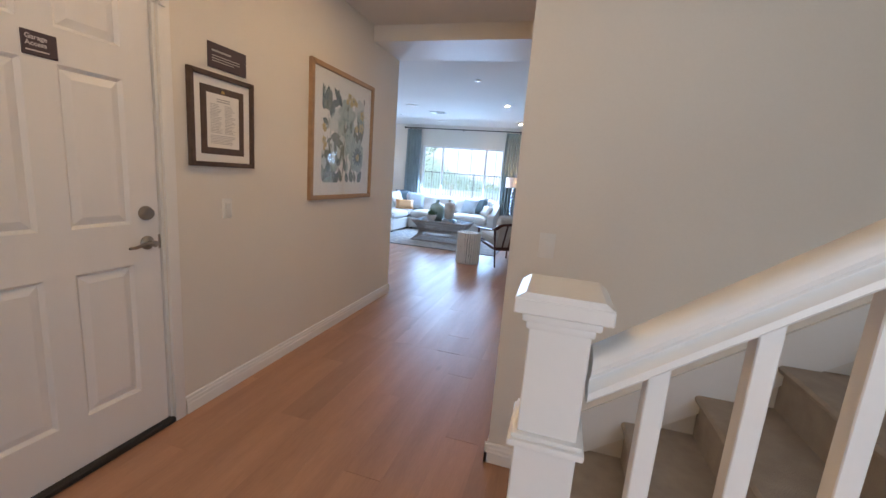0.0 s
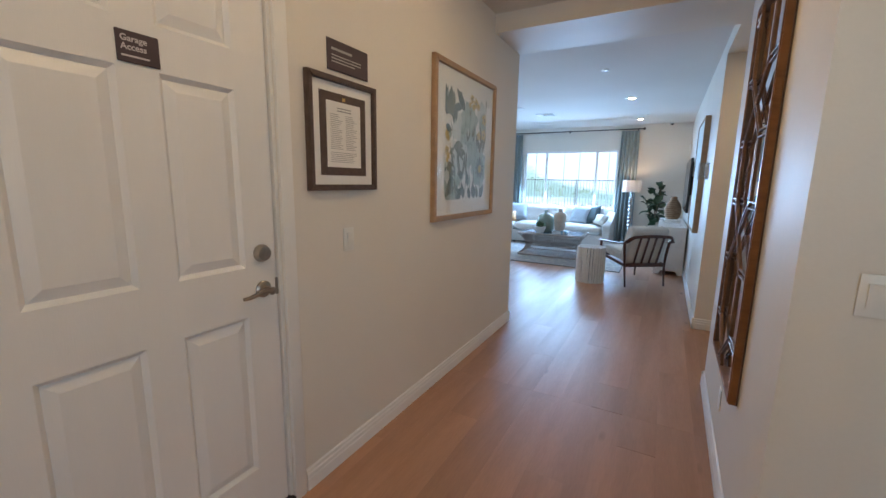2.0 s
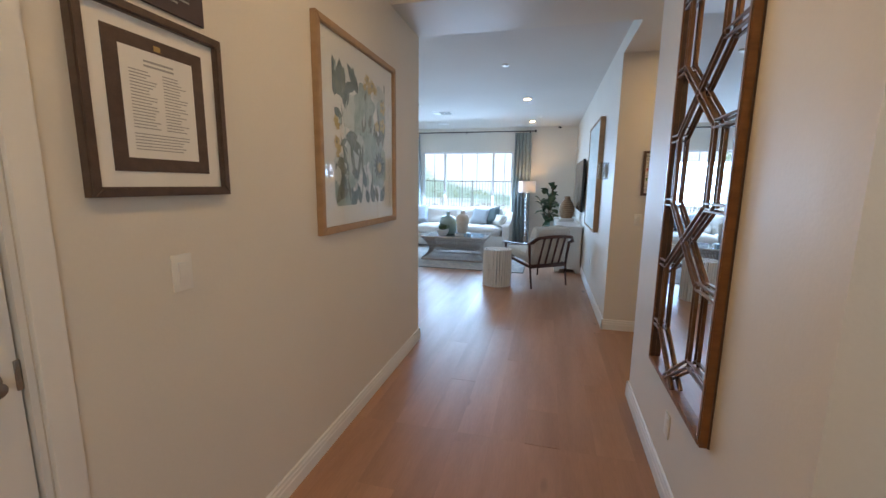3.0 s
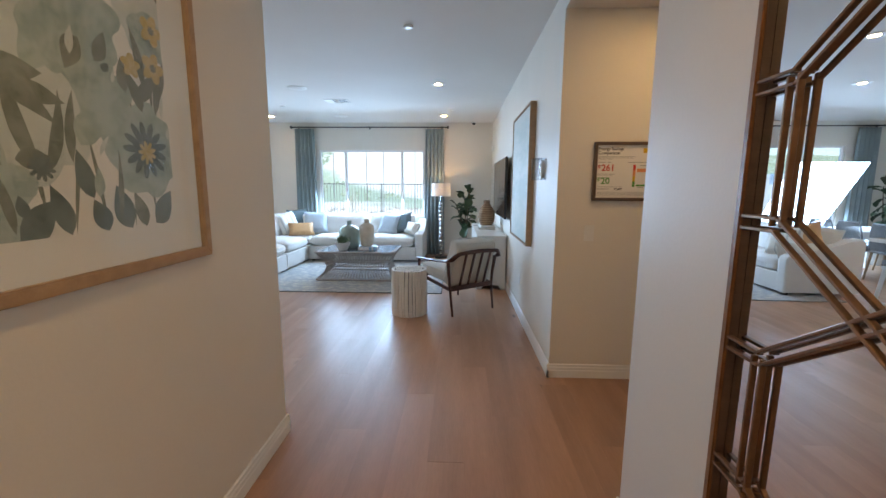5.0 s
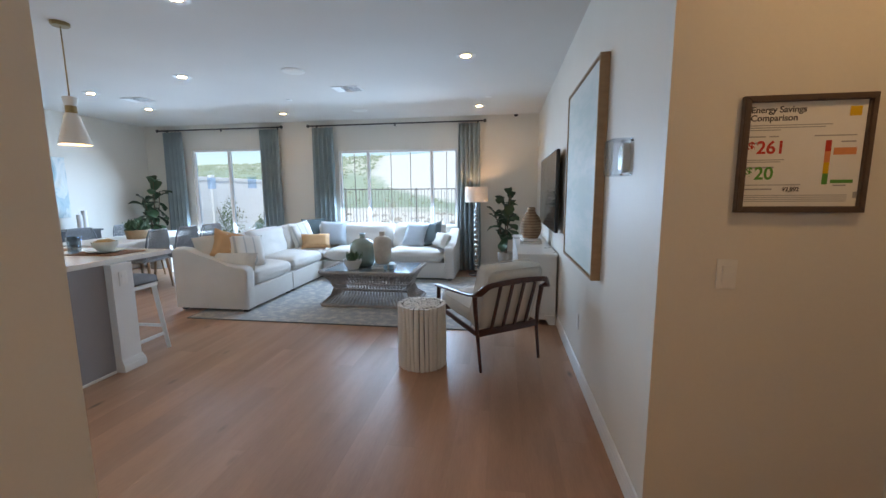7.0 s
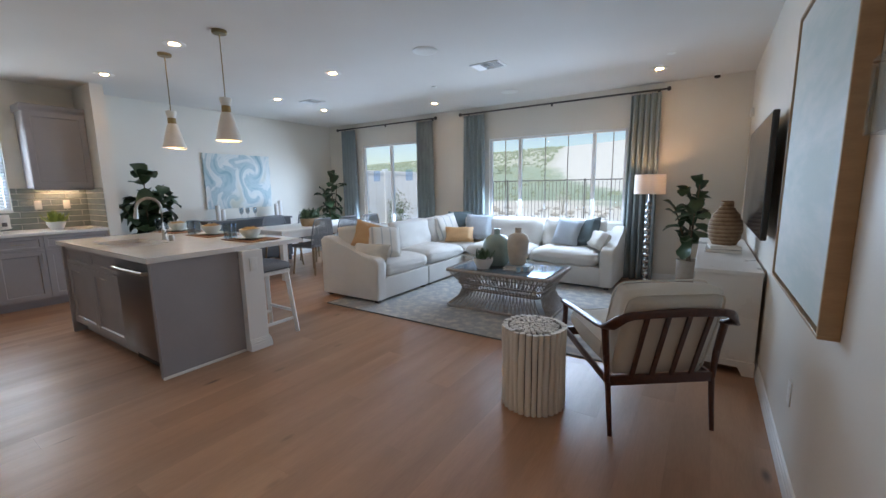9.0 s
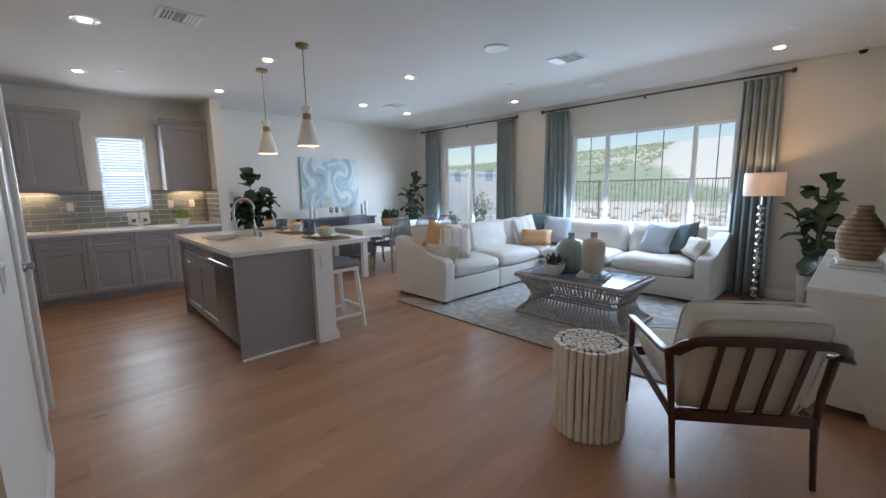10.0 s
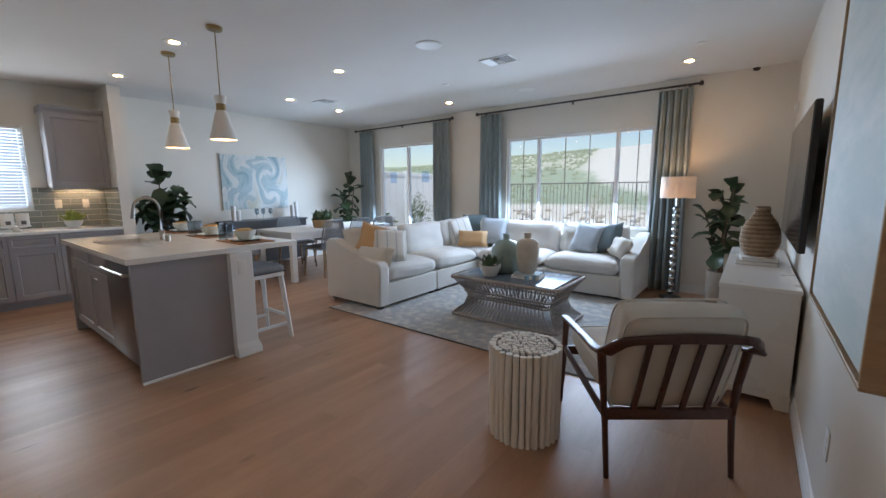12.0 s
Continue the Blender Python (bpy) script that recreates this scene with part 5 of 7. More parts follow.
LEAFG = mat("leaf_green", (0.035, 0.075, 0.032), (0.02, 0.048, 0.022), 0.4, scale=12, fine=60, bump=0.08, rand=0.3)
SUCC = mat("succulent_green", (0.09, 0.17, 0.09), (0.05, 0.10, 0.05), 0.55, scale=15, rand=0.2)
BARK = mat("bark", (0.16, 0.11, 0.07), (0.09, 0.06, 0.04), 0.85, scale=20, fine=90, bump=0.4)
SOIL = mat("soil", (0.05, 0.035, 0.025), None, 0.95, fine=120, bump=0.6)


def small_leaf(ln, wd):
    bm = bmesh.new()
    rows = []
    for i in range(5):
        u = i / 4
        w = wd * math.sin(math.pi * (0.08 + 0.92 * u) ** 0.9) * 0.5 if i < 4 else 0.001
        rows.append([bm.verts.new((u * ln, -w, 0.02 * u * u + 0.25 * w)), bm.verts.new((u * ln, 0, 0.03 * u * u)), bm.verts.new((u * ln, w, 0.02 * u * u + 0.25 * w))])
    for a, b in zip(rows, rows[1:]):
        for k in range(2):
            bm.faces.new((a[k], a[k + 1], b[k + 1], b[k]))
    return bm


def potted_succulent(x, y, z, r, label, seed, spread=0.09, count=40, leaf_mat=None):
    t = thing("potted_plant", label, "plant", pose(x, y, z))
    part("pot", lathe(bmesh.new(), [(0, 0), (r * 0.55, 0), (r * 0.62, 0.01), (r * 0.95, r * 0.7), (r, r * 1.05), (r * 0.93, r * 1.05), (r * 0.85, r * 0.8), (0, r * 0.8)], 24), CERAM, t, "white bowl pot", 45)
    part("soil", lathe(bmesh.new(), [(r * 0.86, r * 0.83), (0, r * 0.88)], 16), SOIL, t)
    me = mesh_of("leaf", small_leaf(spread * 0.95, spread * 0.38), leaf_mat or SUCC, 60)
    rnd = random.Random(seed)
    for k in range(count):
        o = new("leaf", me)
        o.parent = t
        a = rnd.uniform(0, 2 * math.pi)
        rr = rnd.uniform(0, r * 0.8)
        o.matrix_local = pose(rr * math.cos(a), rr * math.sin(a), r * 0.85 + (r - rr) * 0.5, 0, -rnd.uniform(15, 80), math.degrees(a) + rnd.uniform(-40, 40)) @ Matrix.Scale(rnd.uniform(0.7, 1.2), 4)
    return t


potted_succulent(-0.79, 3.97, TTOP, 0.115, "small green succulent in a white bowl on the coffee table", 5)

# driftwood stool
DRIFT = mat("white_driftwood", (0.80, 0.77, 0.71), (0.72, 0.68, 0.61), 0.75, scale=5, fine=60, bump=0.12, stretch=(4, 4, 0.8), rand=0.04, amount=0.3)
CUT = mat("cut_wood_end", (0.78, 0.74, 0.68), (0.68, 0.63, 0.56), 0.8, scale=30, fine=120, bump=0.15, rand=0.12)
# near-black core colour paints the shade in the gaps between branches
GAPSHADE = mat("gap_shade_core", (0.075, 0.055, 0.042), (0.05, 0.036, 0.028), 0.9, scale=20)
sl2 = thing("driftwood_stool", "round side table of upright whitewashed branches", "side table", pose(0.447, 2.287, 0))
SR, SH = 0.20, 0.518
rnd = random.Random(3)
part("core", lathe(bmesh.new(), [(0, 0.02), (SR - 0.024, 0.02), (SR - 0.024, SH - 0.012), (0, SH - 0.012)], 32), GAPSHADE, sl2, "inner core coloured as the shade between branches")
edge = 0.0
sizes = [rnd.uniform(0.8, 1.2) for k in range(30)]
for k, q in enumerate(sizes):
    half = math.pi * q / sum(sizes)
    a = edge + half
    edge += 2 * half
    r = SR * math.sin(half) * 0.92 / (1 + math.sin(half))
    w1, w2 = rnd.uniform(-0.005, 0.005), rnd.uniform(-0.003, 0.003)
    R = SR - r
    top = SH - rnd.uniform(0, 0.006)
    bm = bmesh.new()
    rings = []
    for i in range(7):
        u = i / 6
        aa = a + (w1 * math.sin(3.3 * u + k) + w2 * math.sin(7 * u)) / SR
        rr = R + 0.0015 * math.sin(5 * u + 2 * k)
        z = 0.001 + u * (top - 0.001)
        q = r * (1.0 + 0.08 * math.sin(4 * u + 1.7 * k))
        rings.append([bm.verts.new((rr * math.cos(aa) + q * math.cos(math.pi * j / 6), rr * math.sin(aa) + q * math.sin(math.pi * j / 6), z)) for j in range(12)])
    for r0, r1 in zip(rings, rings[1:]):
        for j in range(12):
            bm.faces.new((r0[j], r0[(j + 1) % 12], r1[(j + 1) % 12], r1[j]))
    bm.faces.new(rings[0][::-1])
    bm.faces.new(rings[-1])
    part("branch", bm, DRIFT, sl2, smooth=60)
spots = []
tries = 0
while len(spots) < 120 and tries < 9000:
    tries += 1
    r = rnd.uniform(0.010, 0.018) if tries < 5000 else rnd.uniform(0.007, 0.011)
    a, q = rnd.uniform(0, 2 * math.pi), (SR - 0.054) * math.sqrt(rnd.random())
    x, y = q * math.cos(a), q * math.sin(a)
    if all(math.hypot(x - X, y - Y) > (r + R2) * 0.98 for X, Y, R2 in spots):
        spots.append((x, y, r))
for x, y, r in spots:
    bm = bmesh.new()
    h = rnd.uniform(-0.004, 0.002)
    lathe(bm, [(r, SH - 0.025), (r, SH + h - 0.002), (r * 0.9, SH + h), (0, SH + h)], 9, (x, y, 0), rnd.uniform(0.88, 1.08))
    part("branch_end", bm, CUT, sl2)


# armchair
def ribbon(bm, pts, size, flat, n=12):
    """A bent bar: an oval section of (width, thickness), turned from lying to upright by flat (1 lies, 0 stands)."""
    P = [Vector(p) for p in pts]
    rings = []
    for i, p in enumerate(P):
        d = (P[min(i + 1, len(P) - 1)] - P[max(i - 1, 0)]).normalized()
        side = Vector((d.y, -d.x, 0)).normalized()
        up = side.cross(d).normalized()
        wv_ = (side * flat[i] + up * (1 - flat[i])).normalized()
        tv_ = wv_.cross(d).normalized()
        ring = []
        for k in range(n):
            a = 2 * math.pi * (k + 0.5) / n
            c, q = math.cos(a), math.sin(a)
            ring.append(bm.verts.new(p + wv_ * size[i][0] / 2 * math.copysign(abs(c) ** 0.5, c) + tv_ * size[i][1] / 2 * math.copysign(abs(q) ** 0.5, q)))
        rings.append(ring)
    for r0, r1 in zip(rings, rings[1:]):
        for k in range(n):
            bm.faces.new((r0[k], r0[(k + 1) % n], r1[(k + 1) % n], r1[k]))
    bm.faces.new(rings[0][::-1])
    bm.faces.new(rings[-1])
    bmesh.ops.recalc_face_normals(bm, faces=bm.faces)
    return bm


def piping(w, d, z, at, m, r=0.005):
    pts = []
    for k in range(33):
        a = 2 * math.pi * k / 32
        c, q = math.cos(a), math.sin(a)
        v = Vector((w / 2 * math.copysign(abs(c) ** 0.22, c), d / 2 * math.copysign(abs(q) ** 0.22, q), z))
        pts.append(tuple(m @ v + Vector(at)))
    return tube(bmesh.new(), pts, r, 6)


def armchair(m):
    t = thing("armchair", "mid-century armchair with dark walnut frame and cream cushions", "armchair", m)
    for s in (-1, 1):
        part("rear_leg", tube(bmesh.new(), [(s * 0.296, -0.035, 0), (s * 0.298, -0.01, 0.16), (s * 0.302, 0.008, 0.30), (s * 0.318, 0.008, 0.46), (s * 0.338, -0.005, 0.618)], 0.0125, 10, 0.0205), WALNUT, t)
        part("front_leg", tube(bmesh.new(), [(s * 0.315, 0.675, 0), (s * 0.308, 0.655, 0.30), (s * 0.306, 0.645, 0.560)], 0.0125, 10, 0.019), WALNUT, t)
        arm_pts = [(0.306, 0.690, 0.566), (0.307, 0.66, 0.569), (0.312, 0.45, 0.580), (0.324, 0.22, 0.595), (0.339, 0.06, 0.612), (0.345, -0.02, 0.626), (0.340, -0.070, 0.650), (0.318, -0.100, 0.682), (0.283, -0.112, 0.706), (0.235, -0.116, 0.717)]
        sz = [(0.040, 0.020), (0.048, 0.022), (0.046, 0.022), (0.044, 0.022), (0.050, 0.023), (0.056, 0.024), (0.058, 0.024), (0.054, 0.024), (0.046, 0.023), (0.040, 0.022)]
        part("armrest", ribbon(bmesh.new(), [(s * x, y, z) for x, y, z in arm_pts], sz, [1, 1, 1, 1, 0.95, 0.8, 0.5, 0.25, 0.08, 0]), WALNUT, t, smooth=50)
        part("side_rail", ribbon(bmesh.new(), [(s * 0.302, 0.01, 0.300), (s * 0.304, 0.33, 0.335), (s * 0.306, 0.65, 0.375)], [(0.042, 0.022)] * 3, [0, 0, 0]), WALNUT, t, smooth=50)
    part("rear_rail", B(-0.302, -0.004, 0.277, 0.302, 0.02, 0.333, 0.006, 2), WALNUT, t)
    part("front_rail", B(-0.305, 0.64, 0.33, 0.305, 0.665, 0.385, 0.006, 2), WALNUT, t)
    part("top_rail", ribbon(bmesh.new(), [(-0.26, -0.114, 0.713), (-0.13, -0.119, 0.722), (0, -0.120, 0.725), (0.13, -0.119, 0.722), (0.26, -0.114, 0.713)], [(0.038, 0.021), (0.044, 0.022), (0.046, 0.022), (0.044, 0.022), (0.038, 0.021)], [0] * 5), WALNUT, t, smooth=50)
    for k in range(4):
        x = -0.171 + 0.114 * k
        bm = bmesh.new()
        extrude_outline(bm, [(0.0, 0.31), (-0.125, 0.71), (-0.113, 0.714), (0.013, 0.312)], (x - 0.012, x + 0.012), "x")
        part("slat", bm, WALNUT, t, smooth=None)
    m3 = pose(0, 0, 0, 4, 0, 0).to_3x3()
    bm = cushion(bmesh.new(), 0.555, 0.66, 0.15, (0, 0.36, 0.425), 0.26, m3, 41, lump=0.008)
    sc = part("seat_cushion", bm, LINEN, t, "cream linen seat cushion", 180)
    part("piping", piping(0.54, 0.64, 0.054, (0, 0.36, 0.425), m3), LINEN, sc, smooth=60)
    m3 = pose(0, 0, 0, 107.5, 0, 0).to_3x3()
    at = (-0.005, 0.045, 0.580)
    bm = cushion(bmesh.new(), 0.555, 0.555, 0.19, at, 0.26, m3, 42, 14, 0.012)
    bc = part("back_cushion", bm, LINEN, t, "cream linen back cushion with piping", 180)
    for z in (-0.070, 0.070):
        part("piping", piping(0.54, 0.54, z, at, m3), LINEN, bc, smooth=60)
    return t


armchair(pose(1.158, 2.365, 0, 0, 0, 37))

# media console, television, wall art
WHITEL = mat("white_lacquer", (0.74, 0.73, 0.70), (0.71, 0.70, 0.67), 0.28, scale=3, bump=0.01)
co = thing("media_console", "white lacquered media console on bracket feet", "console", pose(1.67, 3.40, 0))
CL, CD, CH = 2.0, 0.41, 0.765
part("carcass", B(-CD + 0.02, 0.012, 0.10, -0.004, CL - 0.012, CH - 0.03, 0.002), WHITEL, co)
part("top", B(-CD, 0, CH - 0.03, 0, CL, CH, 0.003), WHITEL, co)
for k in range(4):
    y0, y1 = 0.015 + k * (CL - 0.03) / 4, 0.015 + (k + 1) * (CL - 0.03) / 4
    bm = bmesh.new()
    panelled(bm, (y0 + 0.003, y1 - 0.003), (0.11, CH - 0.036), {(0, 0)}, lambda u, v: (-CD - 0.001, u, v), (0.05, 0.0), (0.004, 0.008))
    dd = part("door", bm, WHITEL, co, smooth=None)
    part("edge", B(-CD + 0.004, y0 + 0.003, 0.11, -CD + 0.02, y1 - 0.003, CH - 0.036), WHITEL, dd, smooth=None)
for y0, y1 in ((0.0, 0.022), (CL - 0.022, CL)):
    bm = bmesh.new()
    extrude_outline(bm, [(-CD, 0.0), (-CD + 0.07, 0.0), (-CD + 0.10, 0.06), (-0.10, 0.06), (-0.07, 0.0), (0, 0.0), (0, 0.105), (-CD, 0.105)], (y0, y1), "y")
    part("bracket_foot", bm, WHITEL, co, smooth=None)
bm = bmesh.new()
extrude_outline(bm, [(0.022, 0.0), (0.10, 0.0), (0.14, 0.06), (CL - 0.14, 0.06), (CL - 0.10, 0.0), (CL - 0.022, 0.0), (CL - 0.022, 0.105), (0.022, 0.105)], (-CD, -CD + 0.02), "x")
part("apron", bm, WHITEL, co, smooth=None)
tv = thing("television", "large black flat television mounted on the wall", "television", pose(1.69, 4.03, 1.415))
part("panel", B(-0.085, -0.80, -0.41, -0.050, 0.80, 0.41, 0.006), BLACK, tv)
part("screen", B(-0.0862, -0.788, -0.398, -0.0845, 0.788, 0.398), SCREEN, tv, "dark glossy screen", smooth=None)
part("wall_mount", B(-0.050, -0.2, -0.15, 0, 0.2, 0.15), BLACK, tv)
SEA = mat("seascape_paint", (0.70, 0.71, 0.69), (0.50, 0.60, 0.58), 0.6, scale=1.6, fine=12, bump=0.1, amount=0.7, stretch=(0.5, 2.2, 1))
ba = thing("framed_canvas", "large pale blue-green abstract canvas in an oak floater frame", "painting", wall_pose("right", 2.22, 1.533))
for nm, x0, y0, x1, y1 in (("top_rail", -0.56, 0.650, 0.56, 0.663), ("bottom_rail", -0.56, -0.663, 0.56, -0.650), ("side_rail", -0.56, -0.650, -0.547, 0.650), ("side_rail", 0.547, -0.650, 0.56, 0.650)):
    part(nm, B(x0, y0, 0.001, x1, y1, 0.058, 0.002), LIGHTWOOD, ba)
part("backing", B(-0.547, -0.650, 0.001, 0.547, 0.650, 0.008), BLACK, ba, smooth=None)
part("canvas", B(-0.536, -0.639, 0.0085, 0.536, 0.639, 0.050, 0.003), SEA, ba, "pale blue-green painted canvas")
BASKETL = mat("pale_woven_basket", (0.50, 0.35, 0.23), (0.32, 0.20, 0.12), 0.75, scale=20, fine=90, bump=0.4)
BASKET = mat("woven_basket", (0.36, 0.22, 0.13), (0.20, 0.115, 0.065), 0.75, scale=20, fine=90, bump=0.4)
for k, (w, d, h, z) in enumerate(((0.36, 0.27, 0.03, 0), (0.31, 0.235, 0.026, 0.031))):
    bk = thing("book", "grey hardcover book lying on the console", "book", pose(1.46, 4.42, CH + z, 0, 0, 88 + 6 * k))
    part("page_block", B(-w / 2 + 0.005, -d / 2 + 0.005, 0.003, w / 2 - 0.002, d / 2 - 0.005, h - 0.003), PAPER, bk, smooth=None)
    part("cover", box(box(B(-w / 2, -d / 2, 0, w / 2, d / 2, 0.003), -w / 2, -d / 2, h - 0.003, w / 2, d / 2, h), w / 2 - 0.003, -d / 2, 0.003, w / 2, d / 2, h - 0.003), (GREYINK, PAPER)[k], bk, smooth=None)
bv = thing("basket_vase", "brown woven basket vase standing on books", "vase", pose(1.46, 4.44, CH + 0.058))
prof = [(0.085, 0.0), (0.115, 0.06), (0.128, 0.13), (0.122, 0.20), (0.095, 0.27), (0.062, 0.315), (0.045, 0.34), (0.043, 0.38), (0.050, 0.395)]
part("core", lathe(bmesh.new(), [(0, 0)] + prof + [(0.04, 0.395), (0.036, 0.34)], 24), BASKET, bv)
for k in range(22):
    z = 0.008 + k * 0.0175
    r = float(np.interp(z, [q[1] for q in prof], [q[0] for q in prof]))
    part("coil", tube(bmesh.new(), [(r * math.cos(a * math.pi / 12), r * math.sin(a * math.pi / 12), z) for a in range(25)], 0.0095 + 0.002 * (k % 3 == 0), 6), (BASKET, BASKETL)[k % 2], bv)

# floor lamp
SHADE = bpy.data.materials.new("lamp_shade")
SHADE.use_nodes = True
sn, slk = SHADE.node_tree.nodes, SHADE.node_tree.links
sn.remove(sn["Principled BSDF"])
dif, trl, mxs = sn.new("ShaderNodeBsdfDiffuse"), sn.new("ShaderNodeBsdfTranslucent"), sn.new("ShaderNodeMixShader")
dif.inputs["Color"].default_value, trl.inputs["Color"].default_value = (0.82, 0.77, 0.70, 1), (0.85, 0.74, 0.62, 1)
mxs.inputs[0].default_value = 0.20
slk.new(dif.outputs[0], mxs.inputs[1])
slk.new(trl.outputs[0], mxs.inputs[2])
slk.new(mxs.outputs[0], sn["Material Output"].inputs["Surface"])
fl = thing("floor_lamp", "floor lamp with stacked metal balls and lit white drum shade", "floor lamp", pose(0.655, 5.96, 0))
part("base", lathe(bmesh.new(), [(0, 0), (0.125, 0), (0.125, 0.02), (0.115, 0.028), (0.03, 0.035), (0, 0.035)], 28), DARKGREY, fl)
part("stem", rod(bmesh.new(), (0, 0, 0.03), (0, 0, 1.32), 0.010, n=10), CHROME, fl)
for k in range(13):
    z = 0.085 + k * 0.086
    r = 0.040
    part("ball", lathe(bmesh.new(), [(r * math.sin(math.pi * i / 10) + (0.0 if 0 < i < 10 else 0.0), z - r * 0.86 * math.cos(math.pi * i / 10)) for i in range(11)], 18), CHROME, fl, smooth=180)
ob = part("shade", lathe(bmesh.new(), [(0.190, 1.25), (0.186, 1.505), (0.183, 1.505), (0.187, 1.25), (0.190, 1.25)], 36), SHADE, fl, "lit white fabric drum shade", 50)
part("bulb", lathe(bmesh.new(), [(0.0, 1.34), (0.025, 1.35), (0.032, 1.38), (0.02, 1.42), (0, 1.43)], 12), glow("lamp_bulb", (1.0, 0.70, 0.44), 90.0), fl, "glowing bulb")


# fiddle-leaf figs
def fig_leaf():
    bm = bmesh.new()
    rows = []
    for i in range(7):
        u = i / 6
        w = (0.010, 0.046, 0.062, 0.070, 0.082, 0.066, 0.014)[i]
        x, z = 0.225 * u, 0.05 * math.sin(2.2 * u)
        rows.append([bm.verts.new((x, -w, z + 0.35 * w + 0.006 * math.sin(9 * u))), bm.verts.new((x, 0, z)), bm.verts.new((x, w, z + 0.35 * w - 0.006 * math.sin(9 * u)))])
    for a, b in zip(rows, rows[1:]):
        for k in range(2):
            bm.faces.new((a[k], a[k + 1], b[k + 1], b[k]))
    return mesh_of("leaf", bm, LEAFG, 70)


FIG = fig_leaf()


def fig_tree(x, y, top, spread, seed, pot_r, pot_h, leaves, low, pot_mat, label, leaf=1.0):
    t = thing("fiddle_leaf_fig", label, "plant", pose(x, y, 0), group="fiddle-leaf figs")
    part("planter", lathe(bmesh.new(), [(0, 0), (pot_r * 0.82, 0), (pot_r * 0.9, 0.02), (pot_r, pot_h), (pot_r * 0.92, pot_h), (pot_r * 0.9, pot_h - 0.05), (0, pot_h - 0.05)], 28), pot_mat, t, "woven planter", 45)
    part("soil", lathe(bmesh.new(), [(pot_r * 0.905, pot_h - 0.045), (0, pot_h - 0.03)], 16), SOIL, t)
    rnd = random.Random(seed)
    stems = []
    for k in range(4):
        a = 2 * math.pi * k / 4 + rnd.uniform(-0.4, 0.4)
        hgt = top - 0.10 - 0.20 * k * (0.5 + rnd.random() * 0.5)
        out = spread * rnd.uniform(0.4, 0.75) * (0.25 if k == 0 else 1)
        pts = [(0.015 * math.cos(a), 0.015 * math.sin(a), pot_h - 0.06)]
        for i in range(1, 6):
            u = i / 5
            pts.append((out * u ** 1.4 * math.cos(a) + rnd.uniform(-0.012, 0.012), out * u ** 1.4 * math.sin(a) + rnd.uniform(-0.012, 0.012), pot_h - 0.06 + (hgt - pot_h + 0.06) * u))
        stems.append(pts)
        part("trunk" if k == 0 else "branch", tube(bmesh.new(), pts, 0.014, 7, 0.006), BARK, t)
    for k in range(leaves):
        pts = stems[k % 4]
        u = low + (1 - low) * ((k // 4 + rnd.random()) / (leaves / 4))
        u = min(u, 0.995)
        f = u * 5
        i = min(int(f), 4)
        p = Vector(pts[i]).lerp(Vector(pts[i + 1]), f - i)
        o = new("leaf", FIG)
        o.parent = t
        tilt = -rnd.uniform(-75, 45) - 12 * (u > 0.93)
        o.matrix_local = Matrix.Translation(p) @ pose(0, 0, 0, rnd.uniform(-25, 25), tilt, k * 137.5 + rnd.uniform(-25, 25)) @ Matrix.Scale(rnd.uniform(0.75, 1.2) * leaf * spread / 0.34, 4)
    return t


POTW = mat("grey_planter", (0.42, 0.38, 0.33), (0.32, 0.28, 0.24), 0.8, scale=12, fine=80, bump=0.3)
fig_tree(1.16, 5.86, 1.56, 0.44, 7, 0.14, 0.42, 44, 0.34, POTW, "fiddle-leaf fig in a beige planter in the living room corner", 0.74)
fig_tree(-5.45, 2.46, 1.76, 0.40, 18, 0.17, 0.40, 84, 0.25, POTW, "bushy fiddle-leaf fig beside the short kitchen wall")
fig_tree(-5.48, 5.93, 1.76, 0.36, 9, 0.17, 0.40, 54, 0.25, POTW, "fiddle-leaf fig in the dining corner by the curtain")

# ---- kitchen ----
def shaker(parent, us, vs, place, name="door", pull=None, knob_at=None):
    bm = bmesh.new()
    panelled(bm, us, vs, {(0, 0)}, place, (0.055 if vs[1] - vs[0] > 0.25 else 0.03, 0.0), (0.002, -0.008))
    fr = part(name, bm, CAB, parent, smooth=None)
    sol = fr.modifiers.new("thickness", "SOLIDIFY")
    sol.thickness, sol.offset = 0.018, -1
    if pull:
        bm = bmesh.new()
        p, q, o = [Vector(v) for v in pull]
        rod(bm, p + o * 0.03, q + o * 0.03, 0.005, n=8)
        for k in (0.12, 0.88):
            c = p.lerp(q, k)
            rod(bm, c, c + o * 0.03, 0.004, n=8)
        part("pull", bm, NICKEL, fr, "brushed nickel bar pull")
    return fr


KX = -5.335
base_y = [1.945, 1.31, 0.87, 0.39, -0.09, -0.57, -1.23]
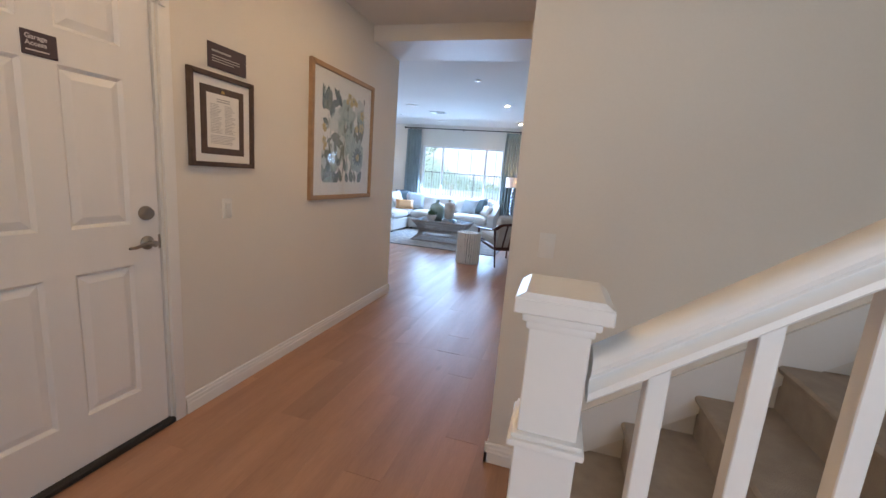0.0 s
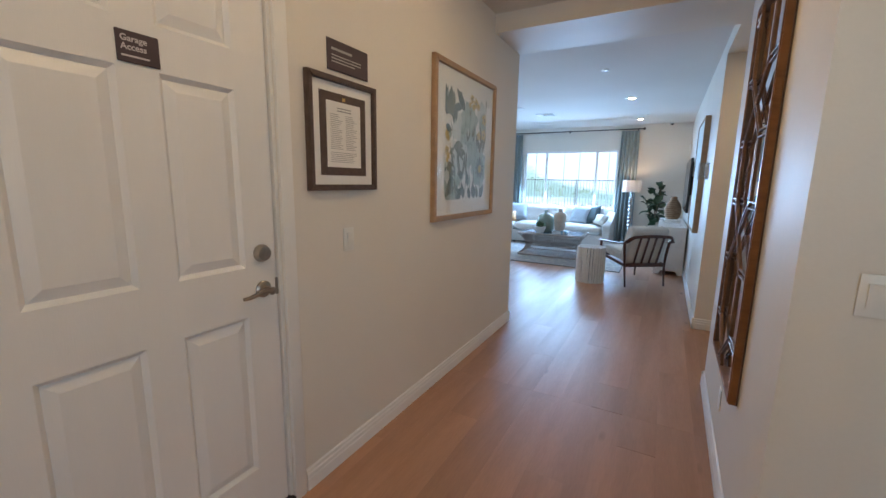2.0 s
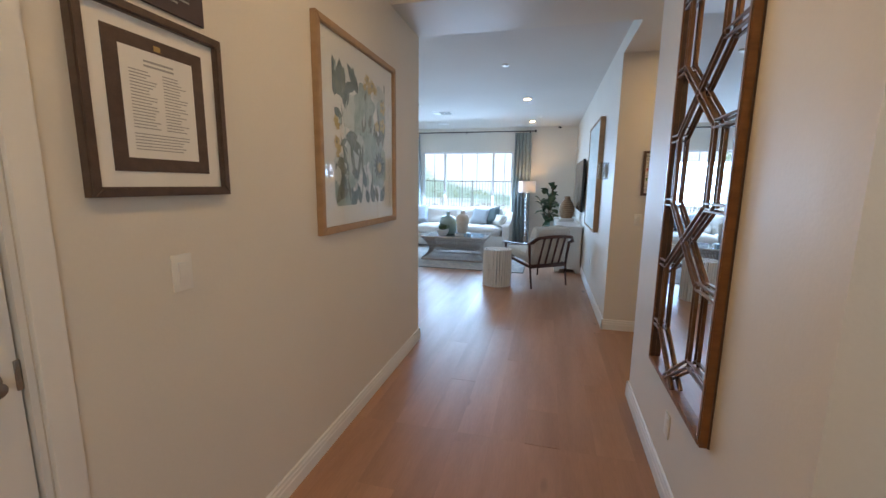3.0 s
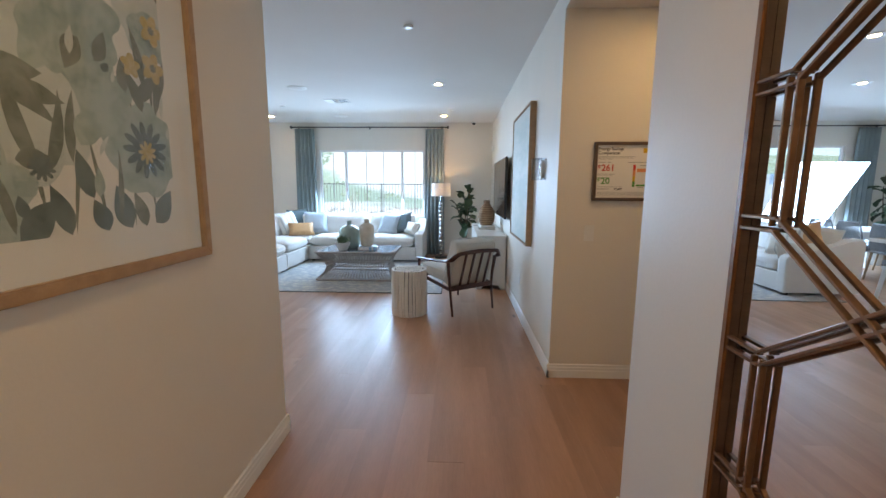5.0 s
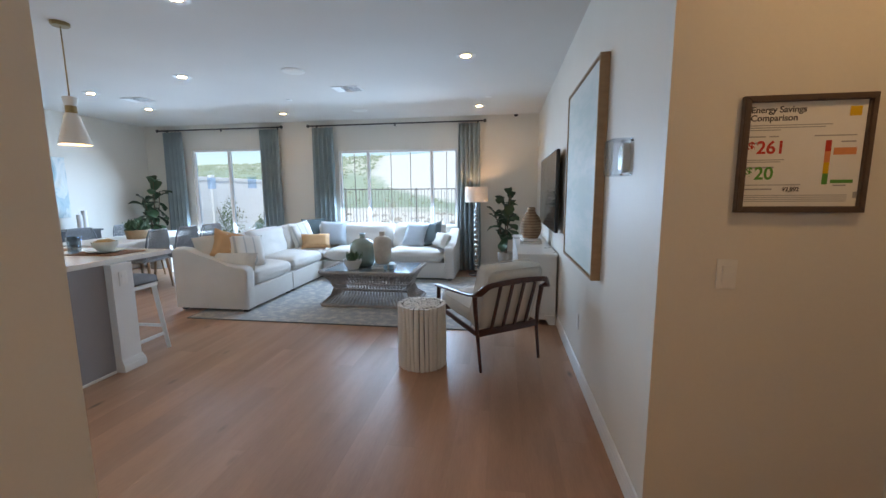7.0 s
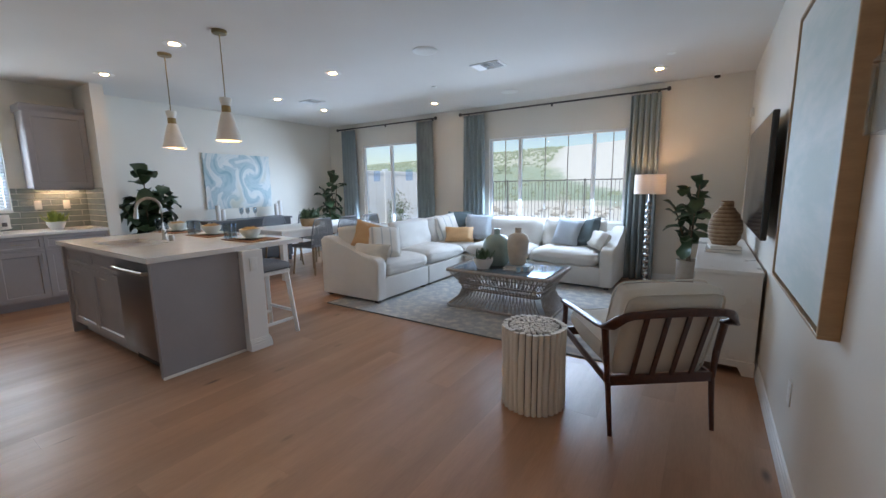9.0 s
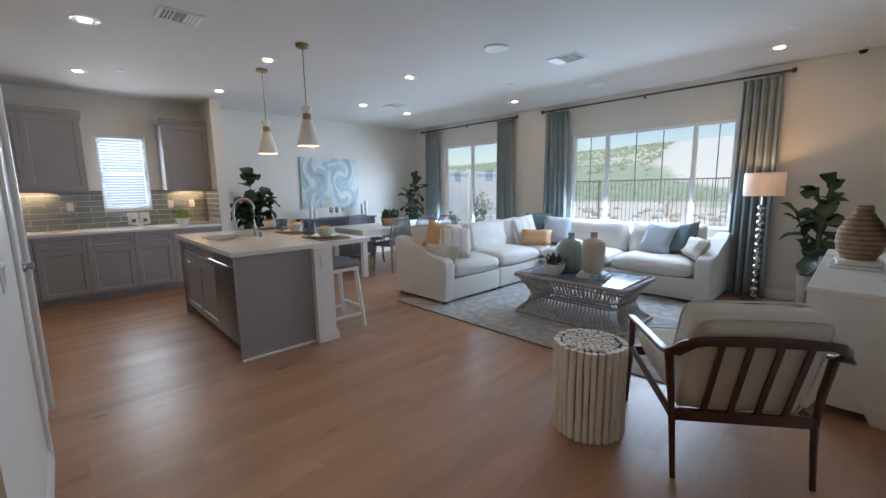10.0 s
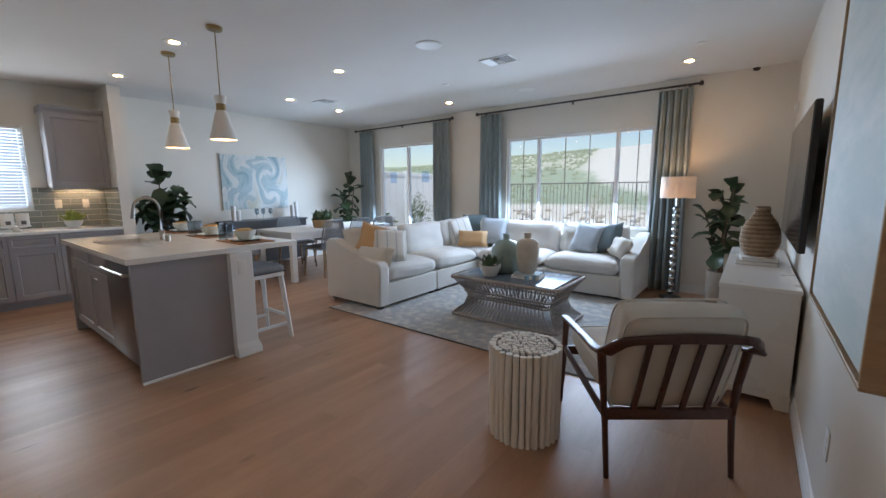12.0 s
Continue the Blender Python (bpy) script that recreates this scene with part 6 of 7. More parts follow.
for y1, y0 in zip(base_y, base_y[1:]):
    t = thing("base_cabinet", "grey shaker base cabinet with a drawer above a door", "cabinet", pose(0, 0, 0), group="kitchen base cabinets")
    part("carcass", B(-5.945, y0 + 0.001, 0.10, KX - 0.018, y1 - 0.001, 0.875), CAB, t, smooth=None)
    part("toe_kick", B(-5.945, y0 + 0.001, 0.0, KX - 0.08, y1 - 0.001, 0.10), CAB, t, smooth=None)
    shaker(t, (y0 + 0.003, y1 - 0.003), (0.705, 0.865), lambda u, v: (KX, u, v), "drawer_front", ((KX, (y0 + y1) / 2 - 0.06, 0.785), (KX, (y0 + y1) / 2 + 0.06, 0.785), (1, 0, 0)))
    shaker(t, (y0 + 0.003, y1 - 0.003), (0.108, 0.698), lambda u, v: (KX, u, v), "door", ((KX, y1 - 0.035, 0.54), (KX, y1 - 0.035, 0.66), (1, 0, 0)))
ctp = thing("kitchen_worktop", "long white quartz worktop on the wall cabinets", "countertop", pose(0, 0, 0))
part("slab", B(-5.948, -1.275, 0.8755, -5.305, 1.948, 0.912, 0.004, 2), QUARTZ, ctp)
for y0, y1, nd in ((-1.2, -0.60, 2), (-0.60, 0.50, 2), (1.36, 1.945, 1)):
    t = thing("wall_cabinet", "grey shaker wall cabinet with crown moulding", "cabinet", pose(0, 0, 0), group="kitchen wall cabinets")
    part("carcass", B(-5.948, y0 + 0.001, 1.435, -5.628, y1 - 0.001, 2.36), CAB, t, smooth=None)
    part("light_rail", B(-5.632, y0 + 0.001, 1.412, -5.612, y1 - 0.001, 1.4349), CAB, t, smooth=None)
    st_ = (y1 - y0) / nd
    for k in range(nd):
        shaker(t, (y0 + k * st_ + 0.003, y0 + (k + 1) * st_ - 0.003), (1.438, 2.357), lambda u, v: (-5.608, u, v), "door")
    bm = bmesh.new()
    extrude_outline(bm, [(-5.948, 2.36), (-5.606, 2.36), (-5.600, 2.375), (-5.580, 2.40), (-5.565, 2.43), (-5.565, 2.44), (-5.948, 2.44)], (y0 - 0.022, y1 - 0.0005 + (0.022 if y1 < 1.5 else 0)), "y")
    part("crown_moulding", bm, CAB, t, smooth=None)
for y in (-0.05, 1.65):
    lg = thing("cabinet_light", "slim warm light under the wall cabinet", "under-cabinet light", pose(-5.86, y, 1.4345))
    part("housing", B(-0.03, -0.2, -0.012, 0.03, 0.2, -0.0005, 0.002), TRIM, lg)
    part("lens", B(-0.022, -0.19, -0.0135, 0.022, 0.19, -0.0122), glow("strip_lens", (1.0, 0.74, 0.52), 26.0), lg, "glowing strip")
for y in (0.30, 1.44, 1.72):
    t = thing("wall_outlet", "white outlet on the tiled splashback", "outlet", Matrix(((0, 0, 1, -5.935), (1, 0, 0, y), (0, 1, 0, 1.22), (0, 0, 0, 1))))
    part("plate", B(-0.036, -0.057, 0.0, 0.036, 0.057, 0.006, 0.003, 2), PLATE, t)
    for k in (-0.02, 0.02):
        part("socket", B(-0.014, k - 0.014, 0.006, 0.014, k + 0.014, 0.0075, 0.0005), TRIM, t)
# kitchen window with blinds
kw = tagged(new("window_4"), "small white kitchen window", "window", kind="structure")
for y0, y1, z0, z1 in ((0.655, 0.70, 1.16, 2.2), (1.16, 1.205, 1.16, 2.2), (0.70, 1.16, 1.16, 1.205), (0.70, 1.16, 2.155, 2.2), (0.70, 1.16, 1.66, 1.70)):
    part("window_frame", B(-6.03, y0, z0, -5.99, y1, z1, 0.002), VINYL, kw)
g = part("pane", B(-6.012, 0.70, 1.205, -6.006, 1.16, 2.155), BLUEPANE, kw, smooth=None)
g.visible_shadow = False
bl = thing("window_blind", "white slatted blind over the kitchen window", "blind", pose(-5.965, 0.93, 0))
part("head_rail", B(-0.025, -0.265, 2.155, 0.02, 0.265, 2.195, 0.003), TRIM, bl)
SLAT = bpy.data.materials.new("blind_slat")
SLAT.use_nodes = True
n, l = SLAT.node_tree.nodes, SLAT.node_tree.links
tb, mb = n.new("ShaderNodeBsdfTranslucent"), n.new("ShaderNodeMixShader")
n["Principled BSDF"].inputs["Base Color"].default_value = (0.86, 0.86, 0.86, 1)
tb.inputs["Color"].default_value = (0.9, 0.92, 0.95, 1)
mb.inputs[0].default_value = 0.6
l.new(n["Principled BSDF"].outputs[0], mb.inputs[1])
l.new(tb.outputs[0], mb.inputs[2])
l.new(mb.outputs[0], n["Material Output"].inputs["Surface"])
sm_ = bmesh.new()
extrude_outline(sm_, [(-0.021, -0.0035), (0.021, 0.0025), (0.021, 0.005), (-0.021, -0.001)], (-0.262, 0.262), "y")
sme = mesh_of("slat", sm_, SLAT)
for k in range(25):
    o = new("slat", sme)
    o.parent = bl
    o.matrix_local = pose(0, 0, 1.185 + k * 0.0385)
for y in (-0.17, 0.17):
    part("cord", rod(bmesh.new(), (0.022, y, 1.18), (0.022, y, 2.16), 0.0015, n=5), TRIM, bl)
part("bottom_rail", B(-0.02, -0.262, 1.163, 0.02, 0.262, 1.176, 0.002), TRIM, bl)
# worktop things
ds = thing("cake_stand", "white footed tray with two lettered mugs", "tray", pose(-5.62, 0.99, 0.912))
part("plate", lathe(bmesh.new(), [(0.05, 0), (0.045, 0.01), (0.02, 0.03), (0.13, 0.05), (0.135, 0.06), (0.12, 0.058), (0, 0.055)], 24), CERAM, ds)
for k, y in enumerate((0.925, 1.055)):
    mg = thing("mug", "white mug with dark print on the footed tray", "mug", pose(-5.62, y, 0.9712, 0, 0, 0), group="mugs")
    part("body", lathe(bmesh.new(), [(0, 0), (0.054, 0), (0.058, 0.006), (0.058, 0.15), (0.055, 0.15), (0.052, 0.012), (0, 0.012)], 24), CERAM, mg)
    part("print", B(0.053, -0.022, 0.02, 0.0586, 0.022, 0.065), INK, mg, "dark printed mark", smooth=None)
    part("handle", tube(bmesh.new(), [(-0.04, 0.038, 0.115), (-0.058, 0.05, 0.11), (-0.062, 0.053, 0.07), (-0.056, 0.048, 0.04), (-0.04, 0.038, 0.03)], 0.006, 6), CERAM, mg)
LIME = mat("yellow_green_leaf", (0.30, 0.34, 0.06), (0.20, 0.26, 0.05), 0.5, scale=20, rand=0.2)
potted_succulent(-5.60, 1.51, 0.912, 0.095, "small bright green plant in a white pot on the worktop", 15, 0.11, 60, LIME)

# island
IX0, IX1 = -3.93, -1.945
isl = thing("kitchen_island", "grey kitchen island with a white pony wall behind", "kitchen island", pose(0, 0, 0))
part("end_panel", B(-1.99, 1.135, 0.0, -1.945, 1.775, 0.875, 0.002), CAB, isl, "grey painted end panel")
part("end_panel", B(IX0, 1.135, 0.0, IX0 + 0.04, 1.775, 0.875, 0.002), CAB, isl, "grey painted end panel")
part("shoe_moulding", B(-1.945, 1.130, 0.0, -1.930, 1.765, 0.022, 0.004), TRIM, isl, "white shoe moulding")
part("carcass", B(IX0 + 0.04, 1.20, 0.10, -2.63, 1.775, 0.875), CAB, isl, smooth=None)
part("toe_kick", B(IX0 + 0.04, 1.235, 0.0, -1.99, 1.77, 0.10), CAB, isl, smooth=None)
xs = [-2.632, -3.26, -3.888]
for x1, x0 in zip(xs, xs[1:]):
    shaker(isl, (x0 + 0.003, x1 - 0.003), (0.705, 0.865), lambda u, v: (u, 1.175, v), "drawer_front")
    shaker(isl, (x0 + 0.003, x1 - 0.003), (0.108, 0.698), lambda u, v: (u, 1.175, v), "door", (((x0 + x1) / 2 - 0.06, 1.175, 0.64), ((x0 + x1) / 2 + 0.06, 1.175, 0.64), (0, -1, 0)))
part("pony_wall", B(IX0, 1.775, 0.0, -1.885, 1.955, 0.874, 0.003), TRIM, isl, "white painted pony wall")
bm = bmesh.new()
for h0, h1, o in ((0.0, 0.055, 0.020), (0.055, 0.075, 0.016), (0.075, 0.09, 0.010), (0.09, 0.102, 0.006)):
    box(bm, IX0, 1.775 - 0.001, h0, -1.885 + o, 1.955 + o, h1, 0.002)
part("pony_base", bm, TRIM, isl, "white moulded base")
wt = thing("island_worktop", "thick white quartz island worktop with an undermount sink", "countertop", pose(0, 0, 0))
bm = bmesh.new()
SX0, SX1, SY0, SY1 = -3.42, -2.72, 1.24, 1.60
for a, b, c, d in ((IX0 - 0.02, 1.11, SX0, 2.40), (SX1, 1.11, -1.925, 2.40), (SX0, 1.11, SX1, SY0), (SX0, SY1, SX1, 2.40)):
    box(bm, a, b, 0.876, c, d, 0.915)
bmesh.ops.remove_doubles(bm, verts=bm.verts, dist=0.0005)
part("slab", bm, QUARTZ, wt, smooth=None)
bm = bmesh.new()
for a, b, c, d, z0, z1 in ((SX0, SY0, SX1, SY1, 0.68, 0.69), (SX0 - 0.01, SY0, SX0, SY1, 0.68, 0.8755), (SX1, SY0, SX1 + 0.01, SY1, 0.68, 0.8755), (SX0, SY0 - 0.01, SX1, SY0, 0.68, 0.8755), (SX0, SY1, SX1, SY1 + 0.01, 0.68, 0.8755)):
    box(bm, a, b, z0, c, d, z1)
part("sink_bowl", bm, CERAM, wt, "white sink bowl", smooth=None)
dw = thing("dishwasher", "stainless steel dishwasher set in the island", "dishwasher", pose(-2.31, 1.17, 0))
part("door", B(-0.315, -0.022, 0.11, 0.315, 0.03, 0.865, 0.006, 2), STEEL, dw, "brushed stainless door")
part("kick_plate", B(-0.315, 0.05, 0.0, 0.315, 0.065, 0.10), BLACK, dw)
part("body", B(-0.31, 0.03, 0.10, 0.31, 0.59, 0.865), DARKGREY, dw, smooth=None)
bm = tube(bmesh.new(), [(-0.28, -0.022, 0.79), (-0.275, -0.055, 0.79), (0, -0.062, 0.79), (0.275, -0.055, 0.79), (0.28, -0.022, 0.79)], 0.013, 10)
part("handle", bm, NICKEL, dw, "brushed metal bar handle")
t = thing("wall_outlet", "white outlet on the island pony wall", "outlet", Matrix(((0, 0, 1, -1.885), (1, 0, 0, 1.865), (0, 1, 0, 0.755), (0, 0, 0, 1))))
part("plate", B(-0.036, -0.057, 0.0, 0.036, 0.057, 0.006, 0.003, 2), PLATE, t)
part("socket", B(-0.017, -0.034, 0.006, 0.017, 0.034, 0.0075, 0.0005), TRIM, t)
fa = thing("kitchen_faucet", "brushed nickel gooseneck faucet on the island", "faucet", pose(-3.03, 1.68, 0.915))
part("base", lathe(bmesh.new(), [(0.028, 0), (0.028, 0.006), (0.021, 0.012), (0.019, 0.09), (0.016, 0.10), (0, 0.10)], 18), NICKEL, fa)
pts = [(0, 0, 0.09), (0, 0, 0.30)] + [(0, -0.10 + 0.10 * math.cos(a * math.pi / 10), 0.30 + 0.10 * math.sin(a * math.pi / 10)) for a in range(1, 11)]
part("spout", tube(bmesh.new(), pts, 0.013, 12), NICKEL, fa)
part("spray_head", rod(bmesh.new(), (0, -0.20, 0.305), (0, -0.212, 0.215), 0.015, 0.020, 14), NICKEL, fa)
part("lever", tube(bmesh.new(), [(0.018, 0, 0.06), (0.04, 0, 0.065), (0.075, 0, 0.10)], 0.007, 8), NICKEL, fa)
sp = thing("soap_dispenser", "small brushed nickel air gap cap by the sink", "fixture", pose(-2.88, 1.68, 0.915))
part("cap", lathe(bmesh.new(), [(0.022, 0), (0.022, 0.045), (0.018, 0.055), (0, 0.057)], 16), NICKEL, sp)

# place settings
MATW = mat("rust_placemat", (0.30, 0.13, 0.06), (0.20, 0.085, 0.04), 0.9, scale=20, fine=140, bump=0.5)
PLATEC = mat("pale_stoneware", (0.66, 0.70, 0.66), (0.60, 0.64, 0.60), 0.35, scale=10, bump=0.02)
FOOD = mat("golden_pasta", (0.52, 0.34, 0.14), (0.36, 0.22, 0.09), 0.7, scale=40, fine=160, bump=0.5)
CLEARG = pane_glass("drinking_glass", (0.74, 0.78, 0.80), 0.95)
for k, (x, y) in enumerate(((-2.28, 2.10), (-3.02, 2.12), (-3.76, 2.12))):
    pm = thing("placemat", "rust woven rectangular placemat on the island", "placemat", pose(x, y, 0.9152), group="place settings")
    part("weave", B(-0.23, -0.16, 0, 0.23, 0.16, 0.008, 0.003), MATW, pm)
    pt = thing("plate", "pale stoneware dinner plate on a placemat", "plate", pose(x, y, 0.9233), group="place settings")
    part("dish", lathe(bmesh.new(), [(0, 0), (0.08, 0), (0.13, 0.014), (0.135, 0.018), (0.128, 0.018), (0.08, 0.006), (0, 0.006)], 28), PLATEC, pt)
    bo = thing("bowl", "pale stoneware bowl filled with food", "bowl", pose(x, y, 0.9296), group="place settings")
    part("shell", lathe(bmesh.new(), [(0, 0), (0.048, 0), (0.053, 0.006), (0.088, 0.05), (0.096, 0.088), (0.091, 0.088), (0.08, 0.05), (0.0, 0.02)], 28), PLATEC, bo)
    bm = bmesh.new()
    lathe(bm, [(0.087, 0.072), (0.07, 0.090), (0.035, 0.104), (0, 0.106)], 18)
    for v in bm.verts:
        v.co += 0.009 * noise.noise_vector(v.co * 60)
    part("food", bm, FOOD, bo, "golden food")
    for gx, gy in ((x - 0.19, y - 0.11), (x - 0.27, y - 0.02)):
        solid("drinking_glass", lathe(bmesh.new(), [(0, 0), (0.035, 0), (0.040, 0.145), (0.037, 0.145), (0.032, 0.016), (0, 0.016)], 20), CLEARG, "clear straight drinking glass beside a placemat", "glass", pose(gx, gy, 0.9234 if gx > x - 0.2 else 0.9153), "place settings")

# pendants
PWHITE = mat("matte_white_metal", (0.74, 0.71, 0.66), (0.70, 0.67, 0.62), 0.5, scale=8, bump=0.02)
AGED = mat("aged_brass", (0.38, 0.27, 0.14), (0.28, 0.20, 0.10), 0.35, 1.0, scale=20, bump=0.02)
for x in (-3.36, -2.33):
    t = thing("pendant_light", "white hourglass pendant lamp with brass band", "pendant light", pose(x, 2.005, 0), group="island pendants")
    part("canopy", lathe(bmesh.new(), [(0, CZ), (0.062, CZ), (0.062, CZ - 0.02), (0.055, CZ - 0.027), (0, CZ - 0.028)], 24), AGED, t)
    part("stem", rod(bmesh.new(), (0, 0, 2.18), (0, 0, CZ - 0.02), 0.005, n=8), AGED, t)
    part("collar", lathe(bmesh.new(), [(0.0, 2.185), (0.046, 2.185), (0.050, 2.175), (0.036, 2.115), (0, 2.115)], 24), PWHITE, t, "white flared collar")
    part("band", lathe(bmesh.new(), [(0.0, 2.116), (0.037, 2.116), (0.039, 2.06), (0, 2.06)], 24), AGED, t, "brass band")
    part("shade", lathe(bmesh.new(), [(0.038, 2.061), (0.05, 2.04), (0.108, 1.815), (0.105, 1.815), (0.047, 2.035), (0.0, 2.05)], 32), PWHITE, t, "white conical shade", 50)
    part("bulb", lathe(bmesh.new(), [(0.0, 1.86), (0.03, 1.87), (0.036, 1.90), (0.02, 1.94), (0.014, 1.98), (0, 1.98)], 14), glow("pendant_bulb", (1.0, 0.72, 0.42), 40.0), t, "glowing bulb")


# bar stools
STOOLW = mat("white_stool_paint", (0.76, 0.75, 0.72), (0.70, 0.69, 0.66), 0.4, scale=8, bump=0.03)
GREYFAB = mat("grey_upholstery", (0.26, 0.26, 0.27), (0.20, 0.20, 0.21), 0.9, scale=10, fine=240, bump=0.3)


def bar_stool(m):
    t = thing("bar_stool", "white bar stool with grey nailhead-trimmed seat", "bar stool", m, group="bar stools")
    part("seat", cushion(bmesh.new(), 0.40, 0.34, 0.09, (0, 0, 0.665), 0.35, None, 51, 8, 0.003), GREYFAB, t, "grey upholstered seat", 180)
    part("seat_frame", B(-0.19, -0.16, 0.595, 0.19, 0.16, 0.63, 0.004), STOOLW, t)
    bm = bmesh.new()
    for k in range(15):
        for s in (-1, 1):
            bmesh.ops.create_icosphere(bm, subdivisions=1, radius=0.006, matrix=Matrix.Translation((-0.182 + k * 0.026, s * 0.167, 0.64)))
    for k in range(12):
        for s in (-1, 1):
            bmesh.ops.create_icosphere(bm, subdivisions=1, radius=0.006, matrix=Matrix.Translation((s * 0.197, -0.15 + k * 0.027, 0.64)))
    tagged(part("nailheads", bm, DARKGREY, t, "dark nailheads"), kind="stuff")
    for sx in (-1, 1):
        for sy in (-1, 1):
            bm = bmesh.new()
            top, bot = Vector((sx * 0.165, sy * 0.135, 0.60)), Vector((sx * 0.215, sy * 0.18, 0))
            d = bot - top
            bmesh.ops.create_cone(bm, cap_ends=True, segments=4, radius1=0.021, radius2=0.027, depth=d.length, matrix=Matrix.Translation((top + bot) / 2) @ d.to_track_quat("-Z", "X").to_matrix().to_4x4() @ pose(0, 0, 0, 0, 0, 45))
            part("leg", bm, STOOLW, t, smooth=None)
    for s in (-1, 1):
        part("stretcher", B(-0.2, s * 0.164 - 0.011, 0.20, 0.2, s * 0.164 + 0.011, 0.225, 0.002), STOOLW, t, smooth=None)
        part("stretcher", B(s * 0.197 - 0.011, -0.165, 0.13, s * 0.197 + 0.011, 0.165, 0.155, 0.002), STOOLW, t, smooth=None)
    return t


bs = bar_stool(pose(-2.19, 2.14, 0))
for x in (-2.98, -3.77):
    copy_thing(bs, pose(x, 2.14, 0))

# ---- dining ----
dt = thing("dining_table", "long white dining table with square legs", "dining table", pose(-4.47, 4.62, 0))
part("tabletop", B(-0.50, -1.02, 0.715, 0.50, 1.02, 0.76, 0.004, 2), STOOLW, dt)
part("apron", B(-0.45, -0.97, 0.63, 0.45, 0.97, 0.7145), STOOLW, dt, smooth=None)
for x in (-0.455, 0.455):
    for y in (-0.975, 0.975):
        part("leg", B(x - 0.04, y - 0.04, 0, x + 0.04, y + 0.04, 0.7148, 0.003), STOOLW, dt)
ROPE = mat("grey_rope", (0.25, 0.26, 0.27), (0.18, 0.187, 0.195), 0.8, scale=30, fine=200, bump=0.4)
WOODLEG = mat("oak_leg", (0.33, 0.20, 0.11), None, 0.5, scale=10)


def dining_chair(m):
    t = thing("dining_chair", "grey woven rope dining chair with wooden legs", "dining chair", m, group="dining chairs")
    rim = []
    for i in range(13):
        a = math.pi * i / 12
        x = -0.25 * math.cos(a)
        z = 0.50 + 0.40 * min(1, math.sin(a) * 1.55)
        rim.append((x, -0.20 - 0.06 * math.sin(a), z))
    part("back_rim", tube(bmesh.new(), rim, 0.012, 8), ROPE, t)
    for k in range(24):
        u = (k + 0.5) / 24
        x = -0.235 + 0.47 * u
        s = math.sin(math.acos(max(-1, min(1, -x / 0.25))))
        z = 0.50 + 0.40 * min(1, s * 1.55)
        part("rope", tube(bmesh.new(), [(x * 0.9, -0.20, 0.47), (x, -0.235, 0.66), (x, -0.20 - 0.06 * s, z)], 0.006, 5), ROPE, t)
    part("seat", cushion(bmesh.new(), 0.50, 0.47, 0.06, (0, 0.02, 0.465), 0.3, None, 61, 6, 0.002), ROPE, t, "grey woven seat", 180)
    part("seat_rim", tube(bmesh.new(), [(-0.25, -0.2, 0.455), (-0.25, 0.2, 0.455), (-0.2, 0.25, 0.455), (0.2, 0.25, 0.455), (0.25, 0.2, 0.455), (0.25, -0.2, 0.455)], 0.014, 8), ROPE, t)
    for sx in (-1, 1):
        for sy in (-1, 1):
            part("leg", rod(bmesh.new(), (sx * 0.235, sy * 0.225, 0), (sx * 0.20, sy * 0.19, 0.45), 0.014, 0.019, 10), WOODLEG, t, "light wooden leg")
    return t


dcs = dining_chair(pose(-4.14, 4.29, 0, 0, 0, 99))
for x, y, r in ((-4.14, 4.88, 91), (-4.12, 5.42, 85), (-5.07, 4.38, -90), (-5.07, 5.13, -88), (-4.64, 3.18, -30)):
    copy_thing(dcs, pose(x, y, 0, 0, 0, r))
pb = thing("planter_box", "green succulents in a low tan planter on the dining table", "plant", pose(-4.33, 4.42, 0.7605))
bm = lathe(bmesh.new(), [(0, 0), (0.115, 0), (0.125, 0.008), (0.142, 0.12), (0.140, 0.13), (0.130, 0.13), (0.125, 0.10), (0, 0.10)], 32)
for v in bm.verts:
    v.co.y *= 1.28
part("box", bm, LIGHTWOOD, pb, "oval tan planter", 45)
bm = lathe(bmesh.new(), [(0.126, 0.104), (0, 0.125)], 24)
for v in bm.verts:
    v.co.y *= 1.28
part("soil", bm, SOIL, pb, smooth=None)
lm = mesh_of("leaf", small_leaf(0.12, 0.05), SUCC, 60)
rnd = random.Random(77)
for k in range(110):
    o = new("leaf", lm)
    o.parent = pb
    o.matrix_local = pose(rnd.uniform(-0.09, 0.09), rnd.uniform(-0.13, 0.13), rnd.uniform(0.11, 0.16), 0, -rnd.uniform(5, 80), rnd.uniform(0, 360)) @ Matrix.Scale(rnd.uniform(0.7, 1.35), 4)
sb = thing("sideboard", "dark grey sideboard against the dining wall", "sideboard", pose(-5.94, 4.16, 0))
DGREY = mat("charcoal_paint", (0.10, 0.105, 0.11), (0.085, 0.09, 0.095), 0.45, scale=6)
part("body", B(0.005, -0.75, 0.10, 0.40, 0.75, 0.83, 0.004), DGREY, sb)
part("top", B(0, -0.77, 0.8305, 0.43, 0.77, 0.86, 0.003), DGREY, sb)
for k in range(3):
    y0 = -0.74 + k * 0.495
    bm = bmesh.new()
    panelled(bm, (y0, y0 + 0.485), (0.12, 0.82), {(0, 0)}, lambda u, v: (0.402, u, v), (0.05, 0), (0.004, -0.006))
    part("door", bm, DGREY, sb, smooth=None)
for y in (-0.70, 0.70):
    for x in (0.04, 0.36):
        part("foot", B(x - 0.025, y - 0.025, 0, x + 0.025, y + 0.025, 0.10), DGREY, sb)
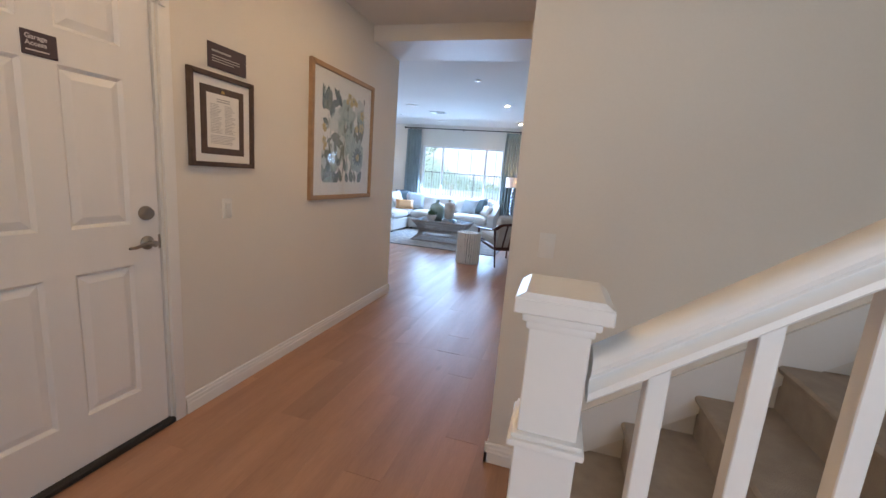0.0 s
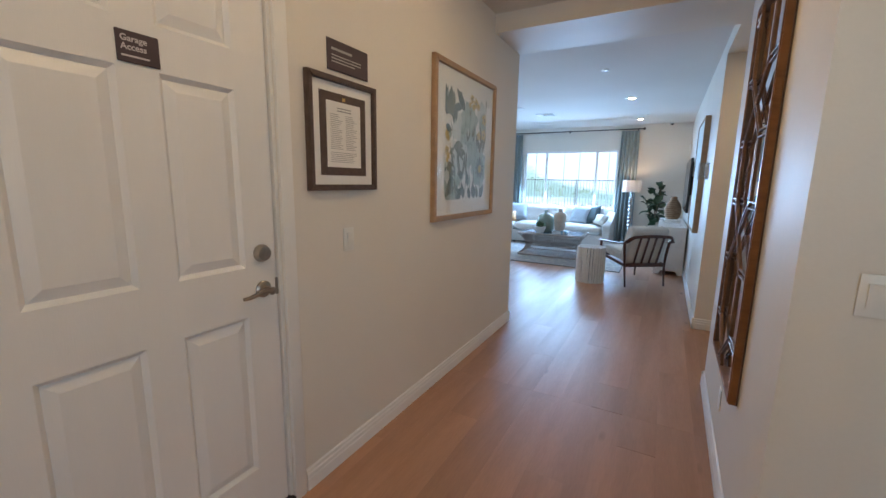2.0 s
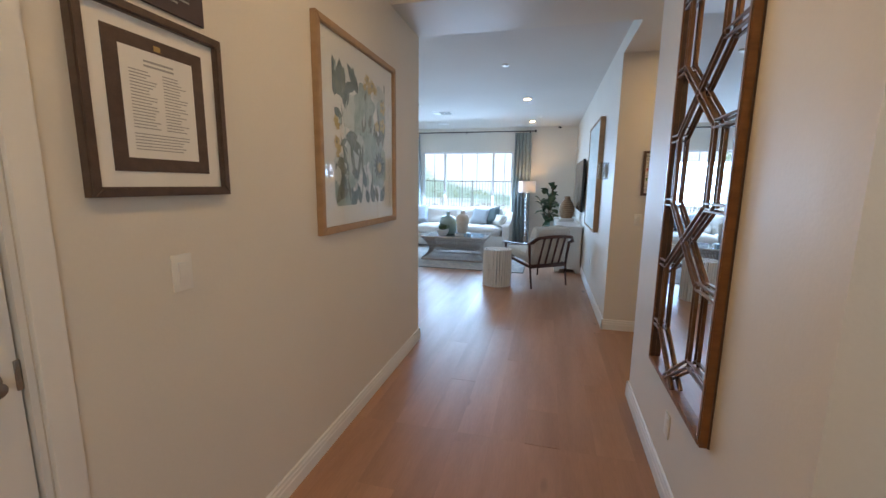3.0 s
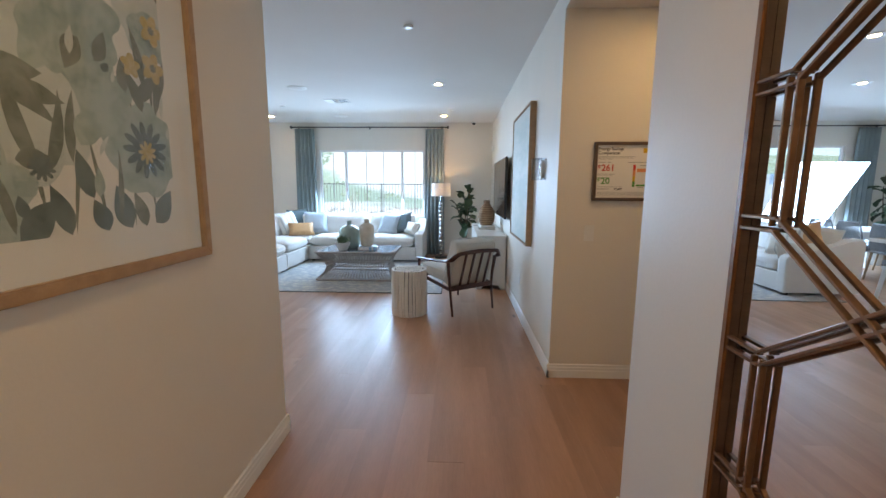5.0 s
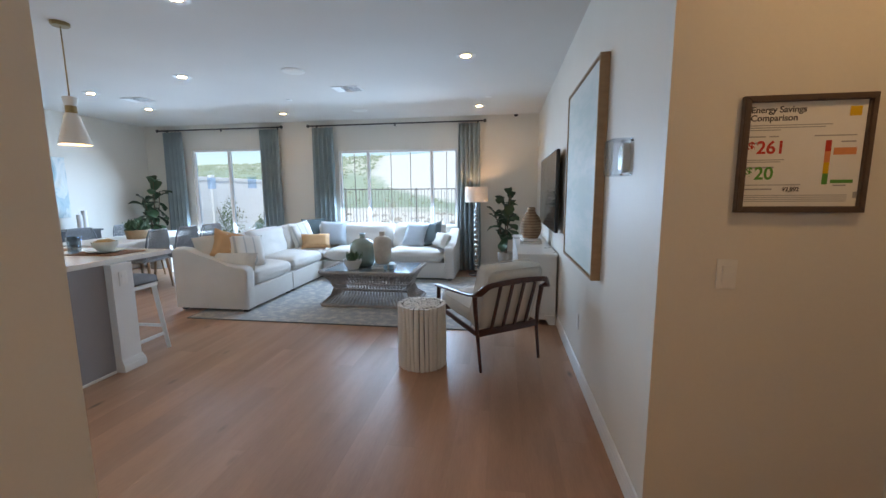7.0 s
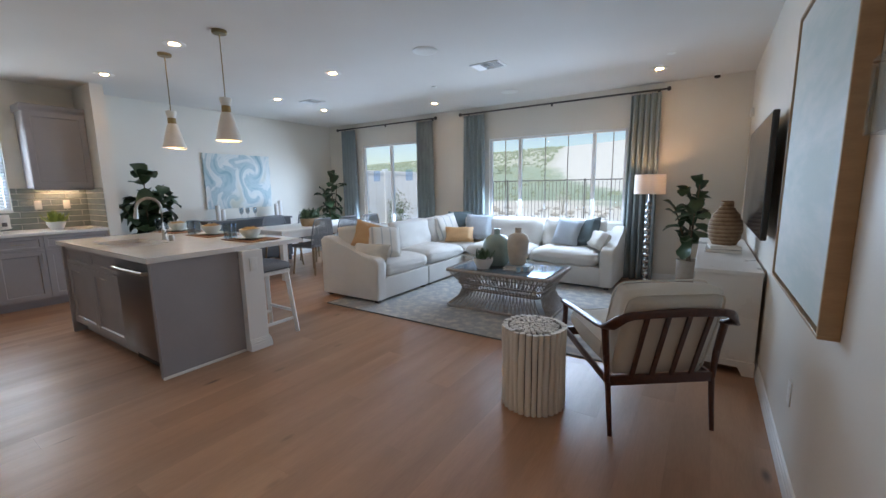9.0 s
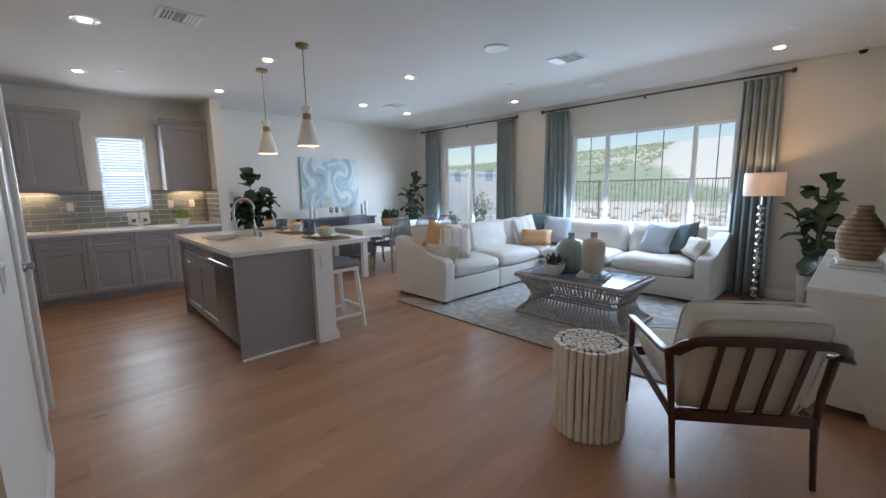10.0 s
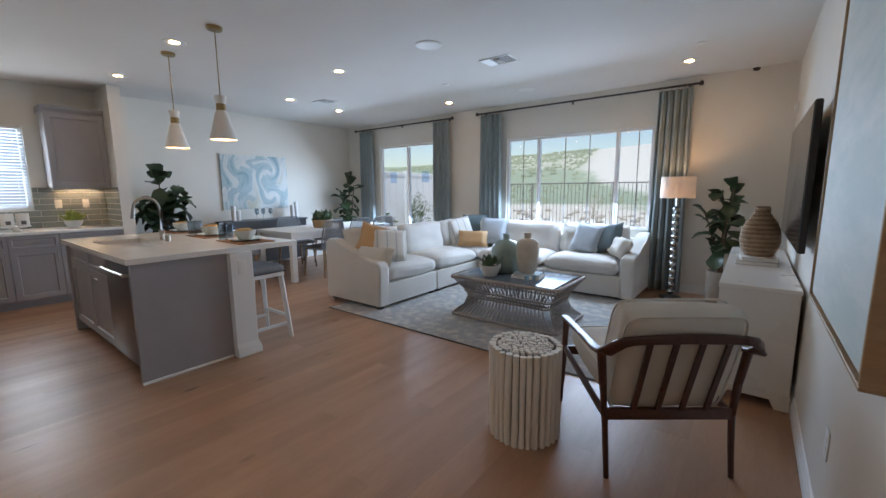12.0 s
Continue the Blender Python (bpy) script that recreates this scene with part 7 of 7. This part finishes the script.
for y, h in ((3.60, 0.26), (3.68, 0.18), (4.72, 0.24), (4.80, 0.30)):
    cd = thing("pillar_candle", "white pillar candle on the sideboard", "candle", pose(-5.70, y, 0.86))
    part("wax", lathe(bmesh.new(), [(0, 0), (0.038, 0), (0.038, h - 0.006), (0.032, h), (0, h - 0.004)], 18), CERAM, cd)
    part("wick", rod(bmesh.new(), (0, 0, h - 0.005), (0, 0.002, h + 0.012), 0.0015, n=5), BLACK, cd)
for y in (4.00, 4.12, 4.26):
    solid("wine_glass", lathe(bmesh.new(), [(0, 0), (0.034, 0), (0.034, 0.002), (0.004, 0.006), (0.004, 0.08), (0.034, 0.12), (0.038, 0.16), (0.032, 0.20), (0.030, 0.20), (0.036, 0.16), (0.032, 0.122), (0.0, 0.086)], 18), CLEARG, "clear wine glass on the sideboard", "glass", pose(-5.68, y, 0.86), "wine glasses")

# swirled painting
SW = bpy.data.materials.new("swirled_paint")
SW.use_nodes = True
n, l = SW.node_tree.nodes, SW.node_tree.links
b = n["Principled BSDF"]
tc = n.new("ShaderNodeTexCoord")
src = tc.outputs["Object"]
for cx, cy, reach, turn in ((0.24, 0.16, 0.36, 4.0), (0.28, -0.26, 0.30, -4.2), (-0.12, -0.32, 0.26, 3.0), (-0.28, 0.16, 0.46, -2.0), (0.02, 0.34, 0.30, 1.8)):
    ds_, sc_, pw_, an_, vr_ = n.new("ShaderNodeVectorMath"), n.new("ShaderNodeMapRange"), n.new("ShaderNodeMath"), n.new("ShaderNodeMath"), n.new("ShaderNodeVectorRotate")
    ds_.operation = "DISTANCE"
    ds_.inputs[1].default_value = (cx, cy, 0)
    l.new(src, ds_.inputs[0])
    sc_.inputs["From Max"].default_value, sc_.inputs["To Min"].default_value, sc_.inputs["To Max"].default_value = reach, 1.0, 0.0
    l.new(ds_.outputs["Value"], sc_.inputs["Value"])
    pw_.operation, pw_.inputs[1].default_value = "POWER", 1.8
    l.new(sc_.outputs[0], pw_.inputs[0])
    an_.operation, an_.inputs[1].default_value = "MULTIPLY", turn
    l.new(pw_.outputs[0], an_.inputs[0])
    vr_.rotation_type = "Z_AXIS"
    vr_.inputs["Center"].default_value = (cx, cy, 0)
    l.new(src, vr_.inputs["Vector"])
    l.new(an_.outputs[0], vr_.inputs["Angle"])
    src = vr_.outputs[0]
mp = n.new("ShaderNodeMapping")
mp.inputs["Scale"].default_value = (2.9, 1.1, 0.0)
mp.inputs["Rotation"].default_value = (0, 0, 0.5)
l.new(src, mp.inputs["Vector"])
nz, nf, rp, oc = n.new("ShaderNodeTexNoise"), n.new("ShaderNodeTexNoise"), n.new("ShaderNodeValToRGB"), n.new("ShaderNodeMix")
nz.inputs["Scale"].default_value, nz.inputs["Detail"].default_value, nz.inputs["Distortion"].default_value = 1.7, 3.0, 0.35
nf.inputs["Scale"].default_value, nf.inputs["Detail"].default_value = 0.9, 1.0
l.new(mp.outputs[0], nz.inputs["Vector"])
l.new(mp.outputs[0], nf.inputs["Vector"])
rp.color_ramp.elements[0].position, rp.color_ramp.elements[0].color = 0.24, (0.15, 0.28, 0.32, 1)
rp.color_ramp.elements[1].position, rp.color_ramp.elements[1].color = 0.76, (0.64, 0.67, 0.65, 1)
for ps, cl in ((0.35, (0.24, 0.40, 0.45, 1)), (0.43, (0.40, 0.53, 0.56, 1)), (0.465, (0.33, 0.46, 0.50, 1)), (0.50, (0.58, 0.64, 0.64, 1)), (0.57, (0.68, 0.69, 0.66, 1)), (0.61, (0.56, 0.63, 0.63, 1)), (0.65, (0.66, 0.69, 0.67, 1))):
    e = rp.color_ramp.elements.new(ps)
    e.color = cl
l.new(nz.outputs["Fac"], rp.inputs[0])
om = n.new("ShaderNodeMapRange")
om.inputs["From Min"].default_value, om.inputs["From Max"].default_value, om.inputs["To Max"].default_value = 0.58, 0.70, 0.55
l.new(nf.outputs["Fac"], om.inputs["Value"])
oc.data_type = "RGBA"
oc.inputs["B"].default_value = (0.46, 0.42, 0.28, 1)
l.new(om.outputs[0], oc.inputs["Factor"])
l.new(rp.outputs[0], oc.inputs["A"])
l.new(oc.outputs["Result"], b.inputs["Base Color"])
b.inputs["Roughness"].default_value = 0.5
pa = thing("abstract_canvas", "unframed abstract canvas of swirling blue and grey paint", "painting", wall_pose("dining", 4.16, 1.532))
part("canvas", B(-0.62, -0.48, 0.001, 0.62, 0.48, 0.035, 0.004, 2), SW, pa)

# ---- outside ----
GROUND = bpy.data.materials.new("dry_hillside")
GROUND.use_nodes = True
n, l = GROUND.node_tree.nodes, GROUND.node_tree.links
b = n["Principled BSDF"]
b.inputs["Roughness"].default_value = 0.95
geo, sep = n.new("ShaderNodeNewGeometry"), n.new("ShaderNodeSeparateXYZ")
l.new(geo.outputs["Position"], sep.inputs[0])
n1, n2, n3 = n.new("ShaderNodeTexNoise"), n.new("ShaderNodeTexNoise"), n.new("ShaderNodeTexNoise")
n1.inputs["Scale"].default_value, n2.inputs["Scale"].default_value, n3.inputs["Scale"].default_value = 0.05, 0.45, 0.9
for q in (n1, n2, n3):
    q.inputs["Detail"].default_value = 5
    l.new(geo.outputs["Position"], q.inputs["Vector"])
wob = n.new("ShaderNodeMath")
wob.operation = "MULTIPLY_ADD"
wob.inputs[1].default_value = 50.0
l.new(n1.outputs["Fac"], wob.inputs[0])
slant = n.new("ShaderNodeVectorMath")
slant.operation = "DOT_PRODUCT"
slant.inputs[1].default_value = (0.75, 1.0, 0)
l.new(geo.outputs["Position"], slant.inputs[0])
shift = n.new("ShaderNodeMath")
shift.inputs[1].default_value = 19.0
l.new(slant.outputs["Value"], shift.inputs[0])
l.new(shift.outputs[0], wob.inputs[2])
ramp = n.new("ShaderNodeValToRGB")
mr = n.new("ShaderNodeMapRange")
mr.inputs["From Min"].default_value, mr.inputs["From Max"].default_value = 0.0, 300.0
l.new(wob.outputs[0], mr.inputs["Value"])
l.new(mr.outputs[0], ramp.inputs[0])
els = ramp.color_ramp.elements
els[0].position, els[0].color = 0.0, (0.66, 0.61, 0.54, 1)
els[1].position, els[1].color = 1.0, (0.58, 0.55, 0.46, 1)
for ps, cl in ((0.24, (0.67, 0.62, 0.55, 1)), (0.28, (0.29, 0.36, 0.26, 1)), (0.40, (0.33, 0.39, 0.29, 1)), (0.46, (0.56, 0.54, 0.45, 1))):
    els.new(ps).color = cl
scr = n.new("ShaderNodeMapRange")
scr.inputs["From Min"].default_value, scr.inputs["From Max"].default_value = 0.52, 0.60
l.new(n2.outputs["Fac"], scr.inputs["Value"])
far = n.new("ShaderNodeMapRange")
far.inputs["From Min"].default_value, far.inputs["From Max"].default_value = 60.0, 95.0
l.new(sep.outputs["Y"], far.inputs["Value"])
mul = n.new("ShaderNodeMath")
mul.operation = "MULTIPLY"
l.new(scr.outputs[0], mul.inputs[0])
l.new(far.outputs[0], mul.inputs[1])
mixc = n.new("ShaderNodeMix")
mixc.data_type = "RGBA"
l.new(mul.outputs[0], mixc.inputs["Factor"])
l.new(ramp.outputs[0], mixc.inputs["A"])
mixc.inputs["B"].default_value = (0.33, 0.37, 0.25, 1)
edge_a, edge_b, both_s, mk, mix2 = n.new("ShaderNodeVectorMath"), n.new("ShaderNodeVectorMath"), n.new("ShaderNodeMath"), n.new("ShaderNodeMapRange"), n.new("ShaderNodeMix")
for e_, v_ in ((edge_a, (1.0, 0.267, 0)), (edge_b, (1.0, 0.571, 0))):
    e_.operation = "DOT_PRODUCT"
    e_.inputs[1].default_value = v_
    l.new(geo.outputs["Position"], e_.inputs[0])
sh_a, sh_b, rag = n.new("ShaderNodeMath"), n.new("ShaderNodeMath"), n.new("ShaderNodeMath")
sh_a.inputs[1].default_value, sh_b.inputs[1].default_value = 6.1, -28.0
l.new(edge_a.outputs["Value"], sh_a.inputs[0])
l.new(edge_b.outputs["Value"], sh_b.inputs[0])
both_s.operation = "MINIMUM"
l.new(sh_a.outputs[0], both_s.inputs[0])
l.new(sh_b.outputs[0], both_s.inputs[1])
rag.operation, rag.inputs[1].default_value = "MULTIPLY_ADD", 9.0
l.new(n2.outputs["Fac"], rag.inputs[0])
l.new(both_s.outputs[0], rag.inputs[2])
mk.inputs["From Min"].default_value, mk.inputs["From Max"].default_value = 2.5, 6.5
mix2.data_type = "RGBA"
mix2.inputs["B"].default_value = (0.66, 0.63, 0.57, 1)
l.new(rag.outputs[0], mk.inputs["Value"])
l.new(mk.outputs[0], mix2.inputs["Factor"])
l.new(mixc.outputs["Result"], mix2.inputs["A"])
l.new(mix2.outputs["Result"], b.inputs["Base Color"])


def hill(x, y):
    z = -0.16
    if y > 14:
        z += -0.25 * min(1, (y - 14) / 6)
    if y > 52:
        z += 4.2 * min(1, (y - 52) / 55) ** 1.2
    if y > 95:
        z += min(25, (y - 95) * 0.15) * (0.86 + 0.14 * math.sin(x * 0.013 + 1.3))
        z += 1.6 * noise.noise(Vector((x * 0.03, y * 0.03, 0)))
    if y > 20:
        z += 0.35 * noise.noise(Vector((x * 0.12, y * 0.12, 3)))
    return z


def sandy(x, y):
    """Where the hillside is bare, pale sand."""
    return min(x + 0.267 * y + 6.1, x + 0.571 * y - 28.0) > -1.0


bm = bmesh.new()
ys = [-60, -20, 6.55, 8, 10, 12, 14, 17, 20, 24, 28, 33, 38, 44, 50, 56, 62, 68, 75, 82, 90, 98, 106, 115, 125, 135, 146, 158, 172, 188, 206, 230, 260, 300, 380, 600, 1200, 3000]
xsn = [-3000, -1200, -600, -350] + [-240 + 10 * k for k in range(46)] + [300, 500, 1200, 3000]
grid = [[bm.verts.new((x, y, hill(x, y))) for x in xsn] for y in ys]
for a, c in zip(grid, grid[1:]):
    for i in range(len(xsn) - 1):
        bm.faces.new((a[i], a[i + 1], c[i + 1], c[i]))
for v in bm.verts:
    if v.co.y < 6.6 and abs(v.co.x) < 250:
        v.co.z = -0.22
solid("ground", bm, GROUND, "dry yard ground rising to a scrubby green hillside", "ground", kind="structure", smooth=80)
solid("patio", B(-8.0, 6.51, -0.20, 3.5, 9.4, -0.06, 0.01), mat("concrete", (0.46, 0.44, 0.41), (0.38, 0.36, 0.34), 0.85, scale=3, fine=80, bump=0.2), "pale concrete patio behind the house", "patio", kind="structure")
IRON = mat("bronze_iron", (0.23, 0.215, 0.20), None, 0.5, 0.3)
fe = thing("metal_fence", "black metal picket fence across the yard", "fence", pose(0, 12.0, -0.2), kind="")
for z in (0.18, 1.72):
    part("rail", B(-9, -0.012, z, 9, 0.012, z + 0.032), IRON, fe, smooth=None)
pk = mesh_of("picket", B(-0.006, -0.006, 0.05, 0.006, 0.006, 1.73), IRON)
po = mesh_of("post", B(-0.018, -0.018, 0.0, 0.018, 0.018, 1.78, 0.003), IRON)
for k in range(164):
    o = new("picket", pk)
    o.parent = fe
    o.location = (-9 + k * 0.11, 0, 0)
for k in range(8):
    o = new("post", po)
    o.parent = fe
    o.location = (-9 + k * 2.42 + 0.05, 0.03, 0)
vf = thing("vinyl_fence", "white vinyl panel fence beside the yard", "fence", pose(-6.6, 0, -0.2))
bmesh_panel = mesh_of("board", B(-0.012, -0.145, 0.08, 0.012, 0.145, 1.98, 0.004), VINYL)
for k in range(26):
    o = new("board", bmesh_panel)
    o.parent = vf
    o.location = (0, 4.0 + k * 0.293, 0)
for z in (0.06, 1.98):
    part("rail", B(-0.03, 3.8, z, 0.03, 11.6, z + 0.09, 0.004), VINYL, vf)
for k in range(4):
    part("post", B(-0.062, 3.85 + k * 2.55 - 0.062, 0, 0.062, 3.85 + k * 2.55 + 0.062, 2.12, 0.006), VINYL, vf)
BUSHM = mat("bush_leaf", (0.10, 0.17, 0.045), (0.06, 0.11, 0.03), 0.6, scale=8, rand=0.2)


def shrub(x, y, z, r, h, seed, label, count=260):
    t = thing("shrub", label, "shrub", pose(x, y, z))
    rnd = random.Random(seed)
    for k in range(5):
        a = rnd.uniform(0, 6.28)
        part("stem", tube(bmesh.new(), [(0, 0, 0), (0.3 * r * math.cos(a), 0.3 * r * math.sin(a), h * 0.5), (0.7 * r * math.cos(a), 0.7 * r * math.sin(a), h * 0.85)], 0.012, 5, 0.004), BARK, t)
    bm = bmesh.new()
    for k in range(count):
        a, e = rnd.uniform(0, 6.28), rnd.random() ** 0.6
        rr = r * e * (0.7 + 0.3 * math.sin(3 * a + seed))
        c = Vector((rr * math.cos(a), rr * math.sin(a), h * (0.15 + 0.85 * rnd.random() * (1.1 - 0.4 * e))))
        q = Euler((rnd.uniform(-1, 1), rnd.uniform(-1, 1), rnd.uniform(0, 6.28))).to_matrix()
        ln = rnd.uniform(0.04, 0.08)
        bm.faces.new([bm.verts.new(c + q @ Vector(p)) for p in ((0, 0, 0), (ln * 0.5, ln * 0.28, 0.01), (ln, 0, 0), (ln * 0.5, -ln * 0.28, 0.01))])
    tagged(part("foliage", bm, BUSHM, t, smooth=None), kind="stuff")


for k, (x, y, r, h) in enumerate(((-6.15, 8.95, 0.42, 1.45), (-6.2, 7.75, 0.30, 0.95), (-6.1, 10.3, 0.3, 0.9))):
    shrub(x, y, -0.16, r, h, 30 + k, "leafy green shrub along the vinyl fence", 900)
DRY = mat("dry_twig", (0.62, 0.57, 0.50), (0.50, 0.45, 0.38), 0.9, scale=10)
dry = thing("dry_shrub", "bare pale dry shrub beyond the metal fence", "shrub", pose(-6.4, 25.5, -0.5))
rnd = random.Random(17)
for k in range(9):
    a, lean = rnd.uniform(0, 6.28), rnd.uniform(0.15, 0.6)
    tip = Vector((lean * math.cos(a), lean * math.sin(a), rnd.uniform(1.0, 1.9)))
    part("branch", tube(bmesh.new(), [(0, 0, 0), tip * 0.35 + Vector((0.05, 0, 0)), tip * 0.7, tip], 0.022, 5, 0.008), DRY, dry)
    for q in range(3):
        b0 = tip * rnd.uniform(0.4, 0.8)
        b1 = b0 + Vector((rnd.uniform(-0.35, 0.35), rnd.uniform(-0.3, 0.3), rnd.uniform(0.15, 0.45)))
        part("twig", tube(bmesh.new(), [b0, b0.lerp(b1, 0.6), b1], 0.010, 4, 0.005), DRY, dry)
rnd = random.Random(90)
bm = bmesh.new()
for k in range(6500):
    x, y = (rnd.uniform(-190, 40), rnd.uniform(100, 262)) if k % 9 else (rnd.uniform(-110, 20), rnd.uniform(50, 102))
    if sandy(x, y):
        continue
    s = rnd.uniform(0.25, 0.8) * (0.6 + y / 200)
    c = Vector((x, y, hill(x, y) + s * 0.2))
    vs = []
    for i in range(6):
        a = i * math.pi / 3 + rnd.random()
        vs.append(bm.verts.new(c + Vector((s * math.cos(a) * rnd.uniform(0.6, 1.1), s * math.sin(a) * rnd.uniform(0.6, 1.1), -0.3 * s))))
    tp = bm.verts.new(c + Vector((rnd.uniform(-0.3, 0.3) * s, 0, s * rnd.uniform(0.4, 0.8))))
    for i in range(6):
        bm.faces.new((vs[i], vs[(i + 1) % 6], tp))
solid("scrub", bm, mat("scrub_leaf", (0.33, 0.37, 0.26), (0.25, 0.29, 0.19), 0.9, scale=0.6, fine=6, bump=0), "scattered dry green scrub on the hillside", "scrub", kind="stuff", smooth=None)
bm = bmesh.new()
for k in range(260):
    x, y, s = rnd.uniform(-14, 14), rnd.uniform(13, 34), rnd.uniform(0.06, 0.3)
    bmesh.ops.create_icosphere(bm, subdivisions=1, radius=s, matrix=Matrix.Translation((x, y, hill(x, y) + s * 0.2)) @ Matrix.Diagonal((1, rnd.uniform(0.7, 1.3), 0.6, 1)))
solid("rocks", bm, mat("pale_rock", (0.50, 0.45, 0.38), (0.36, 0.32, 0.27), 0.9, scale=3, fine=30), "pale rocks strewn beyond the fence", "rocks", kind="stuff", smooth=None)
nh = thing("neighbour_house", "pale stucco neighbouring house wall with blue-grey roof", "house", pose(-13.5, 0.5, -0.2))
part("wall", B(-4, -6, 0, 0, 4.5, 5.2), mat("stucco", (0.62, 0.60, 0.57), (0.56, 0.54, 0.51), 0.9, scale=3, fine=60, bump=0.3), nh, smooth=None)
part("roof", extrude_outline(bmesh.new(), [(0.5, 5.2), (-2, 6.4), (-4.5, 5.2)], (-6.3, 4.8), "y"), mat("slate_roof", (0.16, 0.20, 0.26), None, 0.8), nh, smooth=None)

# ---- splashback tiles and floor boards ----
TILE = mat("grey_green_tile", (0.22, 0.255, 0.245), (0.17, 0.20, 0.195), 0.14, scale=9, fine=50, bump=0.03, rand=0.16)
GROUT = mat("grout", (0.74, 0.73, 0.70), None, 0.9)
sp = tagged(new("splashback"), "grey-green glazed tile splashback over the worktop", "tiles", kind="structure")
part("grout_bed", box(box(B(-5.9495, -1.2, 0.913, -5.9435, 1.948, 1.158), -5.9495, -1.2, 1.158, -5.9435, 0.652, 1.434), -5.9495, 1.208, 1.158, -5.9435, 1.948, 1.434), GROUT, sp, smooth=None)
TW, TH, J = 0.296, 0.069, 0.007
tcache = {}


def tile(y0, y1, z0, z1):
    k = (round(y1 - y0, 3), round(z1 - z0, 3))
    if k not in tcache:
        tcache[k] = mesh_of("tile", B(0, -k[0] / 2, -k[1] / 2, 0.008, k[0] / 2, k[1] / 2, 0.0015), TILE)
    o = new("tile", tcache[k])
    o.parent = sp
    o.location = (-5.9434, (y0 + y1) / 2, (z0 + z1) / 2)


row = 0
z = 0.915
while z < 1.43:
    z1 = min(z + TH, 1.433)
    y = -0.55 - (TW / 2 if row % 2 else 0)
    while y < 1.94:
        for a, c in ([(y, min(y + TW, 1.945))] if z1 < 1.165 else [(y, min(y + TW, 0.65)), (max(y, 1.21), min(y + TW, 1.945))]):
            if c - a > 0.02:
                tile(a, c, z, z1)
        y += TW + J
    z = z1 + J
    row += 1
# tiles on the short wall's kitchen face
z, row = 0.915, 0
while z < 1.43:
    z1 = min(z + TH, 1.433)
    for x0, x1 in (((-5.94, -5.62), (-5.616, -5.31)) if row % 2 else ((-5.94, -5.78), (-5.776, -5.47), (-5.466, -5.31))):
        k = ("s", round(x1 - x0, 3), round(z1 - z, 3))
        if k not in tcache:
            tcache[k] = mesh_of("tile", B(-k[1] / 2, -0.008, -k[2] / 2, k[1] / 2, -0.0005, k[2] / 2, 0.0015), TILE)
        o = new("tile", tcache[k])
        o.parent = sp
        o.location = ((x0 + x1) / 2, 1.95, (z + z1) / 2)
    z = z1 + J
    row += 1

fb = tagged(new("floor_boards"), "wide matte oak floor boards", "floor", kind="structure")
PW, PL, G = 0.19, 1.83, 0.0004
bcache = {}
rnd = random.Random(12)


def board(x0, x1, y0, y1):
    w, ln = round(x1 - x0 - G, 3), round(y1 - y0 - G, 2)
    if w < 0.02 or ln < 0.03:
        return
    k = (w, ln)
    if k not in bcache:
        bcache[k] = mesh_of("plank", B(-w / 2, -ln / 2, -0.014, w / 2, ln / 2, 0, 0.0004), OAK)
    o = new("plank", bcache[k])
    o.parent = fb
    o.location = ((x0 + x1) / 2, (y0 + y1) / 2, 0.0)


regions = ((-5.95, 1.69, -1.28, 6.38), (0.0, 1.69, -5.8, -1.28), (1.69, 5.0, -0.57, 0.77), (1.69, 5.6, -5.8, -2.42))
for x0, x1, y0, y1 in regions:
    i0 = math.floor((x0 + 6) / PW)
    i1 = math.ceil((x1 + 6) / PW)
    for i in range(i0, i1):
        a, c = max(x0, -6 + i * PW), min(x1, -6 + (i + 1) * PW)
        off = (i * 0.618 % 1) * PL
        y = -8 + off - PL
        while y < y1:
            p, q = max(y, y0), min(y + PL, y1)
            if q - p > 0.03:
                board(a, c, p, q)
            y += PL
